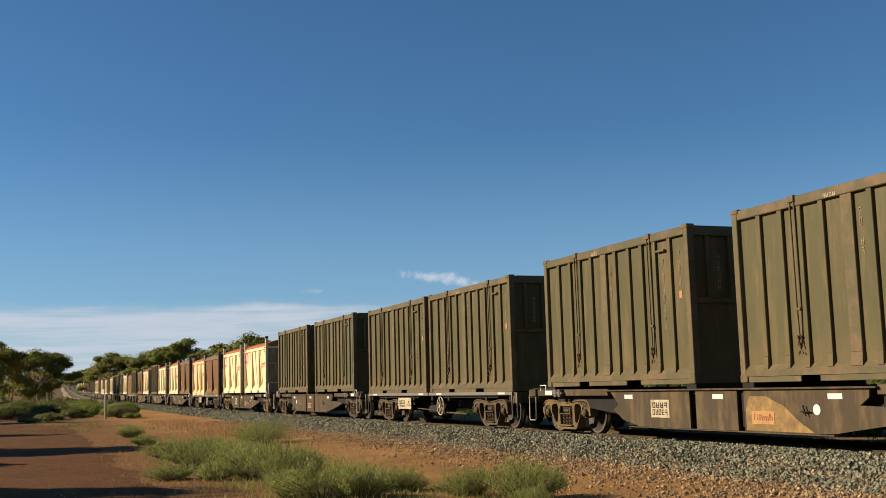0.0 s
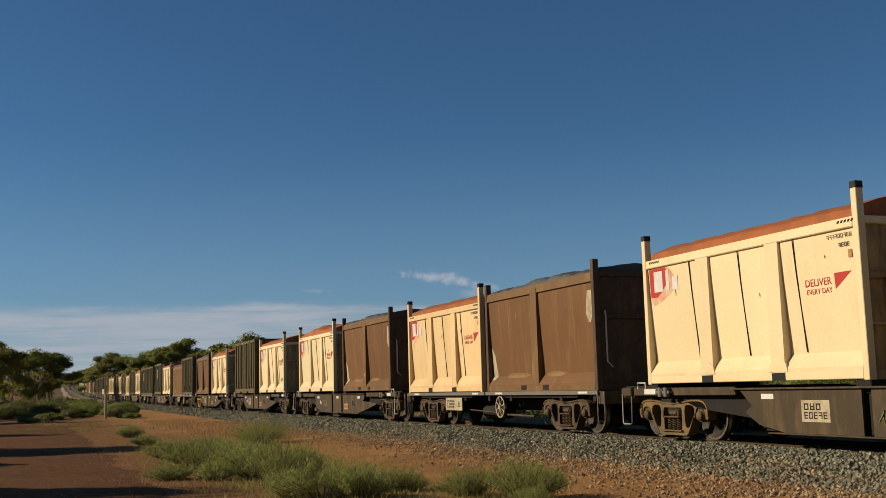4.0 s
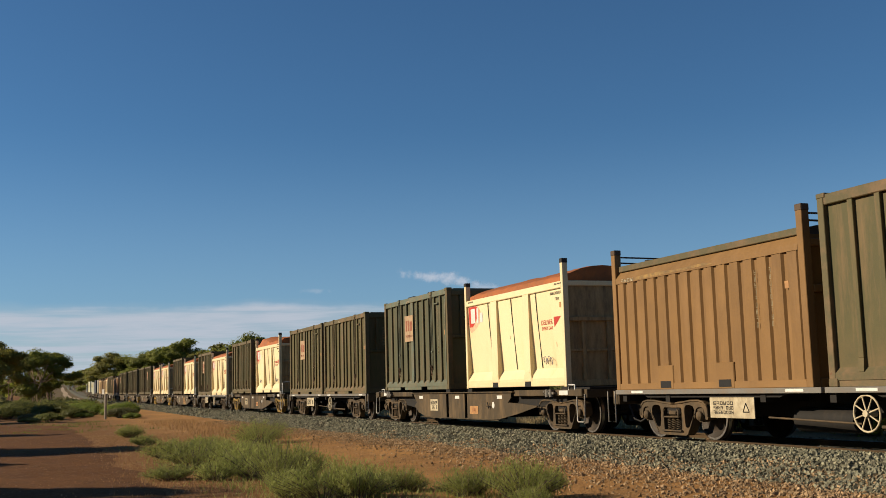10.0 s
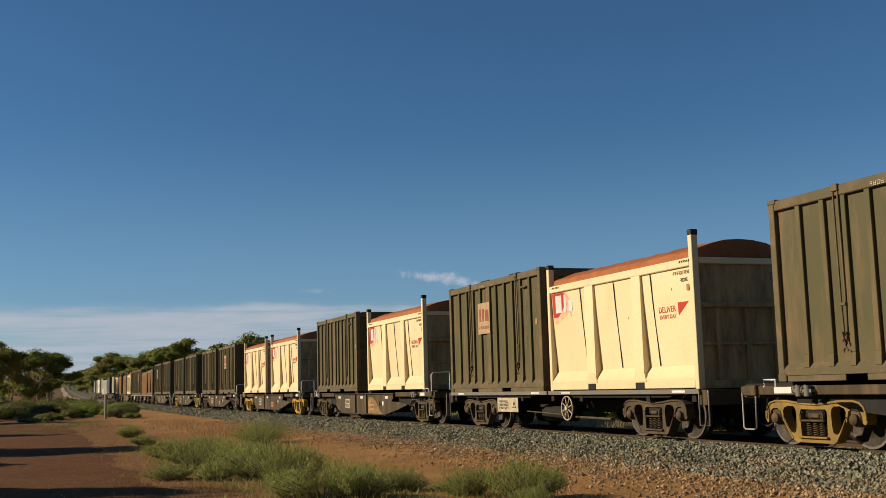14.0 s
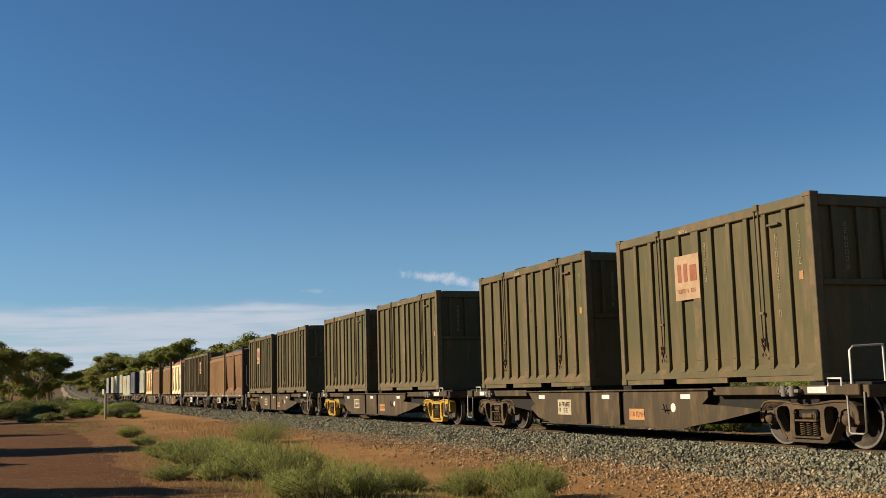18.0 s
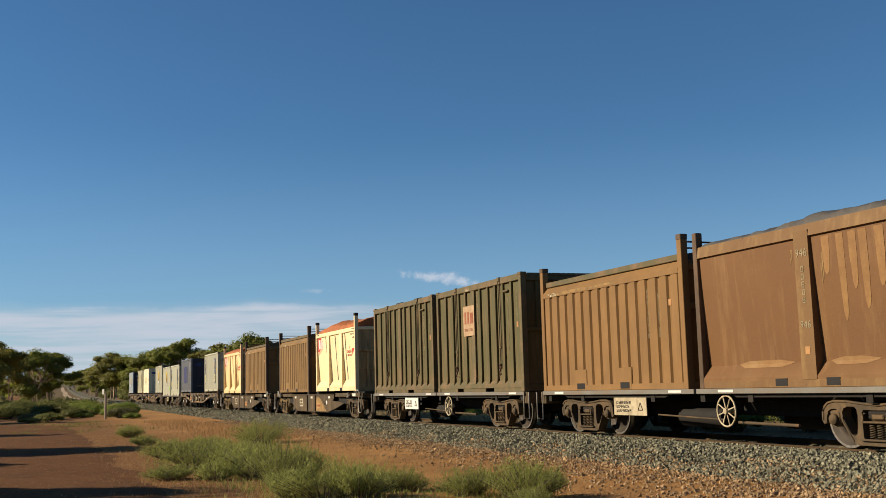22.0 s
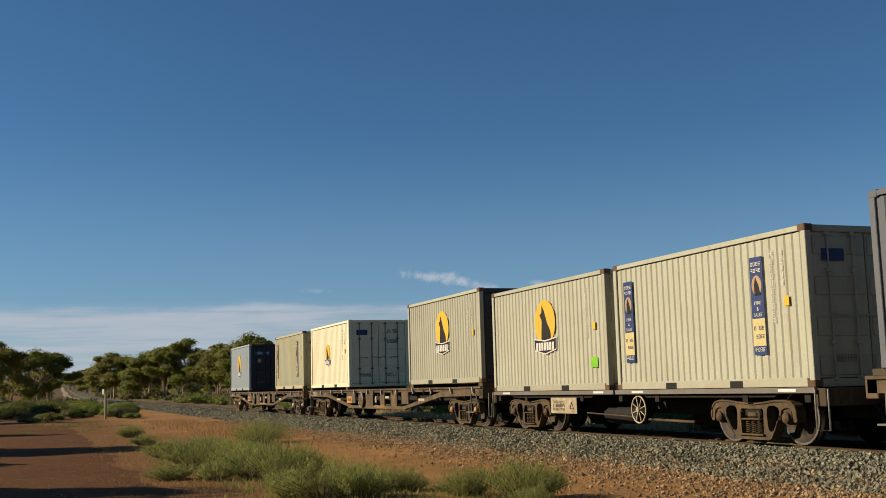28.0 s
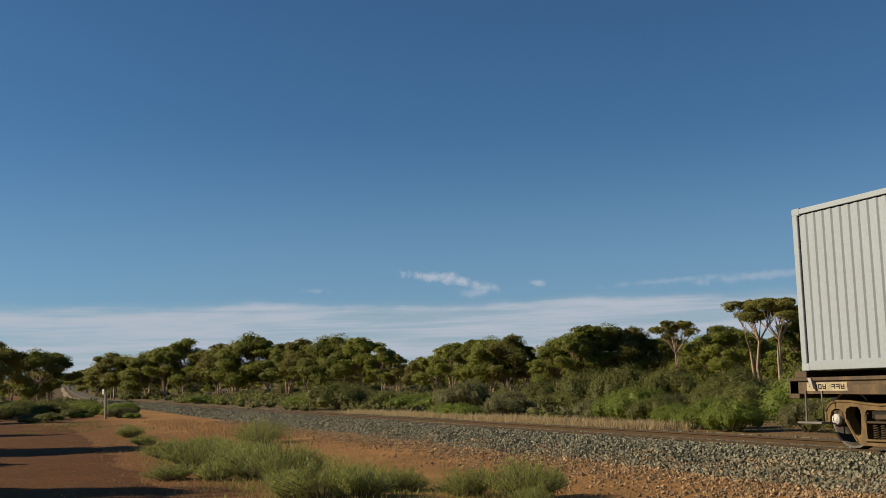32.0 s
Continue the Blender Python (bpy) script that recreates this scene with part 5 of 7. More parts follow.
def tarp_cover(c, mat, z, seed, ridge=0.26, heap=None, hang=0.12, wide=1.15, rough=0.03, ripple=False, edge=0.0):
    r = random.Random(seed)
    rows = []
    n = 60
    for i in range(n + 1):
        x = -HL + 0.2 + (2 * HL - 0.4) * i / n
        bump = 0.0
        if heap:
            bump = heap[1] * math.exp(-((x - heap[0]) / heap[2]) ** 2) + 0.5 * heap[1] * math.exp(-((x - heap[0] + 0.7) / 0.3) ** 2)
        row = []
        for j in range(13):
            a = (-1, -0.99, -0.93, -0.8, -0.55, -0.28, 0, 0.28, 0.55, 0.8, 0.93, 0.99, 1)[j]
            lift = edge + ridge * (1 - a * a) ** 1.1 + bump * (0.45 + 0.55 * abs(a)) * (1 if abs(a) < 0.99 else 0.7)
            k = rough * noise.noise((x * 2.2 + seed * 3.1, a * 3, seed)) + rough * 0.9 * abs(noise.noise((x * 5.0, a * 6, seed + 5)))
            if ripple:
                k += 0.02 * math.sin(x * 9 + seed) * abs(a)
            zz = z + lift + k
            if j in (0, 12):
                zz = z - hang + 0.03 * noise.noise((x * 1.7, j, seed))
            row.append((x, a * (wide + (0.02 if j in (0, 12) else -0.0)), zz))
        rows.append(row)
    g = Geo().grid(rows)
    g.f = [q[::-1] for q in g.f]
    part("tarpaulin", g, mat, c, ("crumpled orange" if mat is TARP else "dark grey") + " tarpaulin cover")
    for e in (-1, 1):
        x = e * (HL - 0.2)
        src = rows[-1] if e > 0 else rows[0]
        poly = [(p[1], p[2]) for p in src[1:-1]] + [(1.0, z - 0.06), (-1.0, z - 0.06)]
        part("tarpaulin_end", Geo().prism(poly[::-1], "x", *sorted((x, x - e * 0.02))), mat, c)


def tall_bin(key):
    """Cream open-top bin with tall corner posts, bowed side sheets and an orange tarpaulin."""
    warm, heap, scrawl, seed = key
    skin = CREAM_WARM if warm else CREAM
    c = new("tall_post_container")
    top = 2.44
    corner_posts(c, skin, 2.90, 0.12, LID, None, 0.14)
    ribs = ((-1.01, 0.19), (0.98, 0.17))
    for s in (-1, 1):
        tr = Geo().box(-HL + 0.12, HL - 0.12, *sorted((s * HW, s * (HW - 0.14))), top - 0.16, top, 0.015)
        part("top_rail", tr, skin, c)
        part("bottom_rail", Geo().box(-HL + 0.12, HL - 0.12, *sorted((s * HW, s * (HW - 0.14))), 0.02, 0.155, 0.01), skin, c)
        cuts = (-HL + 0.12, -1.20, -0.82, 0.81, 1.15, HL - 0.12)
        for a, b in ((cuts[0], cuts[1]), (cuts[2], cuts[3]), (cuts[4], cuts[5])):
            part("side_sheet", bowed_panel(a, b, s, 0.15, top - 0.15, 0.05, 0.15, 0.44, 0.004), skin, c)
        for x, wd in ribs:
            g = Geo().prism([(s * HW, 0.15), (s * HW, top - 0.155), (s * (HW - 0.17), top - 0.155), (s * (HW - 0.17), 0.15)], "x", x - wd, x + wd)
            part("rib", g, skin, c)
            fp = Geo().prism([(x - 0.24, 0.16), (x + 0.24, 0.16), (x + 0.2, 0.30), (x + 0.09, 0.38), (x - 0.09, 0.38), (x - 0.2, 0.30)], "y", *sorted((s * (HW + 0.008), s * (HW - 0.02))))
            part("gusset", fp, skin, c)
            # solid black block stands in for the shade inside the pocket
            part("fork_pocket", Geo().box(x - 0.17, x + 0.17, *sorted((s * (HW + 0.004), s * (HW - 0.16))), 0.02, 0.145), BLACK, c, "dark fork pocket")
        for x in (-1.46, 0.03, 1.49):
            rows = []
            for z, d in ((top - 0.16, 0.045), (1.7, 0.075), (1.1, 0.115), (0.46, 0.145)):
                rows.append((x + 0.05 * (top - z) ** 1.5 * 0.5, s * (HW - d + 0.012), z))
            # gap shadow along the lap drawn as a black bar, near side only
            part("seam", Geo().rod(rows, 0.011, 4), BLACK if s < 0 else skin, c)
        for x in (-2.75, 2.6) if s < 0 else ():
            for k in range(5):
                xx = x + k * 0.075
                hz = Geo().prism([(xx, top - 0.035), (xx + 0.045, top - 0.035), (xx + 0.02, top - 0.075), (xx - 0.025, top - 0.075)], "y", *sorted((s * (HW + 0.003), s * (HW - 0.002))))
                part("hazard_stripe", hz, BLACK, c)
    for e in (-1, 1):
        x = e * (HL - 0.07)
        # end sheets, rails and ribs wear the darkened cream that holds their shade
        part("end_panel", Geo().box(*sorted((x, x - e * 0.04)), -HW + 0.13, HW - 0.13, 0.1, top - 0.05), CREAM_SHADED_GRIME, c, "grimy dust-streaked end sheet")
        part("end_rail", Geo().box(*sorted((e * (HL - 0.01), e * (HL - 0.13))), -HW + 0.14, HW - 0.14, top - 0.12, top, 0.012), skin, c)
        part("end_rail", Geo().box(*sorted((e * (HL - 0.01), e * (HL - 0.12))), -HW + 0.14, HW - 0.14, 0.0, 0.15, 0.012), CREAM_SHADED_GRIME, c)
        part("end_rail", Geo().box(*sorted((e * (HL + 0.02), e * (HL - 0.1))), -HW + 0.14, HW - 0.14, 1.50, 1.60, 0.012), CREAM_SHADED_GRIME, c)
        part("end_rail", Geo().box(*sorted((e * (HL - 0.02), e * (HL - 0.1))), -HW + 0.14, HW - 0.14, 0.80, 0.86, 0.012), CREAM_SHADED_GRIME, c)
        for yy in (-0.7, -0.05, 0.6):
            part("end_rib", Geo().box(*sorted((e * (HL - 0.015), e * (HL - 0.09))), yy - 0.05, yy + 0.05, 0.15, 1.5, 0.008), CREAM_SHADED_GRIME, c)
    tarp_cover(c, TARP, top + 0.0, seed, 0.27, heap, 0.05, 1.13, 0.07 if heap else 0.03, False, 0.12)
    # red corner emblem and slogan
    bow = (-1, 0.15, top - 0.15, 0.05, 0.15, 0.44)
    em = part("emblem", bow_patch([(2.26, -2.86, -2.28), (2.1, -2.86, -2.20), (1.92, -2.86, -2.30), (1.78, -2.86, -2.48), (1.70, -2.86, -2.62)], *bow, 0.004, 0.004), RED, c, "red emblem with pale shapes")
    part("fade", bow_patch([(2.27, -2.87, -2.20), (2.1, -2.87, -2.02), (1.9, -2.87, -1.98), (1.76, -2.87, -2.12), (1.62, -2.84, -2.45), (1.55, -2.80, -2.70)], *bow, 0.004, 0.002), RED_FADE, em, "faded red edge")
    for k, shape in enumerate(([(2.20, -2.70, -2.40), (1.80, -2.72, -2.42)], [(2.20, -2.28, -2.17), (1.80, -2.30, -2.19)], [(2.06, -2.06, -1.88), (1.80, -2.08, -1.90)])):
        part("mark", bow_patch(shape, *bow, 0.004, 0.006 + 0.0006 * k), WHITE, em)
    word(c, "DELIVER", 0.165, RED, 1.98, -HW + 0.078, 1.53)
    word(c, "EVERY DAY", 0.115, RED, 1.99, -HW + 0.086, 1.39)
    part("pennant", bow_patch([(1.64, 2.36, 2.74), (1.40, 2.36, 2.37)], *bow, 0.004, 0.004), RED, c, "red triangular pennant")
    marks(c, "painted_number", [9], BLACK_FADED, 2.55, -HW + 0.05, 2.19, 0.56, 0.085, seed + 11)
    marks(c, "painted_number", [4], BLACK_FADED, 2.64, -HW + 0.052, 2.05, 0.26, 0.085, seed + 12)
    part("data_plate", Geo().box(2.72, 2.80, -HW + 0.05, -HW + 0.056, 1.84, 1.96), PATCH_ORANGE, c, "small yellow data plate")
    marks(c, "end_stencil", [5, 4], BLACK_FADED, HL - 0.066, 0.75, 2.1, 0.4, 0.18, seed + 13, front=True)
    r = random.Random(seed)
    for k in range(4):
        x, z, h = r.uniform(-2.4, 2.4), r.uniform(0.8, 2.0), r.uniform(0.05, 0.16)
        part("scuff", bow_patch([(z, x, x + 0.012), (z - h * 0.5, x - 0.004, x + 0.022), (z - h, x + 0.004, x + 0.012)], *bow, 0.004), RUSTY, c)
    if scrawl:
        for x0, m in scrawl:
            pts = [(x0 + 0.013 * k + 0.05 * math.sin(k * 0.8), -HW + 0.062, 0.63 + 0.075 * math.cos(k * 0.8) + 0.035 * math.sin(k * 0.31)) for k in range(36)]
            part("scrawl", Geo().rod(pts, 0.007, 4), m, c, "sprayed scrawl")
    return tagged(c, ("dusty " if warm else "") + "cream open-top container with tall posts under " + ("a bunched" if heap else "a smooth") + " orange tarpaulin", "container", "containers on the train")


def tub_bin(key):
    """Brown tub with two smooth sheets a side and a dark tarpaulin."""
    number, stain, seed = key
    c = new("tub_container")
    top = 2.58
    corner_posts(c, DARK_POST, 2.86, 0.13, None, None, 0.14)
    for s in (-1, 1):
        g = Geo().prism([(s * HW, top - 0.2), (s * (HW - 0.03), top), (s * (HW - 0.16), top), (s * (HW - 0.16), top - 0.22)], "x", -HL + 0.13, HL - 0.13)
        part("top_rail", g, BROWN_EDGE, c)
        part("bottom_rail", Geo().box(-HL + 0.13, HL - 0.13, *sorted((s * HW, s * (HW - 0.14))), 0.0, 0.13, 0.01), BROWN_EDGE, c)
        for a, b in ((-HL + 0.13, -0.20), (0.14, HL - 0.13)):
            part("side_sheet", bowed_panel(a, b, s, 0.12, top - 0.2, 0.05, 0.15, 0.40, 0.004), BROWN, c)
        g = Geo().prism([(s * (HW + 0.004), 0.125), (s * (HW + 0.004), top - 0.1), (s * (HW - 0.16), top - 0.1), (s * (HW - 0.16), 0.125)], "x", -0.20, 0.14)
        part("middle_post", g, BROWN_EDGE, c)
        for x in (-0.72, 0.5):
            # black block paints the shaded opening of each pocket
            part("fork_pocket", Geo().box(x - 0.15, x + 0.15, *sorted((s * (HW + 0.004), s * (HW - 0.15))), 0.03, 0.15), BLACK, c, "dark fork pocket")
    for e in (-1, 1):
        x = e * (HL - 0.07)
        part("end_panel", Geo().box(*sorted((x, x - e * 0.04)), -HW + 0.12, HW - 0.12, 0.05, top), DARK_POST, c)
        part("end_rail", Geo().box(*sorted((e * HL, e * (HL - 0.12))), -HW + 0.14, HW - 0.14, top - 0.1, top + 0.02, 0.012), DARK_POST, c)
        part("end_rail", Geo().box(*sorted((e * HL, e * (HL - 0.12))), -HW + 0.14, HW - 0.14, 1.55, 1.65, 0.012), DARK_POST, c)
        part("end_rail", Geo().box(*sorted((e * HL, e * (HL - 0.12))), -HW + 0.14, HW - 0.14, 0.0, 0.15, 0.012), DARK_POST, c)
    hk = Geo().rod([(HL + 0.03, -0.98, 1.72), (HL + 0.05, -0.98, 1.6), (HL + 0.05, -0.98, 0.62), (HL + 0.04, -0.85, 0.5)], 0.022, 6)
    part("release_handle", hk, WHITE, c, "pale release handle on the end")
    tarp_cover(c, TARP_GREY, top + 0.02, seed, 0.18, (0.6, 0.08, 1.2), 0.06, 1.16, 0.05, True)
    y = -HW - 0.004
    if number:
        word(c, number, 0.19, FAINT, -0.03, y - 0.004, 2.12)
        marks(c, "painted_number", [1] * 5, FAINT, -0.03, y - 0.001, 1.62, 0.09, 0.62, seed)
        word(c, number, 0.17, FAINT, -0.03, y - 0.004, 0.98)
        part("data_plate", Geo().box(-0.08, 0.03, y - 0.004, y, 0.52, 0.64), PATCH_ORANGE, c)
    r = random.Random(seed)
    bow = (-1, 0.12, top - 0.2, 0.05, 0.15, 0.40, 0.004)
    if stain == 2:
        for k in range(7):
            x, h, w_ = 0.35 + 0.3 * k + r.uniform(-0.08, 0.08), r.uniform(0.5, 1.5), r.uniform(0.1, 0.22)
            part("stain", bow_patch([(2.33, x, x + w_), (2.33 - h * 0.5, x + 0.01, x + w_ * 0.95), (2.33 - h * 0.9, x + 0.02, x + w_ * 0.75), (2.33 - h, x + 0.05, x + w_ * 0.5)], *bow, lift=0.003 + 0.0006 * k), OCHRE_RUN, c, "ochre paint run")
    if stain == 1:
        part("stain", bow_patch([(1.15, -2.86, -2.84), (0.95, -2.87, -2.68), (0.6, -2.87, -2.62), (0.42, -2.87, -2.56), (0.3, -2.84, -2.7)], *bow), PATCH, c, "pale yellow paint stain")
        part("stain", bow_patch([(2.2, 2.62, 2.84), (1.7, 2.5, 2.8), (1.5, 2.6, 2.7)], *bow), PATCH, c, "pale yellow paint stain")
    for a, b in ((-2.0, -0.5), (0.3, 1.4)):
        part("dust_drift", bow_patch([(0.46, a + 0.3, b - 0.4), (0.41, a, b), (0.34, a + 0.2, b - 0.3)], *bow, lift=0.006), PATCH_DUST, c, "pale dust on the sloping foot")
    for k in range(6):
        x, z, h = r.uniform(0.3, 2.6) * r.choice((-1, 1)), r.uniform(1.9, 2.25), r.uniform(0.1, 0.5)
        part("streak", bow_patch([(z, x, x + 0.035), (z - h, x + 0.01, x + 0.02)], *bow), STAIN, c)
    return tagged(c, "brown tub container under a grey tarpaulin" + (", numbered in pale paint" if number else ", blotched with yellow"), "container", "containers on the train")


def ribbed_bin(key):
    """Tan bin with close pressed ribs, tall posts and cross bars."""
    dark, seed = key
    skin = RIBBED_DARK if dark else RIBBED
    c = new("ribbed_container")
    top = 2.34
    corner_posts(c, skin if not dark else DARK_POST, 2.86, 0.15, DARK_POST, None, 0.15)
    for s in (-1, 1):
        yi = s * (HW - 0.055)
        part("side_panel", Geo().box(-HL + 0.14, HL - 0.14, *sorted((yi, yi - s * 0.03)), 0.1, top - 0.05), skin, c)
        n = 15
        for k in range(n):
            x = -HL + 0.32 + (2 * HL - 0.64) * k / (n - 1)
            g = Geo().prism([(x - 0.15, yi), (x - 0.115, s * (HW - 0.012)), (x + 0.115, s * (HW - 0.012)), (x + 0.15, yi)], "z", 0.12, top - 0.13)
            part("rib", g, skin, c)
        g = Geo().prism([(s * HW, top - 0.15), (s * HW, top - 0.05), (s * (HW - 0.14), top + 0.14), (s * (HW - 0.25), top + 0.14), (s * (HW - 0.25), top - 0.15)], "x", -HL + 0.15, HL - 0.15)
        part("top_rail", g, skin, c)
        part("bottom_rail", Geo().box(-HL + 0.14, HL - 0.14, *sorted((s * HW, s * (HW - 0.12))), 0.0, 0.125, 0.01), skin, c)
        for x in (-1.15, 0.75):
            part("pocket_pad", Geo().box(x - 0.27, x + 0.27, *sorted((s * (HW + 0.006), s * (HW - 0.1))), 0.0, 0.46, 0.015), skin, c)
            # pocket opening is a black block, its shade put in by colour
            part("fork_pocket", Geo().box(x - 0.18, x + 0.18, *sorted((s * (HW + 0.010), s * (HW - 0.1))), 0.03, 0.16), BLACK, c, "dark fork pocket")
    for e in (-1, 1):
        x = e * (HL - 0.08)
        part("end_panel", Geo().box(*sorted((x, x - e * 0.04)), -HW + 0.13, HW - 0.13, 0.05, top + 0.1), skin, c)
        part("end_rail", Geo().box(*sorted((e * (HL + 0.01), e * (HL - 0.12))), -HW + 0.15, HW - 0.15, 1.5, 1.62, 0.012), skin, c)
        part("end_rail", Geo().box(*sorted((e * HL, e * (HL - 0.12))), -HW + 0.15, HW - 0.15, 0.0, 0.14, 0.012), skin, c)
        part("end_rail", Geo().box(*sorted((e * HL, e * (HL - 0.12))), -HW + 0.15, HW - 0.15, top - 0.1, top + 0.02, 0.012), skin, c)
        for yy in (-0.6, 0.0, 0.6):
            part("end_rib", Geo().box(*sorted((e * (HL - 0.02), e * (HL - 0.09))), yy - 0.06, yy + 0.06, 1.62, top - 0.1, 0.008), skin, c)
        for z in (2.78, 2.66):
            part("cross_bar", Geo().rod([(e * (HL - 0.07), -HW + 0.1, z), (e * (HL - 0.07), HW - 0.1, z - 0.02)], 0.018, 6), DARK_POST, c)
    lid = Geo().prism([(-1.12, top + 0.10), (1.12, top + 0.10), (1.10, top + 0.20), (0.6, top + 0.30), (-0.6, top + 0.30), (-1.10, top + 0.20)], "x", -HL + 0.22, HL - 0.22)
    part("lid", lid, OLIVE_EDGE if dark else TARP_GREY, c, "flat folded lid sheet")
    for e in (-1, 1):
        part("lid_edge", Geo().box(-HL + 0.2, HL - 0.2, e * 1.12 - 0.04, e * 1.12 + 0.04, top + 0.10, top + 0.22, 0.01), OLIVE_EDGE, c)
    y = -HW + 0.012
    for k, x in enumerate((1.93,) if dark else (1.75, 2.15)):
        marks(c, "painted_number", [1] * 9, PATCH_ORANGE if dark else FAINT, x, y - 0.002, 1.5, 0.06, 1.0, seed + k)
    part("stain", Geo().prism([(-2.3, top - 0.13), (0.6, top - 0.11), (0.3, top - 0.06), (-0.6, top - 0.08), (-1.2, top - 0.055), (-2.0, top - 0.06)], "y", -HW - 0.002, -HW + 0.002), STAIN, c, "ochre dust along the shoulder")
    marks(c, "stencil", [5], PATCH, -2.35 if not dark else -1.7, -HW - 0.002, top - 0.10, 0.6, 0.09, seed + 5)
    part("data_plate", Geo().box(2.5, 2.6, y - 0.004, y, 1.6, 1.72), PATCH_ORANGE, c)
    return tagged(c, ("dark brown" if dark else "tan brown") + " close-ribbed bulk container with tall posts and cross bars", "container", "containers on the train")


def dry_box(key):
    """Twenty-foot steel box: corrugated sides, corner castings, doors in the end."""
    paint, decal, seed = key
    skin, doors, cast, look_ = {"grey": (BOX_GREY, BOX_GREY, RUSTY, "weathered grey"), "cream": (BOX_CREAM, BOX_CREAM, BOX_CREAM, "bright cream"), "yellow": (BOX_YELLOW, BOX_YELLOW, RUSTY, "yellowed rust-streaked"),
                                "blue": (BOX_BLUE, DOOR_DARK, BOX_BLUE, "clean blue-grey"), "navy": (BOX_NAVY, DOOR_DARK, BOX_NAVY, "dull navy"), "blueend": (BOX_GREY, DOOR_DARK, RUSTY, "weathered grey")}[paint]
    H = 2.591
    c = new("shipping_container")
    for e in (-1, 1):
        for s in (-1, 1):
            x0, x1 = sorted((e * HL, e * (HL - 0.12)))
            y0, y1 = sorted((s * HW, s * (HW - 0.12)))
            p = part("corner_post", Geo().box(x0, x1, y0, y1, 0.1, H - 0.1, 0.008), skin if s < 0 or e < 0 else doors, c)
            for z in (0.0, H - 0.12):
                xa, xb = sorted((e * (HL + 0.004), e * (HL - 0.178)))
                ya, yb = sorted((s * (HW + 0.004), s * (HW - 0.162)))
                part("corner_casting", Geo().box(xa, xb, ya, yb, z, z + 0.12, 0.012), cast, p)
    # corrugated side sheets
    n = 30
    for s in (-1, 1):
        a, b = -HL + 0.13, HL - 0.13
        pitch = (b - a) / n
        prof = []
        for k in range(n):
            x = a + k * pitch
            prof += [(x, 0.027), (x + pitch * 0.36, 0.027), (x + pitch * 0.5, 0.005), (x + pitch * 0.86, 0.005)]
        prof.append((b, 0.027))
        rows = [[(x, s * (HW - d - 0.008), z) for x, d in prof] for z in (0.14, H - 0.12)]
        g = Geo().grid(rows, False)
        if s > 0:
            g.f = [q[::-1] for q in g.f]
        part("side_sheet", g, skin, c)
        part("top_rail", Geo().box(-HL + 0.17, HL - 0.17, *sorted((s * HW, s * (HW - 0.06))), H - 0.10, H - 0.015, 0.006), skin, c)
        part("bottom_rail", Geo().box(-HL + 0.17, HL - 0.17, *sorted((s * HW, s * (HW - 0.06))), 0.01, 0.155, 0.006), skin, c)
        for x in (-1.02, 1.02):
            # shade of the pocket opening painted as a black block
            part("fork_pocket", Geo().box(x - 0.18, x + 0.18, *sorted((s * (HW + 0.004), s * (HW - 0.05))), 0.01, 0.125), BLACK, c, "dark fork pocket")
        part("seam_gap", Geo().box(-HL + 0.115, -HL + 0.135, *sorted((s * (HW - 0.03), s * (HW - 0.06))), 0.16, H - 0.12), BLACK, c)
    rf = Geo().box(-HL + 0.05, HL - 0.05, -HW + 0.05, HW - 0.05, H - 0.05, H - 0.02)
    part("roof", rf, skin, c)
    part("floor", Geo().box(-HL + 0.05, HL - 0.05, -HW + 0.05, HW - 0.05, 0.1, 0.14), WAGON_DARK, c)
    part("end_wall", Geo().box(-HL + 0.03, -HL + 0.07, -HW + 0.1, HW - 0.1, 0.05, H - 0.05), skin, c)
    x = HL - 0.05
    for s in (-1, 1):
        y0, y1 = sorted((s * 0.01, s * (HW - 0.12)))
        d = part("door", Geo().box(x - 0.04, x, y0, y1, 0.14, H - 0.12, 0.008), doors, c)
        rb = Geo()
        for z in (0.18, 0.8, 1.45, 2.1):
            rb.box(x - 0.005, x + 0.018, y0 + 0.04, y1 - 0.04, z, z + 0.3, 0.01)
        part("door_ribs", rb, doors, d)
        for yy in (s * 0.28, s * 0.78):
            lr = Geo().rod([(x + 0.035, yy, 0.10), (x + 0.035, yy, H - 0.08)], 0.017, 6)
            for z in (0.12, 0.7, 1.85, H - 0.14):
                lr.box(x, x + 0.06, yy - 0.05, yy + 0.05, z - 0.03, z + 0.03, 0.006)
            lr.rod([(x + 0.06, yy, 1.15), (x + 0.06, yy - s * 0.34, 1.12)], 0.012, 5)
            part("lock_rod", lr, doors if paint != "cream" else GREY_RAIL, d)
    part("door_header", Geo().box(x - 0.04, x + 0.05, -HW + 0.16, HW - 0.16, H - 0.12, H - 0.015, 0.008), doors, c)
    part("door_sill", Geo().box(x - 0.04, x + 0.05, -HW + 0.16, HW - 0.16, 0.0, 0.13, 0.008), doors, c)
    y = -HW - 0.001
    if decal == "badge":
        scale = {"cream": 0.68}.get(paint, 1.0)
        cx, cz = {"cream": (-0.2, 1.42), "blue": (-0.1, 1.5)}.get(paint, (0.1, 1.62))
        el = [(cx + 0.54 * scale * math.cos(a), cz + 0.54 * scale * math.sin(a)) for a in (math.tau * k / 28 for k in range(28))]
        bg = part("badge", Geo().prism(el, "y", y - 0.004, y), YELLOW_MARK, c, "yellow oval badge with a dark shape over a blue band")

        def pt(pts):
            return [(cx + a * 1.3 * scale, cz + b * scale) for a, b in pts]
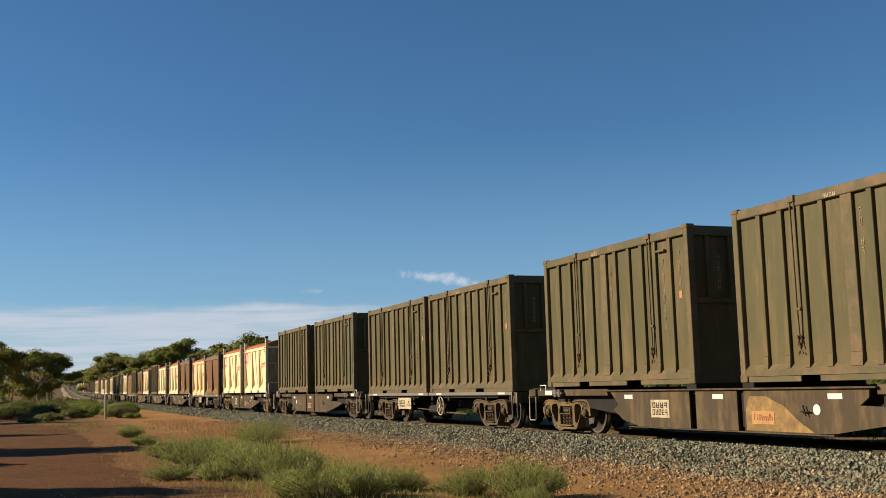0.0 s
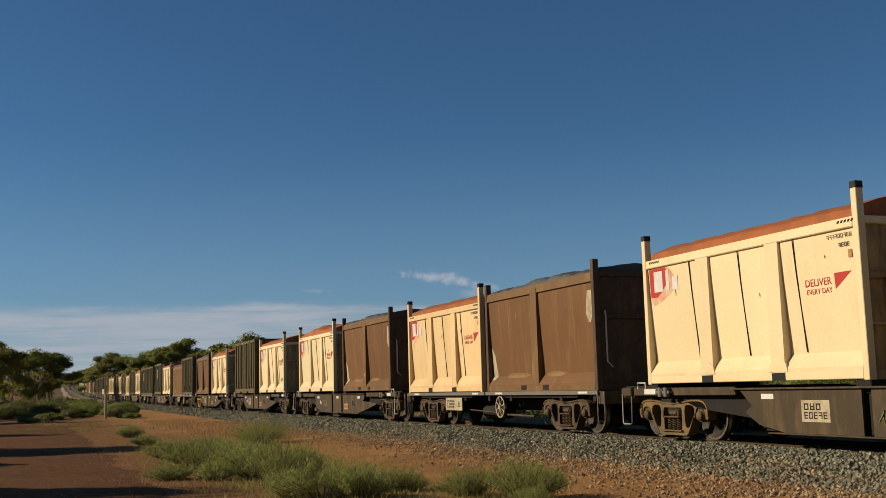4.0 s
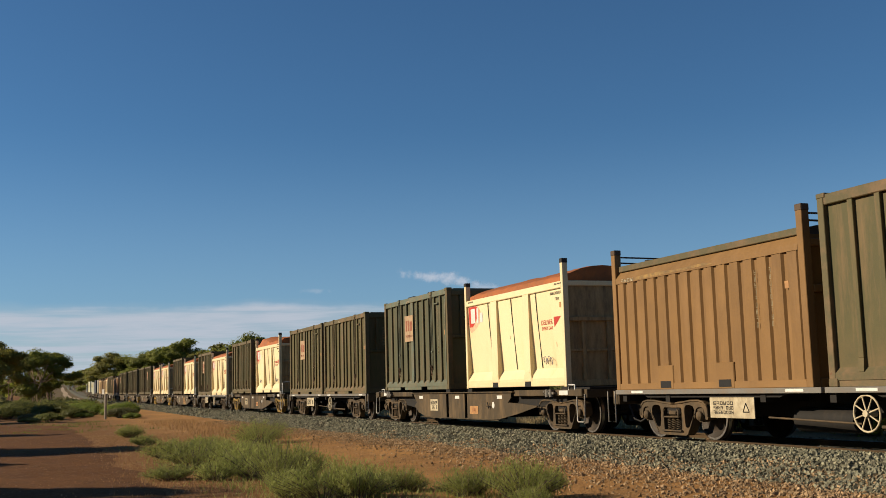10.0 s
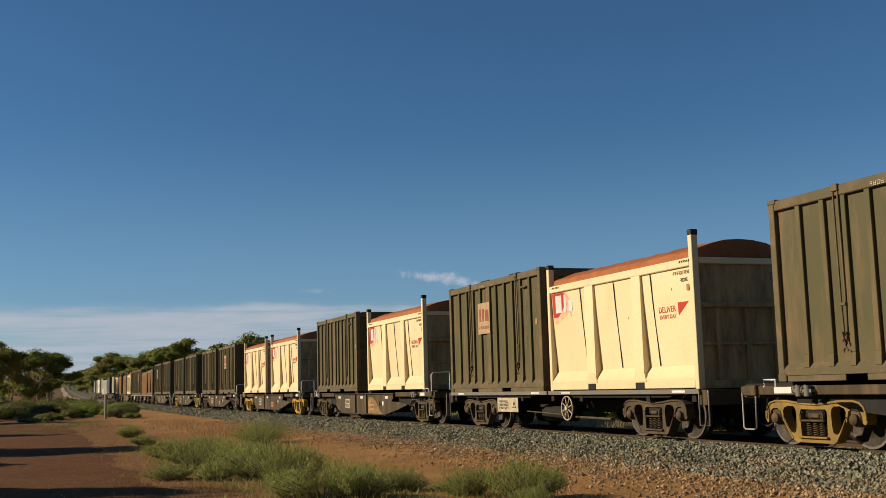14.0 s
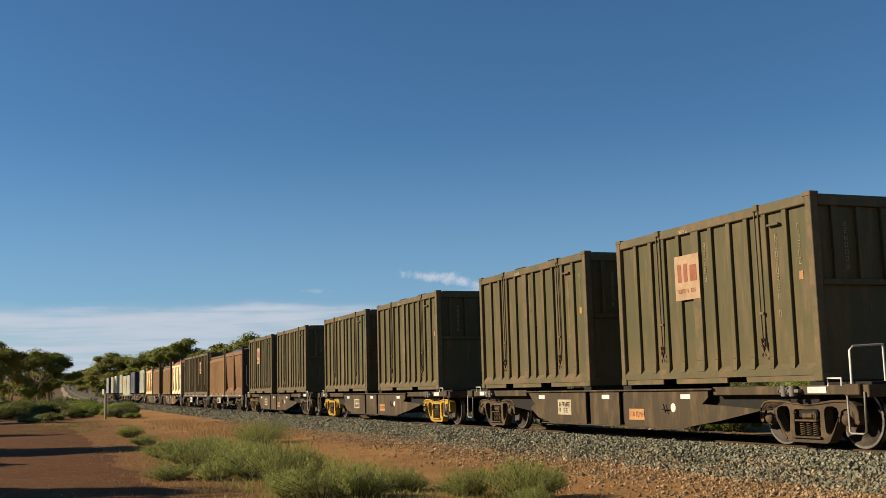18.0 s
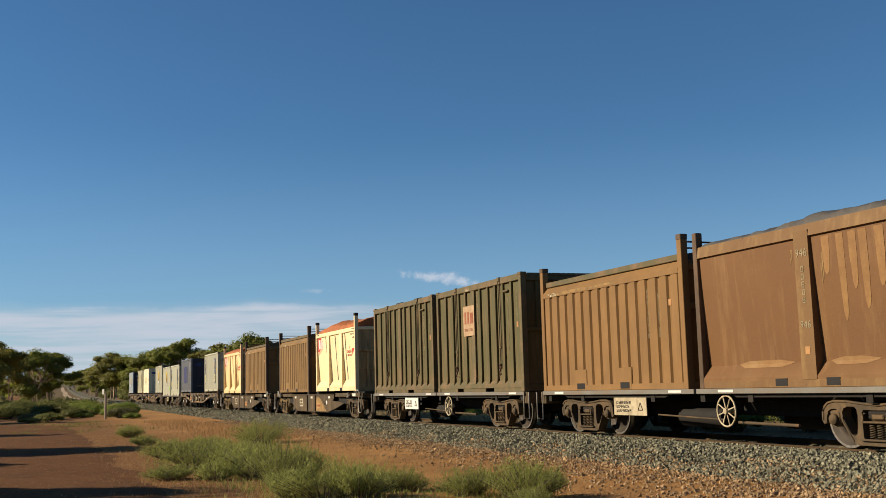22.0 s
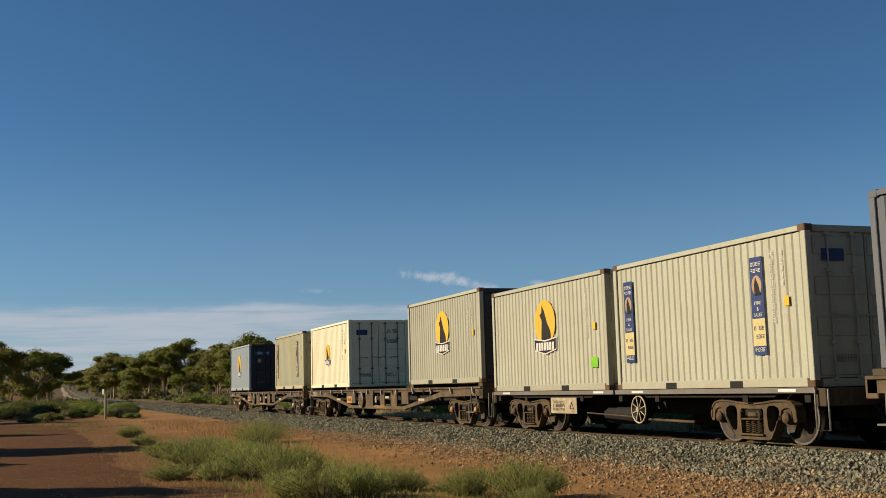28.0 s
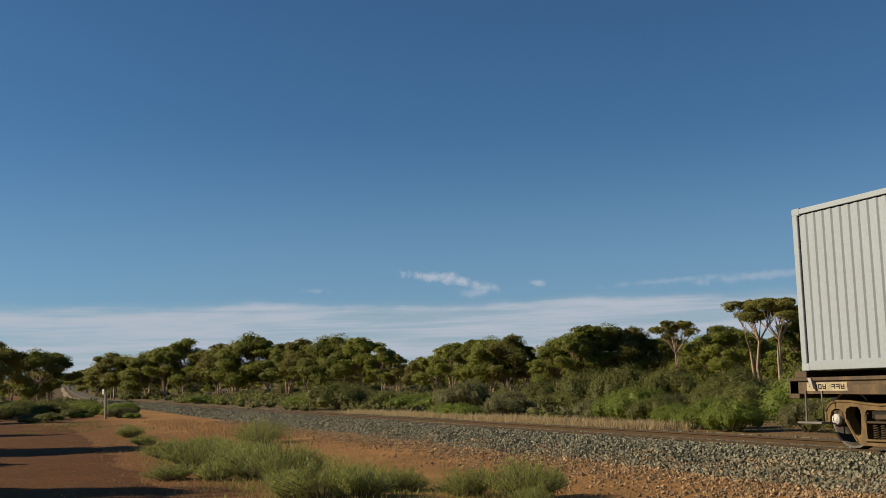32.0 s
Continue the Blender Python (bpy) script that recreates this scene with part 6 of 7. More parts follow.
        part("dark_shape", Geo().prism(pt([(-0.16, -0.5), (0.24, -0.5), (0.22, -0.22), (0.1, -0.02), (-0.02, 0.28), (-0.1, 0.42), (-0.12, 0.24), (-0.2, 0.2), (-0.12, 0.05), (-0.14, -0.2)]), "y", y - 0.008, y - 0.004), BLACK, bg)
        part("band", Geo().prism(pt([(-0.46, -0.36), (0, -0.42), (0.46, -0.36), (0.44, -0.66), (0, -0.76), (-0.44, -0.66)]), "y", y - 0.012, y - 0.008), WHITE, bg)
        part("band_blue", Geo().prism(pt([(-0.44, -0.39), (0, -0.45), (0.44, -0.39), (0.42, -0.64), (0, -0.73), (-0.42, -0.64)]), "y", y - 0.015, y - 0.012), NAVY_MARK if paint in ("cream", "blue") else BLACK, bg)
        for k in range(7):
            part("mark", Geo().prism(pt([(-0.37 + 0.108 * k, -0.66), (-0.29 + 0.108 * k, -0.66), (-0.29 + 0.108 * k, -0.47), (-0.37 + 0.108 * k, -0.47)]), "y", y - 0.018, y - 0.015), WHITE, bg)
    if decal == "strips":
        for cx in (-2.45, 1.75):
            st = part("strip", Geo().box(cx - 0.17, cx + 0.17, y - 0.004, y, 0.55, 2.2), NAVY_MARK if seed != 57 else STRIP_FADED, c, "blue strip sign with yellow foot and oval" if seed != 57 else "sun-faded grey strip sign with yellow foot")
            part("strip_foot", Geo().box(cx - 0.165, cx + 0.165, y - 0.008, y - 0.004, 0.70, 1.16), YELLOW_PALE if seed != 57 else PATCH, st)
            el = [(cx + 0.13 * math.cos(a), 1.72 + 0.17 * math.sin(a)) for a in (math.tau * k / 20 for k in range(20))]
            part("strip_oval", Geo().prism(el, "y", y - 0.008, y - 0.004), POSTER if seed % 2 else YELLOW_MARK, st)
            part("dark_shape", Geo().prism([(cx - 0.06, 1.55), (cx + 0.1, 1.55), (cx + 0.05, 1.72), (cx - 0.02, 1.86), (cx - 0.06, 1.74)], "y", y - 0.012, y - 0.008), BLACK, st)
            for t, z in (("HIRE", 1.42), ("&", 1.32), ("SALES", 1.22)):
                word(st, t, 0.085, WHITE, cx, y - 0.010, z)
            for z, nn, m in ((2.08, 4, WHITE), (1.97, 4, WHITE), (1.0, 4, NAVY_MARK), (0.86, 5, NAVY_MARK), (0.64, 6, WHITE)):
                marks(st, "mark", [nn], m, cx, y - 0.008, z, 0.07 * nn if nn < 5 else 0.28, 0.085, seed + int(z * 100))
    if decal == "patch":
        part("repaint", Geo().prism([(-1.3, 0.72), (0.5, 0.70), (0.72, 0.9), (0.72, 1.98), (-0.25, 2.03), (-1.35, 1.98)], "y", y - 0.004, y), BOX_NAVY_PATCH, c, "darker blue repainted square")
    for k, xx in enumerate((2.15, 2.42)):
        marks(c, "painted_number", [1] * (10 if k == 0 else 5), BLACK if paint in ("cream", "blue") else WHITE, xx, y - 0.001, 1.65 if k == 0 else 1.95, 0.07, 1.25 if k == 0 else 0.6, seed + k)
    part("data_plate", Geo().box(2.42, 2.55, y - 0.004, y, 1.32, 1.48), YELLOW_MARK, c, "small yellow data plate")
    ex = x + 0.024
    if decal == "badge" and paint in ("blue", "blueend"):
        for yy, t in ((-0.62, "HIRE"), (-0.16, "ME")):
            sgn = part("door_sign", Geo().box(ex, ex + 0.004, yy - 0.24, yy + 0.2, 1.95, 2.2), NAVY_MARK, c, "dark blue door sign")
            word(sgn, t, 0.2, WHITE, ex + 0.006, yy - 0.02, 2.07, True)
        part("door_badge", Geo().box(ex, ex + 0.004, -0.86, -0.4, 1.52, 1.78), NAVY_MARK, c, "small dark door badge")
        ov = Geo().prism([(-0.63 + 0.1 * math.cos(a), 1.65 + 0.11 * math.sin(a)) for a in (math.tau * k / 16 for k in range(16))], "x", ex + 0.004, ex + 0.008)
        part("door_badge_oval", ov, YELLOW_MARK, c)
    else:
        part("door_badge", Geo().box(ex, ex + 0.004, -0.9, -0.45, 2.0, 2.2), NAVY_MARK, c, "small dark door badge")
    for k, (yy, z) in enumerate(((0.55, 2.15), (0.55, 1.75), (-0.55, 0.45), (0.5, 0.45))):
        marks(c, "door_stencil", [6, 5] if k != 2 else [7], FAINT if paint != "cream" else BLACK, ex, yy, z, 0.42, 0.16, seed + 20 + k, front=True)
    if seed == 61:
        part("lime_sticker", Geo().box(2.3, 2.6, y - 0.005, y, 0.5, 0.72), LIME_MARK, c, "lime green sticker")
    return tagged(c, look_ + " twenty-foot steel shipping container" + {"badge": " with a yellow oval badge", "strips": " with two blue strip signs", "patch": " with a dark repainted square"}.get(decal, ""), "shipping container", "containers on the train")


SCRAWL_GREY = surf("grey_spray", (0.34, 0.33, 0.30), None, 4, 0.6)


# ---------------------------------------------------------------- the train, front to rear: kind, middle at 30 s, style, front and rear load
OL, OT, OG = ("o", (False, False, False, 3)), ("o", (True, False, False, 5)), ("o", (False, True, False, 7))
OH, OGH, OTG = ("o", (False, False, True, 9)), ("o", (False, True, True, 11)), ("o", (True, True, True, 13))
C1, C2, C3 = ("c", (False, None, None, 2)), ("c", (False, (-0.6, 0.12, 0.8), None, 4)), ("c", (True, None, None, 6))
R1, R2 = ("r", (False, 21)), ("r", (True, 23))
OLD_END = {"front": BOGIE_OLD, "rear": BOGIE_OLD}
TRAIN = [
    ("A", 373.18, dict(seed=1, rear=BOGIE_OLD, stain=1, speed="110km/h", look="an ochre stain"), OL, OL),
    ("F", 358.16, dict(seed=2), OL, OL),
    ("A", 343.19, dict(seed=3, sx=-0.08, faint=1, disc=-2.6, look="a red speed board"), OT, OL),
    ("A", 326.53, dict(seed=4, mast=1, scrawl=1, look="sprayed scrawls on its side", **OLD_END), C1, C1),
    ("F", 311.50, dict(seed=5), ("b", ("", 1, 31)), C3),
    ("A", 296.58, dict(seed=6, faint=1, disc=-2.6, look="plain dusty sides"), ("b", ("944", 1, 33)), C2),
    ("A", 279.80, dict(seed=7, disc=-2.6, look="plain dusty sides"), ("c", (False, None, ((2.1, LIME_MARK),), 12)), OL),
    ("A", 263.00, dict(seed=8, mast=1, rear=YELLOW, look="a hand brake stand on its end"), C2, ("b", ("947", 0, 35))),
    ("F", 247.68, dict(seed=9), OT, R1),
    ("A", 232.43, dict(seed=10, speed="110", look="a large speed patch"), ("c", (False, None, ((1.75, NAVY_MARK),), 8)), OTG),
    ("F", 217.10, dict(seed=11), OL, OG),
    ("A", 201.70, dict(seed=12, mast=1, look="a hand brake stand on its end", front=YELLOW_OLD, rear=YELLOW_OLD), ("c", (False, (-1.2, 0.24, 0.9), ((-2.2, SCRAWL_GREY), (1.9, SCRAWL_GREY)), 10)), OL),
    ("F", 186.44, dict(seed=13), C1, OGH),
    ("A", 171.12, dict(seed=14, mast=1, stain=1, look="ochre stain and brake stand"), C1, OL),
    ("A", 153.98, dict(seed=15, mast=1, front=YELLOW, rear=YELLOW, look="yellow bogies"), C1, C1),
    ("A", 137.26, dict(seed=16, mast=1, look="a hand brake stand on its end"), OG, OH),
    ("A", 120.40, dict(seed=17, front=YELLOW, rear=YELLOW, look="bright yellow bogies"), OH, OT),
    ("A", 103.55, dict(seed=18, rear=BOGIE_OLD, look="a pale number patch"), OL, OG),
    ("F", 88.29, dict(seed=19), ("b", ("946", 2, 37)), R1),
    ("F", 74.70, dict(seed=20, clean=1), OG, OH),
    ("A", 59.24, dict(seed=21, stain=1, rear=BOGIE_OLD, look="a broad ochre stain"), C2, R2),
    ("A", 42.50, dict(seed=22, rear=BOGIE_OLD, look="plain dusty sides"), R2, C3),
    ("S", 23.65, dict(seed=23, cap=WHITE), ("d", ("grey", "strips", 51)), ("d", ("navy", "patch", 52))),
    ("F", 6.50, dict(seed=24), ("d", ("grey", "strips", 53)), ("d", ("grey", "badge", 61))),
    ("S", -10.29, dict(seed=25, cap=PATCH_ORANGE), ("d", ("blueend", "badge", 55)), ("d", ("cream", "badge", 56))),
    ("S", -30.94, dict(seed=26, cap=WHITE, rear=BOGIE_OLD), ("d", ("yellow", "strips", 57)), ("d", ("blue", "badge", 58))),
]
MAKERS = {"o": olive_bin, "c": tall_bin, "b": tub_bin, "r": ribbed_bin, "d": dry_box}
REACH = {"A": (3.72, 3.72, 1.05), "F": (3.215, 3.215, 0.955), "S": (6.68, 6.45, 1.21)}
MOVING = []                          # (thing, middle of its wagon at 30 s, pose on the wagon)
made = {}
for kind, middle, style, front, rear in TRAIN:
    wagon = {"A": fishbelly_wagon, "F": short_wagon, "S": skeletal_wagon}[kind](style)
    MOVING.append((wagon, middle, Matrix()))
    ahead, behind, deck = REACH[kind]
    for reach, load in ((ahead, front), (-behind, rear)):
        if load in made:
            box = copy_thing(made[load], Matrix())
        else:
            box = made[load] = MAKERS[load[0]](load[1])
        MOVING.append((box, middle, pose(reach, 0, deck)))


def travelled(t):
    """Metres along the line, against 30 s."""
    return 13.2203 * (t - 30) + 0.008 * (t - 30) ** 2


# ---------------------------------------------------------------- plants
def leaves(rng, centres, size, flat=0.0, thin=0.45):
    """One small quad of leaf at each centre, turned at random."""
    n = len(centres)
    d = rng.normal(size=(n, 3))
    d[:, 2] *= 1 - flat
    d /= np.linalg.norm(d, axis=1, keepdims=True)
    e = np.cross(d, rng.normal(size=(n, 3)))
    e /= np.linalg.norm(e, axis=1, keepdims=True)
    s = (size * rng.uniform(0.6, 1.4, n))[:, None]
    a, b = d * s, e * s * thin
    v = np.stack([centres - a, centres + b, centres + a, centres - b], 1).reshape(-1, 3)
    return v, np.arange(4 * n).reshape(n, 4)


def blob(rng, n, c, r):
    """Points through a lumpy ball, most of them near its skin."""
    d = rng.normal(size=(n, 3))
    d /= np.linalg.norm(d, axis=1, keepdims=True)
    return np.array(c) + d * np.array(r) * (rng.random(n) ** 0.45)[:, None]


BALL_SEG, BALL_RING = 7, 3
BALL = np.array([(0, 0, 1)] + [(math.sin(math.pi * i / (BALL_RING + 1)) * math.cos(math.tau * j / BALL_SEG), math.sin(math.pi * i / (BALL_RING + 1)) * math.sin(math.tau * j / BALL_SEG),
                               math.cos(math.pi * i / (BALL_RING + 1))) for i in range(1, BALL_RING + 1) for j in range(BALL_SEG)] + [(0, 0, -1)])
BALL_FACES = [(0, 1 + j, 1 + (j + 1) % BALL_SEG) for j in range(BALL_SEG)]
for i in range(BALL_RING - 1):
    for j in range(BALL_SEG):
        p, q = 1 + i * BALL_SEG + j, 1 + i * BALL_SEG + (j + 1) % BALL_SEG
        BALL_FACES += [(p, p + BALL_SEG, q + BALL_SEG), (p, q + BALL_SEG, q)]
BALL_FACES += [(1 + (BALL_RING - 1) * BALL_SEG + (j + 1) % BALL_SEG, 1 + (BALL_RING - 1) * BALL_SEG + j, len(BALL) - 1) for j in range(BALL_SEG)]
BALL_FACES = np.array(BALL_FACES)


def domes(rng, spots, heart, leaf, per, thin=0.5, core=0.5, shell=(0.72, 1.12), under=0.25, soft=0.5):
    """Leafy domes: leaves lie over the shell of each dome and face away from it and from the plant's heart; a small ragged core closes it."""
    vs, fs, count = [], [], 0
    for c, r in spots:
        c, r = np.array(c), np.array(r)
        k = core * rng.uniform(0.7, 1.1, (len(BALL), 1))
        vs.append(c + BALL * r * k)
        fs.append(BALL_FACES + count)
        count += len(BALL)
    n = per * len(spots)
    cs = np.repeat(np.array([list(c) for c, r in spots]), per, 0)
    rs = np.repeat(np.array([list(r) for c, r in spots]), per, 0)
    d = rng.normal(size=(n, 3))
    d /= np.linalg.norm(d, axis=1, keepdims=True)
    flip = (d[:, 2] < 0) & (rng.random(n) > under)
    d[flip, 2] *= -1
    # small billows over each dome
    ph = np.repeat(rng.uniform(0, 6, (len(spots), 3)), per, 0)
    wave = 1 + 0.13 * np.sin(5 * d[:, 0] + ph[:, 0]) * np.sin(5 * d[:, 1] + ph[:, 1]) + 0.08 * np.sin(9 * d[:, 2] + 7 * d[:, 0] + ph[:, 2])
    p = cs + d * rs * (rng.uniform(*shell, n) * wave)[:, None]
    out = p - np.array(heart)
    out /= np.linalg.norm(out, axis=1, keepdims=True)
    nrm = 0.6 * d + 0.6 * out + rng.normal(0, soft, (n, 3))
    nrm /= np.linalg.norm(nrm, axis=1, keepdims=True)
    e = np.cross(nrm, rng.normal(size=(n, 3)))
    e /= np.linalg.norm(e, axis=1, keepdims=True)
    g = np.cross(nrm, e)
    s = (leaf * rng.uniform(0.55, 1.45, n))[:, None]
    quad = np.stack([p - e * s, p + g * s * thin, p + e * s, p - g * s * thin], 1).reshape(-1, 3)
    i = count + 4 * np.arange(n)[:, None]
    tri = np.concatenate([i + [0, 1, 2], i + [0, 2, 3]])
    return np.concatenate(vs + [quad]), np.concatenate(fs + [tri])


def gum_tree(seed, mat, height=10.0, spread=4.0, stems=3, open_=False, thin=False):
    """Salmon gum: leaning pale stems that fork and fork again, each limb holding up a dome of leaves."""
    rng = np.random.default_rng(seed)
    r = random.Random(seed)
    t = new("gum_tree")
    wood = Geo()
    forks = []
    for k in range(stems):
        a = math.tau * k / stems + r.uniform(-0.5, 0.5)
        lean = r.uniform(0.10, 0.30) * spread
        fork = height * (r.uniform(0.40, 0.52) if open_ else r.uniform(0.28, 0.42))
        base = Vector((0.35 * math.cos(a), 0.35 * math.sin(a), -0.4))
        knee = Vector((lean * 0.35 * math.cos(a) + r.uniform(-0.3, 0.3), lean * 0.35 * math.sin(a), fork * 0.5))
        top = Vector((lean * math.cos(a), lean * math.sin(a), fork))
        wood.rod([base, knee, top], [0.19, 0.15, 0.11] if open_ else [0.13, 0.105, 0.08], 6)
        forks.append(top)
    spots = []
    boughs = 9 if open_ else (11 if thin else 18)
    for k in range(boughs):
        a = k * 2.4 + r.uniform(-0.6, 0.6)
        q = (k + 0.5) / boughs
        d = spread * (0.86 if open_ else 0.82) * math.sqrt(q)
        top = (0.90 - 0.24 * q * r.random()) if open_ else (0.90 - 0.52 * q ** 1.4)
        R = spread * (r.uniform(0.24, 0.34) if open_ else r.uniform(0.24, 0.44))
        c = Vector((d * math.cos(a), d * math.sin(a), height * top - (r.uniform(0, 0.5) if open_ else r.uniform(-0.2, 1.3)) - R * 0.35))
        stem = min(forks, key=lambda f: (f - c).length)
        bow = (stem + c) / 2 + Vector((r.uniform(-0.3, 0.3), r.uniform(-0.3, 0.3), -0.06 * (c - stem).length))
        wood.rod([stem, bow, c], [0.075, 0.05, 0.025], 5)
        for u in range(2 if not thin else 0):
            w = r.uniform(0, math.tau)
            tip = c + Vector((0.7 * R * math.cos(w), 0.7 * R * math.sin(w), 0.25 * R))
            wood.rod([bow, (bow + tip) / 2 - Vector((0, 0, 0.15)), tip], [0.035, 0.025, 0.010], 4)
        spots.append((c, (R, R, R * (0.5 if open_ else r.uniform(0.5, 0.7)))))
        for u in range(2 if open_ or thin else 1):
            w, rad = r.uniform(0, math.tau), R * r.uniform(0.45, 0.7)
            spots.append((c + Vector((0.75 * R * math.cos(w), 0.75 * R * math.sin(w), r.uniform(-0.35, 0.25) * R)), (rad, rad, rad * 0.75)))
    part("trunk", wood, BARK, t, "pale salmon-coloured stems and limbs")
    v, f = domes(rng, spots, (0, 0, height * 0.45), 0.20 if thin else (0.10 if open_ else 0.12), 110 if thin else 430, 0.5, 0.66 if not open_ else 0.4, (0.70, 1.0), 0.4, 0.5)
    part("crown", cloud_mesh("crown", v, f, mat), None, t, "olive-green umbrella of leaf clumps")
    return tagged(t, "umbrella-crowned gum tree with pale branching stems", "tree", "trees of the woodland")


def shrub(seed, mat, name="shrub", lumps=9, leaf=0.055, per=140, label="rounded grey-green desert shrub mound"):
    """A mound of leafy domes, one metre high and about two wide, on a bundle of stems."""
    rng = np.random.default_rng(seed)
    r = random.Random(seed)
    t = new(name)
    wood, pts = Geo(), []
    for k in range(lumps):
        a, d = 2.4 * k + r.uniform(-0.4, 0.4), 0.70 * math.sqrt((k + 0.4) / lumps)
        c = Vector((d * math.cos(a), d * math.sin(a), 0.60 - 0.62 * d * d + r.uniform(-0.10, 0.10)))
        rad = r.uniform(0.24, 0.36)
        pts.append((c, (rad, rad, rad * 1.1)))
        wood.rod([(0.1 * math.cos(a), 0.1 * math.sin(a), -0.1), c * 0.5 + Vector((0, 0, 0.05)), c], [0.03, 0.02, 0.008], 4)
    part("stem", wood, TWIG, t)
    v, f = domes(rng, pts, (0, 0, 0.1), leaf, per, 0.34, 0.64, (0.68, 1.05), 0.5, 0.6)
    part("foliage", cloud_mesh("foliage", v, f, mat), None, t)
    return tagged(t, label, "shrub", "shrubs of the scrubland")


def blades(rng, roots, length, lean, width):
    """Thin upright blades from their roots."""
    n = len(roots)
    a = rng.uniform(0, math.tau, n)
    k = lean * rng.random(n) ** 0.7
    d = np.stack([np.cos(a) * k, np.sin(a) * k, np.ones(n)], 1)
    d /= np.linalg.norm(d, axis=1, keepdims=True)
    ln = (length * rng.uniform(0.5, 1.2, n))[:, None]
    side = np.stack([-np.sin(a), np.cos(a), np.zeros(n)], 1) * width
    tip = roots + d * ln
    mid = roots + d * ln * 0.55 + np.array([0, 0, 0.04]) * ln
    v = np.stack([roots - side, roots + side, mid + side * 0.8, tip, mid - side * 0.8], 1).reshape(-1, 3)
    f = np.array([(0, 1, 2, 4), (4, 2, 3, 3)])
    i = 5 * np.arange(n)[:, None]
    tri = np.concatenate([i + [0, 1, 2], i + [0, 2, 4], i + [4, 2, 3]])
    return v, tri


def feather_bush(seed, high, wide, mat=FEATHER, n=4800):
    """Feathery roadside bush: thin bare stems below, fans of twigs set with fine leaves above."""
    rng = np.random.default_rng(seed)
    r = random.Random(seed)
    t = new("feathery_bush")
    wood, roots = Geo(), []
    twigs = 70
    for k in range(twigs):
        a, out = r.uniform(0, math.tau), wide * math.sqrt(r.random())
        up = high * r.uniform(0.5, 1.0) * (1 - 0.42 * (out / wide) ** 2)
        base = Vector((0.18 * out * math.cos(a), 0.18 * out * math.sin(a), -0.05))
        end = Vector((out * math.cos(a), out * math.sin(a), up))
        mid = base * 0.45 + end * 0.55 + Vector((0, 0, 0.12 * up))
        wood.rod([base, mid, end], [0.008, 0.006, 0.003], 4)
        m = n // twigs
        w = rng.uniform(0.25, 1.0, m)[:, None] ** 0.7
        p = np.array(base) * (1 - w) + np.array(end) * w + np.array([0, 0, 0.12 * up]) * (1 - (2 * w - 1) ** 2)
        roots.append(p + rng.normal(0, 0.045, (m, 3)))
    part("twig_frame", wood, TWIG, t)
    v, f = blades(rng, np.concatenate(roots), 0.062, 2.2, 0.0055)
    part("foliage", cloud_mesh("foliage", v, f, mat), None, t)
    return tagged(t, "feathery grey-green bush on the orange bank", "bush", "bushes along the bank")


def put(ob, x, y, turn=0.0, sx=1.0, sz=1.0, sink=0.0):
    ob.matrix_basis = Matrix.LocRotScale((x, y, ground_z(x, y) - sink), Euler((0, 0, turn)), Vector((sx, sx, sz)))
    return ob


def copied(ob, x, y, turn, sx, sz, sink=0.0):
    o = copy_thing(ob, Matrix())
    return put(o, x, y, turn, sx, sz, sink)


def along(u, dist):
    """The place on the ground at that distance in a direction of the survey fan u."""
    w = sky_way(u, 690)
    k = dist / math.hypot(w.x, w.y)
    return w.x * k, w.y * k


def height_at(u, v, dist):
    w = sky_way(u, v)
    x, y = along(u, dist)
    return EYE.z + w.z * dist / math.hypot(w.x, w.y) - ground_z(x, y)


rt = random.Random(17)
# big woodland trees: direction, distance, level of the top, shape
SHAPES = {}


def tree_shape(k):
    if k not in SHAPES:
        SHAPES[k] = gum_tree(100 + k, GUM if k % 3 else GUM_BROWN, 10.0, 3.1 if k == 6 else (4.2, 3.6, 4.6, 3.2, 4.0, 5.0)[k % 6], 2 if k == 6 else 3 + k % 2, k == 6, k > 6)
        return SHAPES[k], True
    return SHAPES[k], False


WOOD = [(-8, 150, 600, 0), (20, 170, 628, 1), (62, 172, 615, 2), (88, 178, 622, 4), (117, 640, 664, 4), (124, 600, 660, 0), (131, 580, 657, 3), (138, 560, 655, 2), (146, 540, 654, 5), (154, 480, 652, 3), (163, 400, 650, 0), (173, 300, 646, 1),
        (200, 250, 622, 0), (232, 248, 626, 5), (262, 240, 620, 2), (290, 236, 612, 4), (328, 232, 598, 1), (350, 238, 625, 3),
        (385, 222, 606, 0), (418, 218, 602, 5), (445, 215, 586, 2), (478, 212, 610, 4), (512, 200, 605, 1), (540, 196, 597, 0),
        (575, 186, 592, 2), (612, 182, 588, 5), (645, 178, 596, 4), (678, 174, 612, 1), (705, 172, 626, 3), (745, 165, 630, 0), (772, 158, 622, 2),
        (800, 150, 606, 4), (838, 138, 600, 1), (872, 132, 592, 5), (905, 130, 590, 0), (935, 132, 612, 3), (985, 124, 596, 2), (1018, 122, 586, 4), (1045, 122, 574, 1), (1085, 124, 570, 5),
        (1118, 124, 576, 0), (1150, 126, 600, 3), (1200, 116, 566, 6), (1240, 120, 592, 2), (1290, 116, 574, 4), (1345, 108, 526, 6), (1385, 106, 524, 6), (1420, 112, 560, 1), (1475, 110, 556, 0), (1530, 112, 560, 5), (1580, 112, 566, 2)]
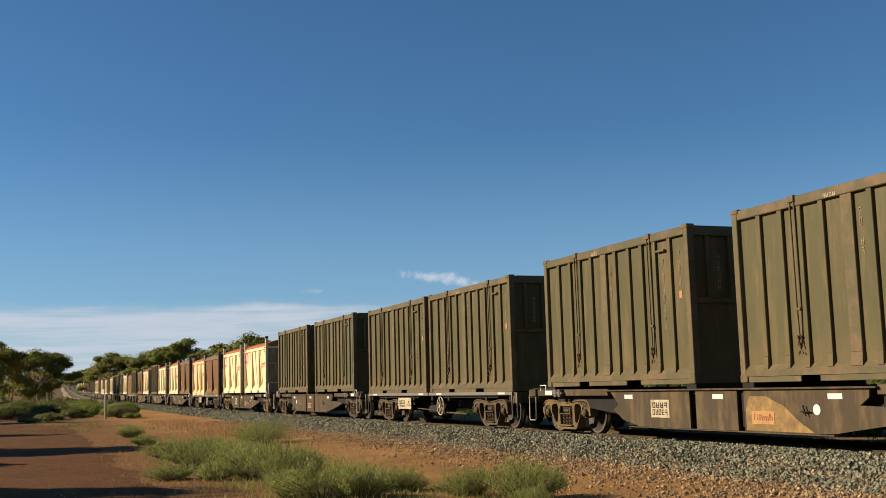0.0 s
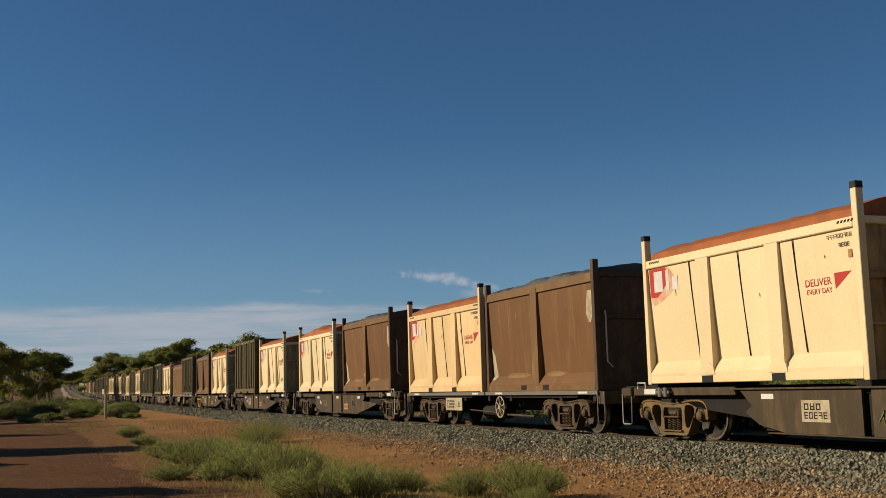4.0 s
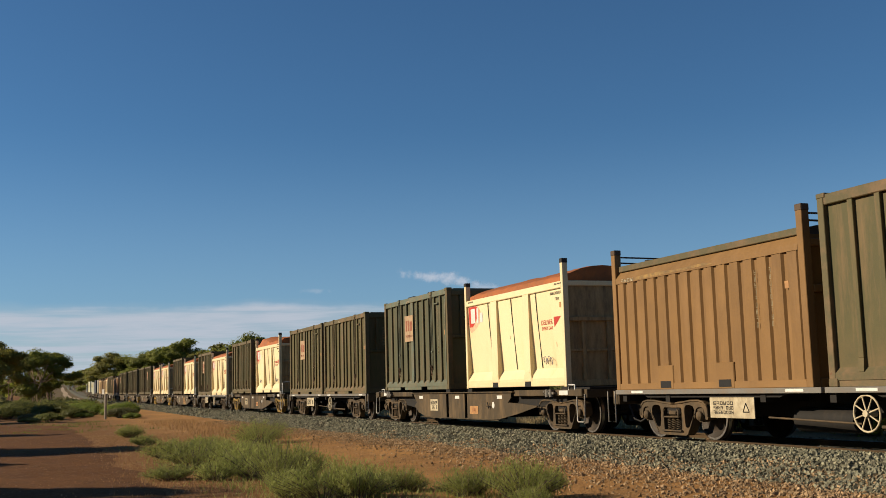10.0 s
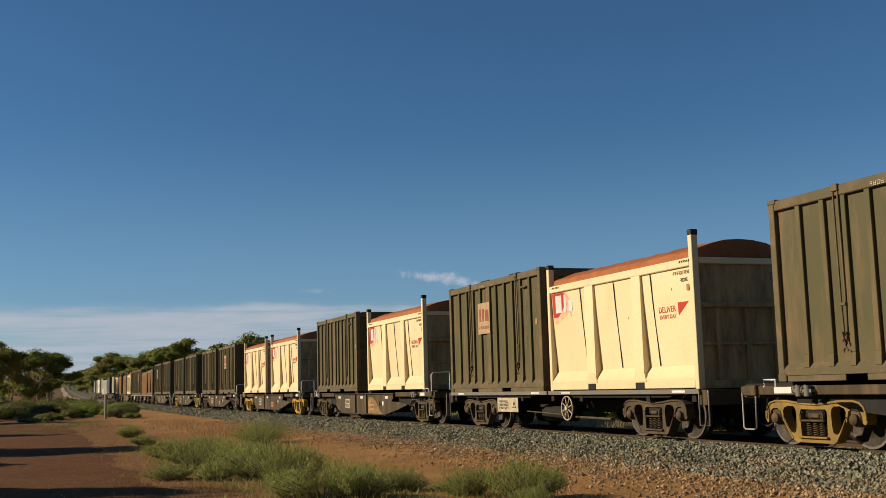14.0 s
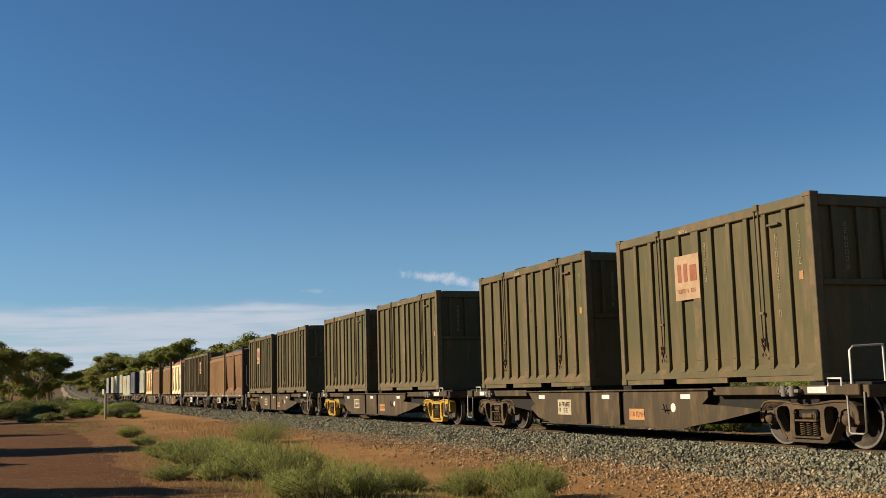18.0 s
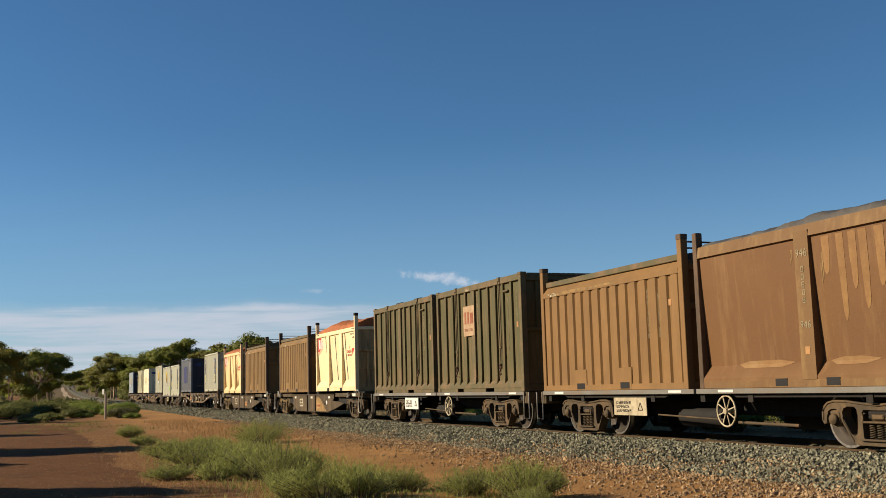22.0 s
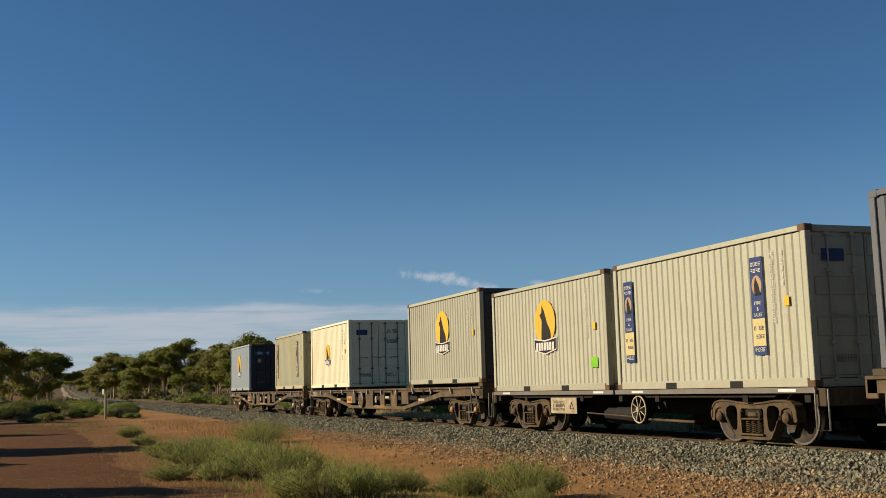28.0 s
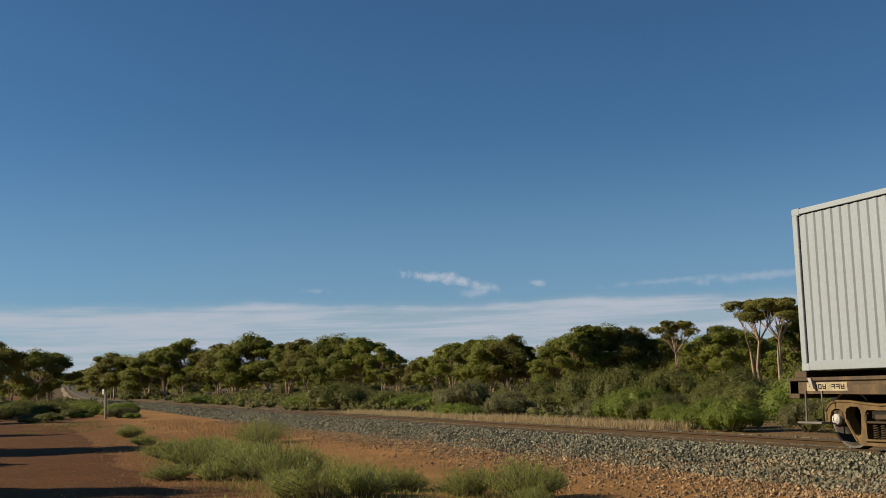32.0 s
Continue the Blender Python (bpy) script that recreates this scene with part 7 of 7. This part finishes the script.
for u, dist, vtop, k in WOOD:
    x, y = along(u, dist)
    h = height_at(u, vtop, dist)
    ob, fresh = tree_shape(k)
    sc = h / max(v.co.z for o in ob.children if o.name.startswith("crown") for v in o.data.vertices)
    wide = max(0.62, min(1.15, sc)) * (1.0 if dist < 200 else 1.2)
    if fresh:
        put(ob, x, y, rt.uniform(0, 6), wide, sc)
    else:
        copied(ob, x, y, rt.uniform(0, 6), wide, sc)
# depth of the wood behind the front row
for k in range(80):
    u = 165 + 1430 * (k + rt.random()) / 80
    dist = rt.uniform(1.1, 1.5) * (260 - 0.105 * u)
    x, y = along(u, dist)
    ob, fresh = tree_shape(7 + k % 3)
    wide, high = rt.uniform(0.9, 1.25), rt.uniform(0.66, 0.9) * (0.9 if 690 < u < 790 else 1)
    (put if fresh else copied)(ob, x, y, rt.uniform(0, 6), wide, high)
# far tree line to the horizon
rng = np.random.default_rng(31)
pts = []
for k in range(900):
    a = rng.uniform(-1.85, -0.5)
    d = rng.uniform(300, 900)
    x, y = d * math.sin(a), d * math.cos(a)
    if -24 < y - LINE_Y - bend(x) < 11 or d < 380 and a > -1.5:
        continue
    c = (x, y, ground_z(x, y) + 3.2)
    pts.append(blob(rng, 110, c, (6, 6, 3.2)))
v, f = leaves(rng, np.concatenate(pts), 0.9, 0.2, 0.6)
tagged(part("far_woods", cloud_mesh("far_woods", v, f, GUM), None), "distant dark line of gum woodland", "woodland", kind="stuff")

# unseen foliage behind the camera and along the line ahead, added to block skylight
pts = []
for k in range(620):
    x, y = rng.uniform(-150, 150), rng.uniform(-95, 90)
    if y > -38 and x < 42 or abs(y - LINE_Y) < 9 and x > 0 or y < -38 and rng.random() < 0.25:
        continue
    h = rng.uniform(3.5, 5.5)
    for q in range(3):
        pts.append(blob(rng, 46, (x + rng.normal(0, 2), y + rng.normal(0, 2), ground_z(x, y) + h * (0.35 + 0.45 * q)), (3.4, 3.4, 1.9)))
v, f = leaves(rng, np.concatenate(pts), 0.7, 0.2, 0.6)
tagged(part("near_woods", cloud_mesh("near_woods", v, f, GUM), None), "dense olive gum woodland around the clearing", "woodland", kind="stuff")

# trees beside the road behind the camera's edge, whose shade lies across the road
for x, y, k, s in ((-89.0, -9.3, 2, 0.5), (-50.2, -7.8, 2, 0.48), (-37.0, -9.9, 0, 0.7), (-36.0, -7.8, 2, 0.58), (-38.5, -13.0, 4, 0.8), (-29.1, -6.9, 4, 0.38), (-22.6, -12.3, 5, 0.75), (-24.4, -17.0, 3, 0.8), (-82.0, -7.6, 4, 0.60), (-73.0, -8.8, 0, 0.62), (-99.0, -9.4, 5, 0.66), (-91.0, -8.4, 2, 0.62), (-108.0, -8.8, 0, 0.66)):
    copied(SHAPES[k], x, y, rt.uniform(0, 6), s, s)

# shrubs: three looks, many sizes
S1, S2, S3 = shrub(51, SHRUB), shrub(52, SHRUB_GREEN, label="bright green rounded leafy shrub"), shrub(53, SHRUB_GREY, label="grey-leaved saltbush mound on the verge")
S4 = shrub(54, SHRUB_GREEN, lumps=11, label="bright green rounded leafy shrub")
KIT = {1: S1, 2: S2, 3: S3, 4: S4}
for k, m, nm in ((11, SHRUB, "rounded grey-green desert shrub mound"), (12, SHRUB_GREEN, "bright green rounded leafy shrub"), (13, SHRUB_GREY, "grey-leaved saltbush mound on the verge"), (14, SHRUB_GREEN, "bright green rounded leafy shrub")):
    KIT[k] = shrub(50 + k, m, "shrub", 16, 0.026, 560, nm)
used = set()


def place_shrub(k, x, y, wide, high):
    if x > -108:
        k, wide, high = k + 10, wide * 1.15, high * 1.1
    if k in used:
        return copied(KIT[k], x, y, rt.uniform(0, 6), wide, high)
    used.add(k)
    return put(KIT[k], x, y, rt.uniform(0, 6), wide, high)


for k, x, y, wide, high in ((2, -85.8, 6.6, 1.7, 1.35), (1, -88, 1.6, 2.2, 1.5), (2, -98, -0.2, 2.0, 1.2), (4, -80, 5.4, 1.2, 0.8), (1, -112, 1.8, 2.6, 1.7), (2, -105, 5.0, 2.2, 1.3), (1, -84, -1.6, 2.0, 1.4), (2, -71.5, 6.0, 0.8, 0.55), (4, -89.7, 4.6, 1.6, 1.15), (2, -143, 4.3, 2.6, 1.6), (1, -92.8, -0.8, 2.1, 1.75), (1, -200, 1.2, 3.6, 4.6), (1, -160, 2.6, 2.5, 1.5),
                            (1, -103.4, -2.1, 2.6, 1.8), (4, -124, 5.5, 2.2, 1.6), (2, -110, 3.6, 1.8, 1.1), (1, -118, 0.8, 2.4, 1.4), (3, -98, 2.6, 1.2, 0.8), (3, -78, 0.5, 0.9, 0.5), (2, -80, 3.4, 0.9, 0.5), (1, -130, -1.8, 2.6, 1.8), (1, -96, -3.2, 2.4, 1.7),
                            (1, -78.3, 21.4, 3.0, 2.1), (2, -82, 20.0, 2.0, 1.2), (2, -93.4, 21.5, 1.5, 0.7), (1, -74, 23.8, 1.4, 1.3), (2, -70.6, 25, 2.2, 1.1), (4, -64, 24.5, 1.9, 1.0), (4, -47.0, 18.6, 1.0, 0.75), (2, -44.5, 18.2, 0.9, 0.65), (2, -51, 19.5, 0.9, 0.7),
                            (1, -46.5, 25.2, 1.9, 2.2), (1, -43.5, 25.6, 1.7, 2.3), (4, -34.6, 20.8, 1.3, 1.3), (2, -37, 21.5, 1.2, 1.2), (1, -32.0, 20.0, 1.1, 1.05), (4, -28.6, 19.8, 1.1, 0.95), (2, -30.2, 19.6, 0.9, 0.8), (4, -26.6, 19.2, 1.0, 0.9), (1, -32.9, 24.5, 1.5, 1.35),
                            (1, -30, 25.5, 1.5, 1.5), (3, -24.7, 20.3, 0.9, 0.85), (1, -26, 23, 1.4, 1.4), (1, -22.3, 20.2, 1.3, 1.3), (2, -19.8, 19.0, 1.2, 1.2), (3, -55.7, 25.1, 1.3, 1.2), (1, -59, 28.9, 1.4, 1.8), (1, -41.6, 26.7, 1.6, 2.2), (1, -38.5, 28, 1.6, 2.0), (3, -52, 24, 1.1, 0.9),
                            (1, -86.6, 26.7, 1.9, 1.4), (2, -143, 20.4, 3.0, 1.3), (2, -128, 21.0, 2.0, 0.9), (1, -36, 30.5, 1.9, 2.4), (1, -28.5, 29.0, 1.9, 2.2), (3, -48.5, 21.5, 1.0, 0.9), (3, -40.2, 22.0, 0.9, 0.9), (1, -17.5, 21.5, 1.5, 1.5), (1, -21, 24.5, 1.6, 1.7), (1, -13, 20, 1.4, 1.3)):
    place_shrub(k, x, y, wide * (0.85 if y < 7 else 1), high * (0.74 if y < 7 and x > -180 else 1))
for k in range(150):
    u = rt.uniform(250, 1600)
    dist = rt.uniform(36, 150) if u > 800 else rt.uniform(70, 200)
    x, y = along(u, dist)
    if y - LINE_Y - bend(x) < 9 + 0.03 * dist:
        continue
    s = rt.uniform(0.7, 1.9)
    place_shrub(rt.choice((1, 1, 1, 2, 3, 3, 4)), x, y, s, s * rt.uniform(0.5, 1.0))
for k in range(76):
    u = rt.uniform(170, 1500)
    dist = (258 - 0.098 * u) * rt.uniform(0.94, 1.16)
    x, y = along(u, dist)
    wide = rt.uniform(1.3, 3.0)
    place_shrub(rt.choice((1, 1, 3)), x, y, wide, wide * rt.uniform(0.6, 1.0))
for k in range(34):
    x = -rt.uniform(190, 420)
    y = LINE_Y + bend(x) + rt.choice((-22, -26, 8)) + rt.uniform(-4, 8) * (1 if rt.random() < 0.5 else -0.5)
    s = rt.uniform(1.6, 3.4)
    place_shrub(rt.choice((1, 1, 3)), x, y, s, s * rt.uniform(0.5, 0.9))
for k in range(46):
    x, y = -rt.uniform(66, 190), rt.uniform(-9, 6)
    s = rt.uniform(0.4, 1.2)
    place_shrub(rt.choice((1, 1, 2, 3)), x, y, s, s * rt.uniform(0.45, 0.8))

# low scrub that covers the ground beyond the line
for name, mat, n, label in (("saltbush_scrub", SHRUB_GREY, 1300, "low grey saltbush scattered over the plain"), ("green_scrub", SHRUB, 800, "low green scrub scattered over the plain")):
    rng = np.random.default_rng(n)
    pts, sizes = [], []
    for k in range(n):
        u, dist = rng.uniform(-60, 1620) if k % 9 else rng.uniform(-60, 250), 44 + 216 * rng.random() ** 0.8
        x, y = along(u, dist)
        off = y - LINE_Y - bend(x)
        if off < 4.5 + 0.012 * dist and not (-215 < x < -100 and off < -5 and k % 3 == 0):
            continue
        s = rng.uniform(0.25, 0.7) * (1 + dist / 160)
        pts.append(((x, y, ground_z(x, y) + s * 0.25), (s * 1.1, s * 1.1, s * 0.6)))
        sizes += [0.06 + 0.0009 * dist] * 34
    v, f = domes(rng, pts, (0, 40, -20), np.array(sizes), 34, 0.4, 0.45, (0.7, 1.15), 0.3, 0.9)
    tagged(part(name, cloud_mesh(name, v, f, mat), None), label, "scrub", kind="stuff")

# feathery bushes on the near bank
BUSHES = [feather_bush(71, 0.85, 0.95), feather_bush(72, 0.62, 0.75), feather_bush(73, 0.5, 0.6)]
spots = [(-33.2, 6.6, 0, 1.22, 0.89), (-32.0, 6.3, 1, 1.01, 0.84), (-17.3, 3.75, 0, 0.70, 1.05), (-17.9, 4.15, 1, 0.84, 1.16), (-14.9, 3.85, 1, 0.97, 0.92), (-14.5, 4.25, 2, 0.94, 1.00), (-15.6, 3.5, 2, 0.81, 0.84), (-22.9, 3.2, 1, 1.35, 1.00), (-24.7, 4.3, 1, 1.15, 0.84),
         (-21.8, 3.9, 1, 1.08, 1.00), (-19.6, 3.85, 1, 1.08, 1.10), (-33.6, 3.2, 2, 0.80, 0.70), (-14.1, 5.7, 2, 0.84, 0.84), (-13.0, 6.05, 1, 0.84, 0.97), (-13.4, 6.35, 2, 0.81, 0.95), (-15.8, 4.8, 2, 0.61, 0.73), (-15.5, 5.25, 2, 0.68, 0.76), (-20.0, 2.35, 2, 0.94, 0.58), (-19.4, 3.05, 2, 0.81, 0.73),
         (-40.7, 3.4, 2, 1.01, 0.95), (-26.6, 3.1, 2, 1.22, 0.95), (-29.2, 4.4, 2, 1.22, 0.84), (-12.2, 5.75, 2, 0.54, 0.53)]
seen = set()
for x, y, k, sx, sz in spots:
    if k in seen:
        copied(BUSHES[k], x, y, rt.uniform(0, 6), sx, sz)
    else:
        seen.add(k)
        put(BUSHES[k], x, y, rt.uniform(0, 6), sx, sz)


def grass(name, mat, n, xr, yr, length, label, lean=0.6, width=0.004, clump=0.25, follow=True):
    rng = np.random.default_rng(len(name) + n)
    m = max(1, n // 40)
    cx, cy = rng.uniform(*xr, m), rng.uniform(*yr, m)
    cx, cy = np.repeat(cx, 40), np.repeat(cy, 40)
    x, y = cx + rng.normal(0, clump, len(cx)), cy + rng.normal(0, clump, len(cx))
    z = np.array([ground_z(a, b) for a, b in zip(x, y)])
    v, f = blades(rng, np.stack([x, y, z - 0.02], 1), length, lean, width)
    return tagged(part(name, cloud_mesh(name, v, f, mat), None), label, "grass", kind="stuff")


grass("dry_grass", DRY, 15000, (-60, -27), (16.4, 18.2), 0.4, "pale dry grass tufts beyond the track", 0.7, 0.012)
grass("verge_grass", DRY_RED, 5200, (-64, -34), (5.6, 8.2), 0.2, "reddish dry grass on the bank", 0.8, 0.010)
grass("scrub_tufts", FEATHER, 16000, (-33, -12), (3.0, 6.4), 0.12, "low grey-green tufts on bare earth", 1.6, 0.006, 0.35)
grass("low_tufts", DRY_RED, 12000, (-44, -12), (1.6, 8.2), 0.11, "short dry tufts on bare earth", 1.2, 0.004, 0.35)
grass("road_edge_tufts", SHRUB, 2200, (-70, -48), (-4, 5), 0.14, "low scrub tufts at the road's end", 1.0, 0.012, 0.3)

# ---------------------------------------------------------------- small things
pk = new("marker_post")
part("post", Geo().box(-0.06, 0.06, -0.06, 0.06, -0.3, 1.62, 0.012), POST_WHITE, pk)
part("plate", Geo().box(-0.005, 0.02, -0.30, -0.12, 1.62, 1.93, 0.005), WHITE, pk, "white reflector plate")
part("bracket", Geo().box(-0.01, 0.01, -0.3, 0.0, 1.57, 1.62), POST_WHITE, pk)
put(pk, -72.4, 4.45, -0.9)
tagged(pk, "weathered white timber marker post with a plate", "marker post")
far_sign = new("distant_sign")
part("board", Geo().box(-0.03, 0.03, -0.55, 0.55, 2.2, 3.2, 0.01), WHITE, far_sign, "white square board")
part("post", Geo().box(-0.05, 0.05, -0.05, 0.05, -0.3, 2.2), POST_WHITE, far_sign)
fx_, fy_ = along(129, 560)
put(far_sign, fx_, fy_, -0.1)
tagged(far_sign, "small white lineside sign far up the hill", "sign")
rd_ = Geo().rod([(0, 0, 0.05), (0.25, 0.1, 0.09), (0.5, 0.08, 0.06), (0.62, 0.2, 0.1)], [0.02, 0.025, 0.018, 0.008], 6)
rd_.rod([(0.25, 0.1, 0.09), (0.4, -0.1, 0.08)], [0.015, 0.008], 5)
stick = tagged(part("fallen_branch", rd_, POST_WHITE), "bleached fallen branch on the earth", "branch")
put(stick, -22.4, 3.4, 1.2, 1, 1)


# ---------------------------------------------------------------- what moves
def motions():
    times = [2.0 * k for k in range(17)]
    for thing, middle, seat in MOVING:
        walk(thing, [(t, track_pose(middle + travelled(t)) @ seat) for t in times])
    # wheels roll: one turning for each end of a bogie, shared by all wheelsets
    rolling = {}
    for thing, middle, seat in MOVING:
        for ob in thing.children_recursive:
            if "axle" not in ob.keys():
                continue
            e = int(ob["axle"])
            if e not in rolling:
                walk(ob, [(k / FPS, pose(e * 0.915, 0, 0.463) @ Matrix.Rotation(travelled(k / FPS) / 0.463, 4, "Y")) for k in range(int(SECONDS * FPS) + 1)])
                rolling[e] = ob.animation_data
            else:
                ob.rotation_mode = "QUATERNION"
                ob.animation_data_create()
                ob.animation_data.action = rolling[e].action
                ob.animation_data.action_slot = rolling[e].action_slot


motions()
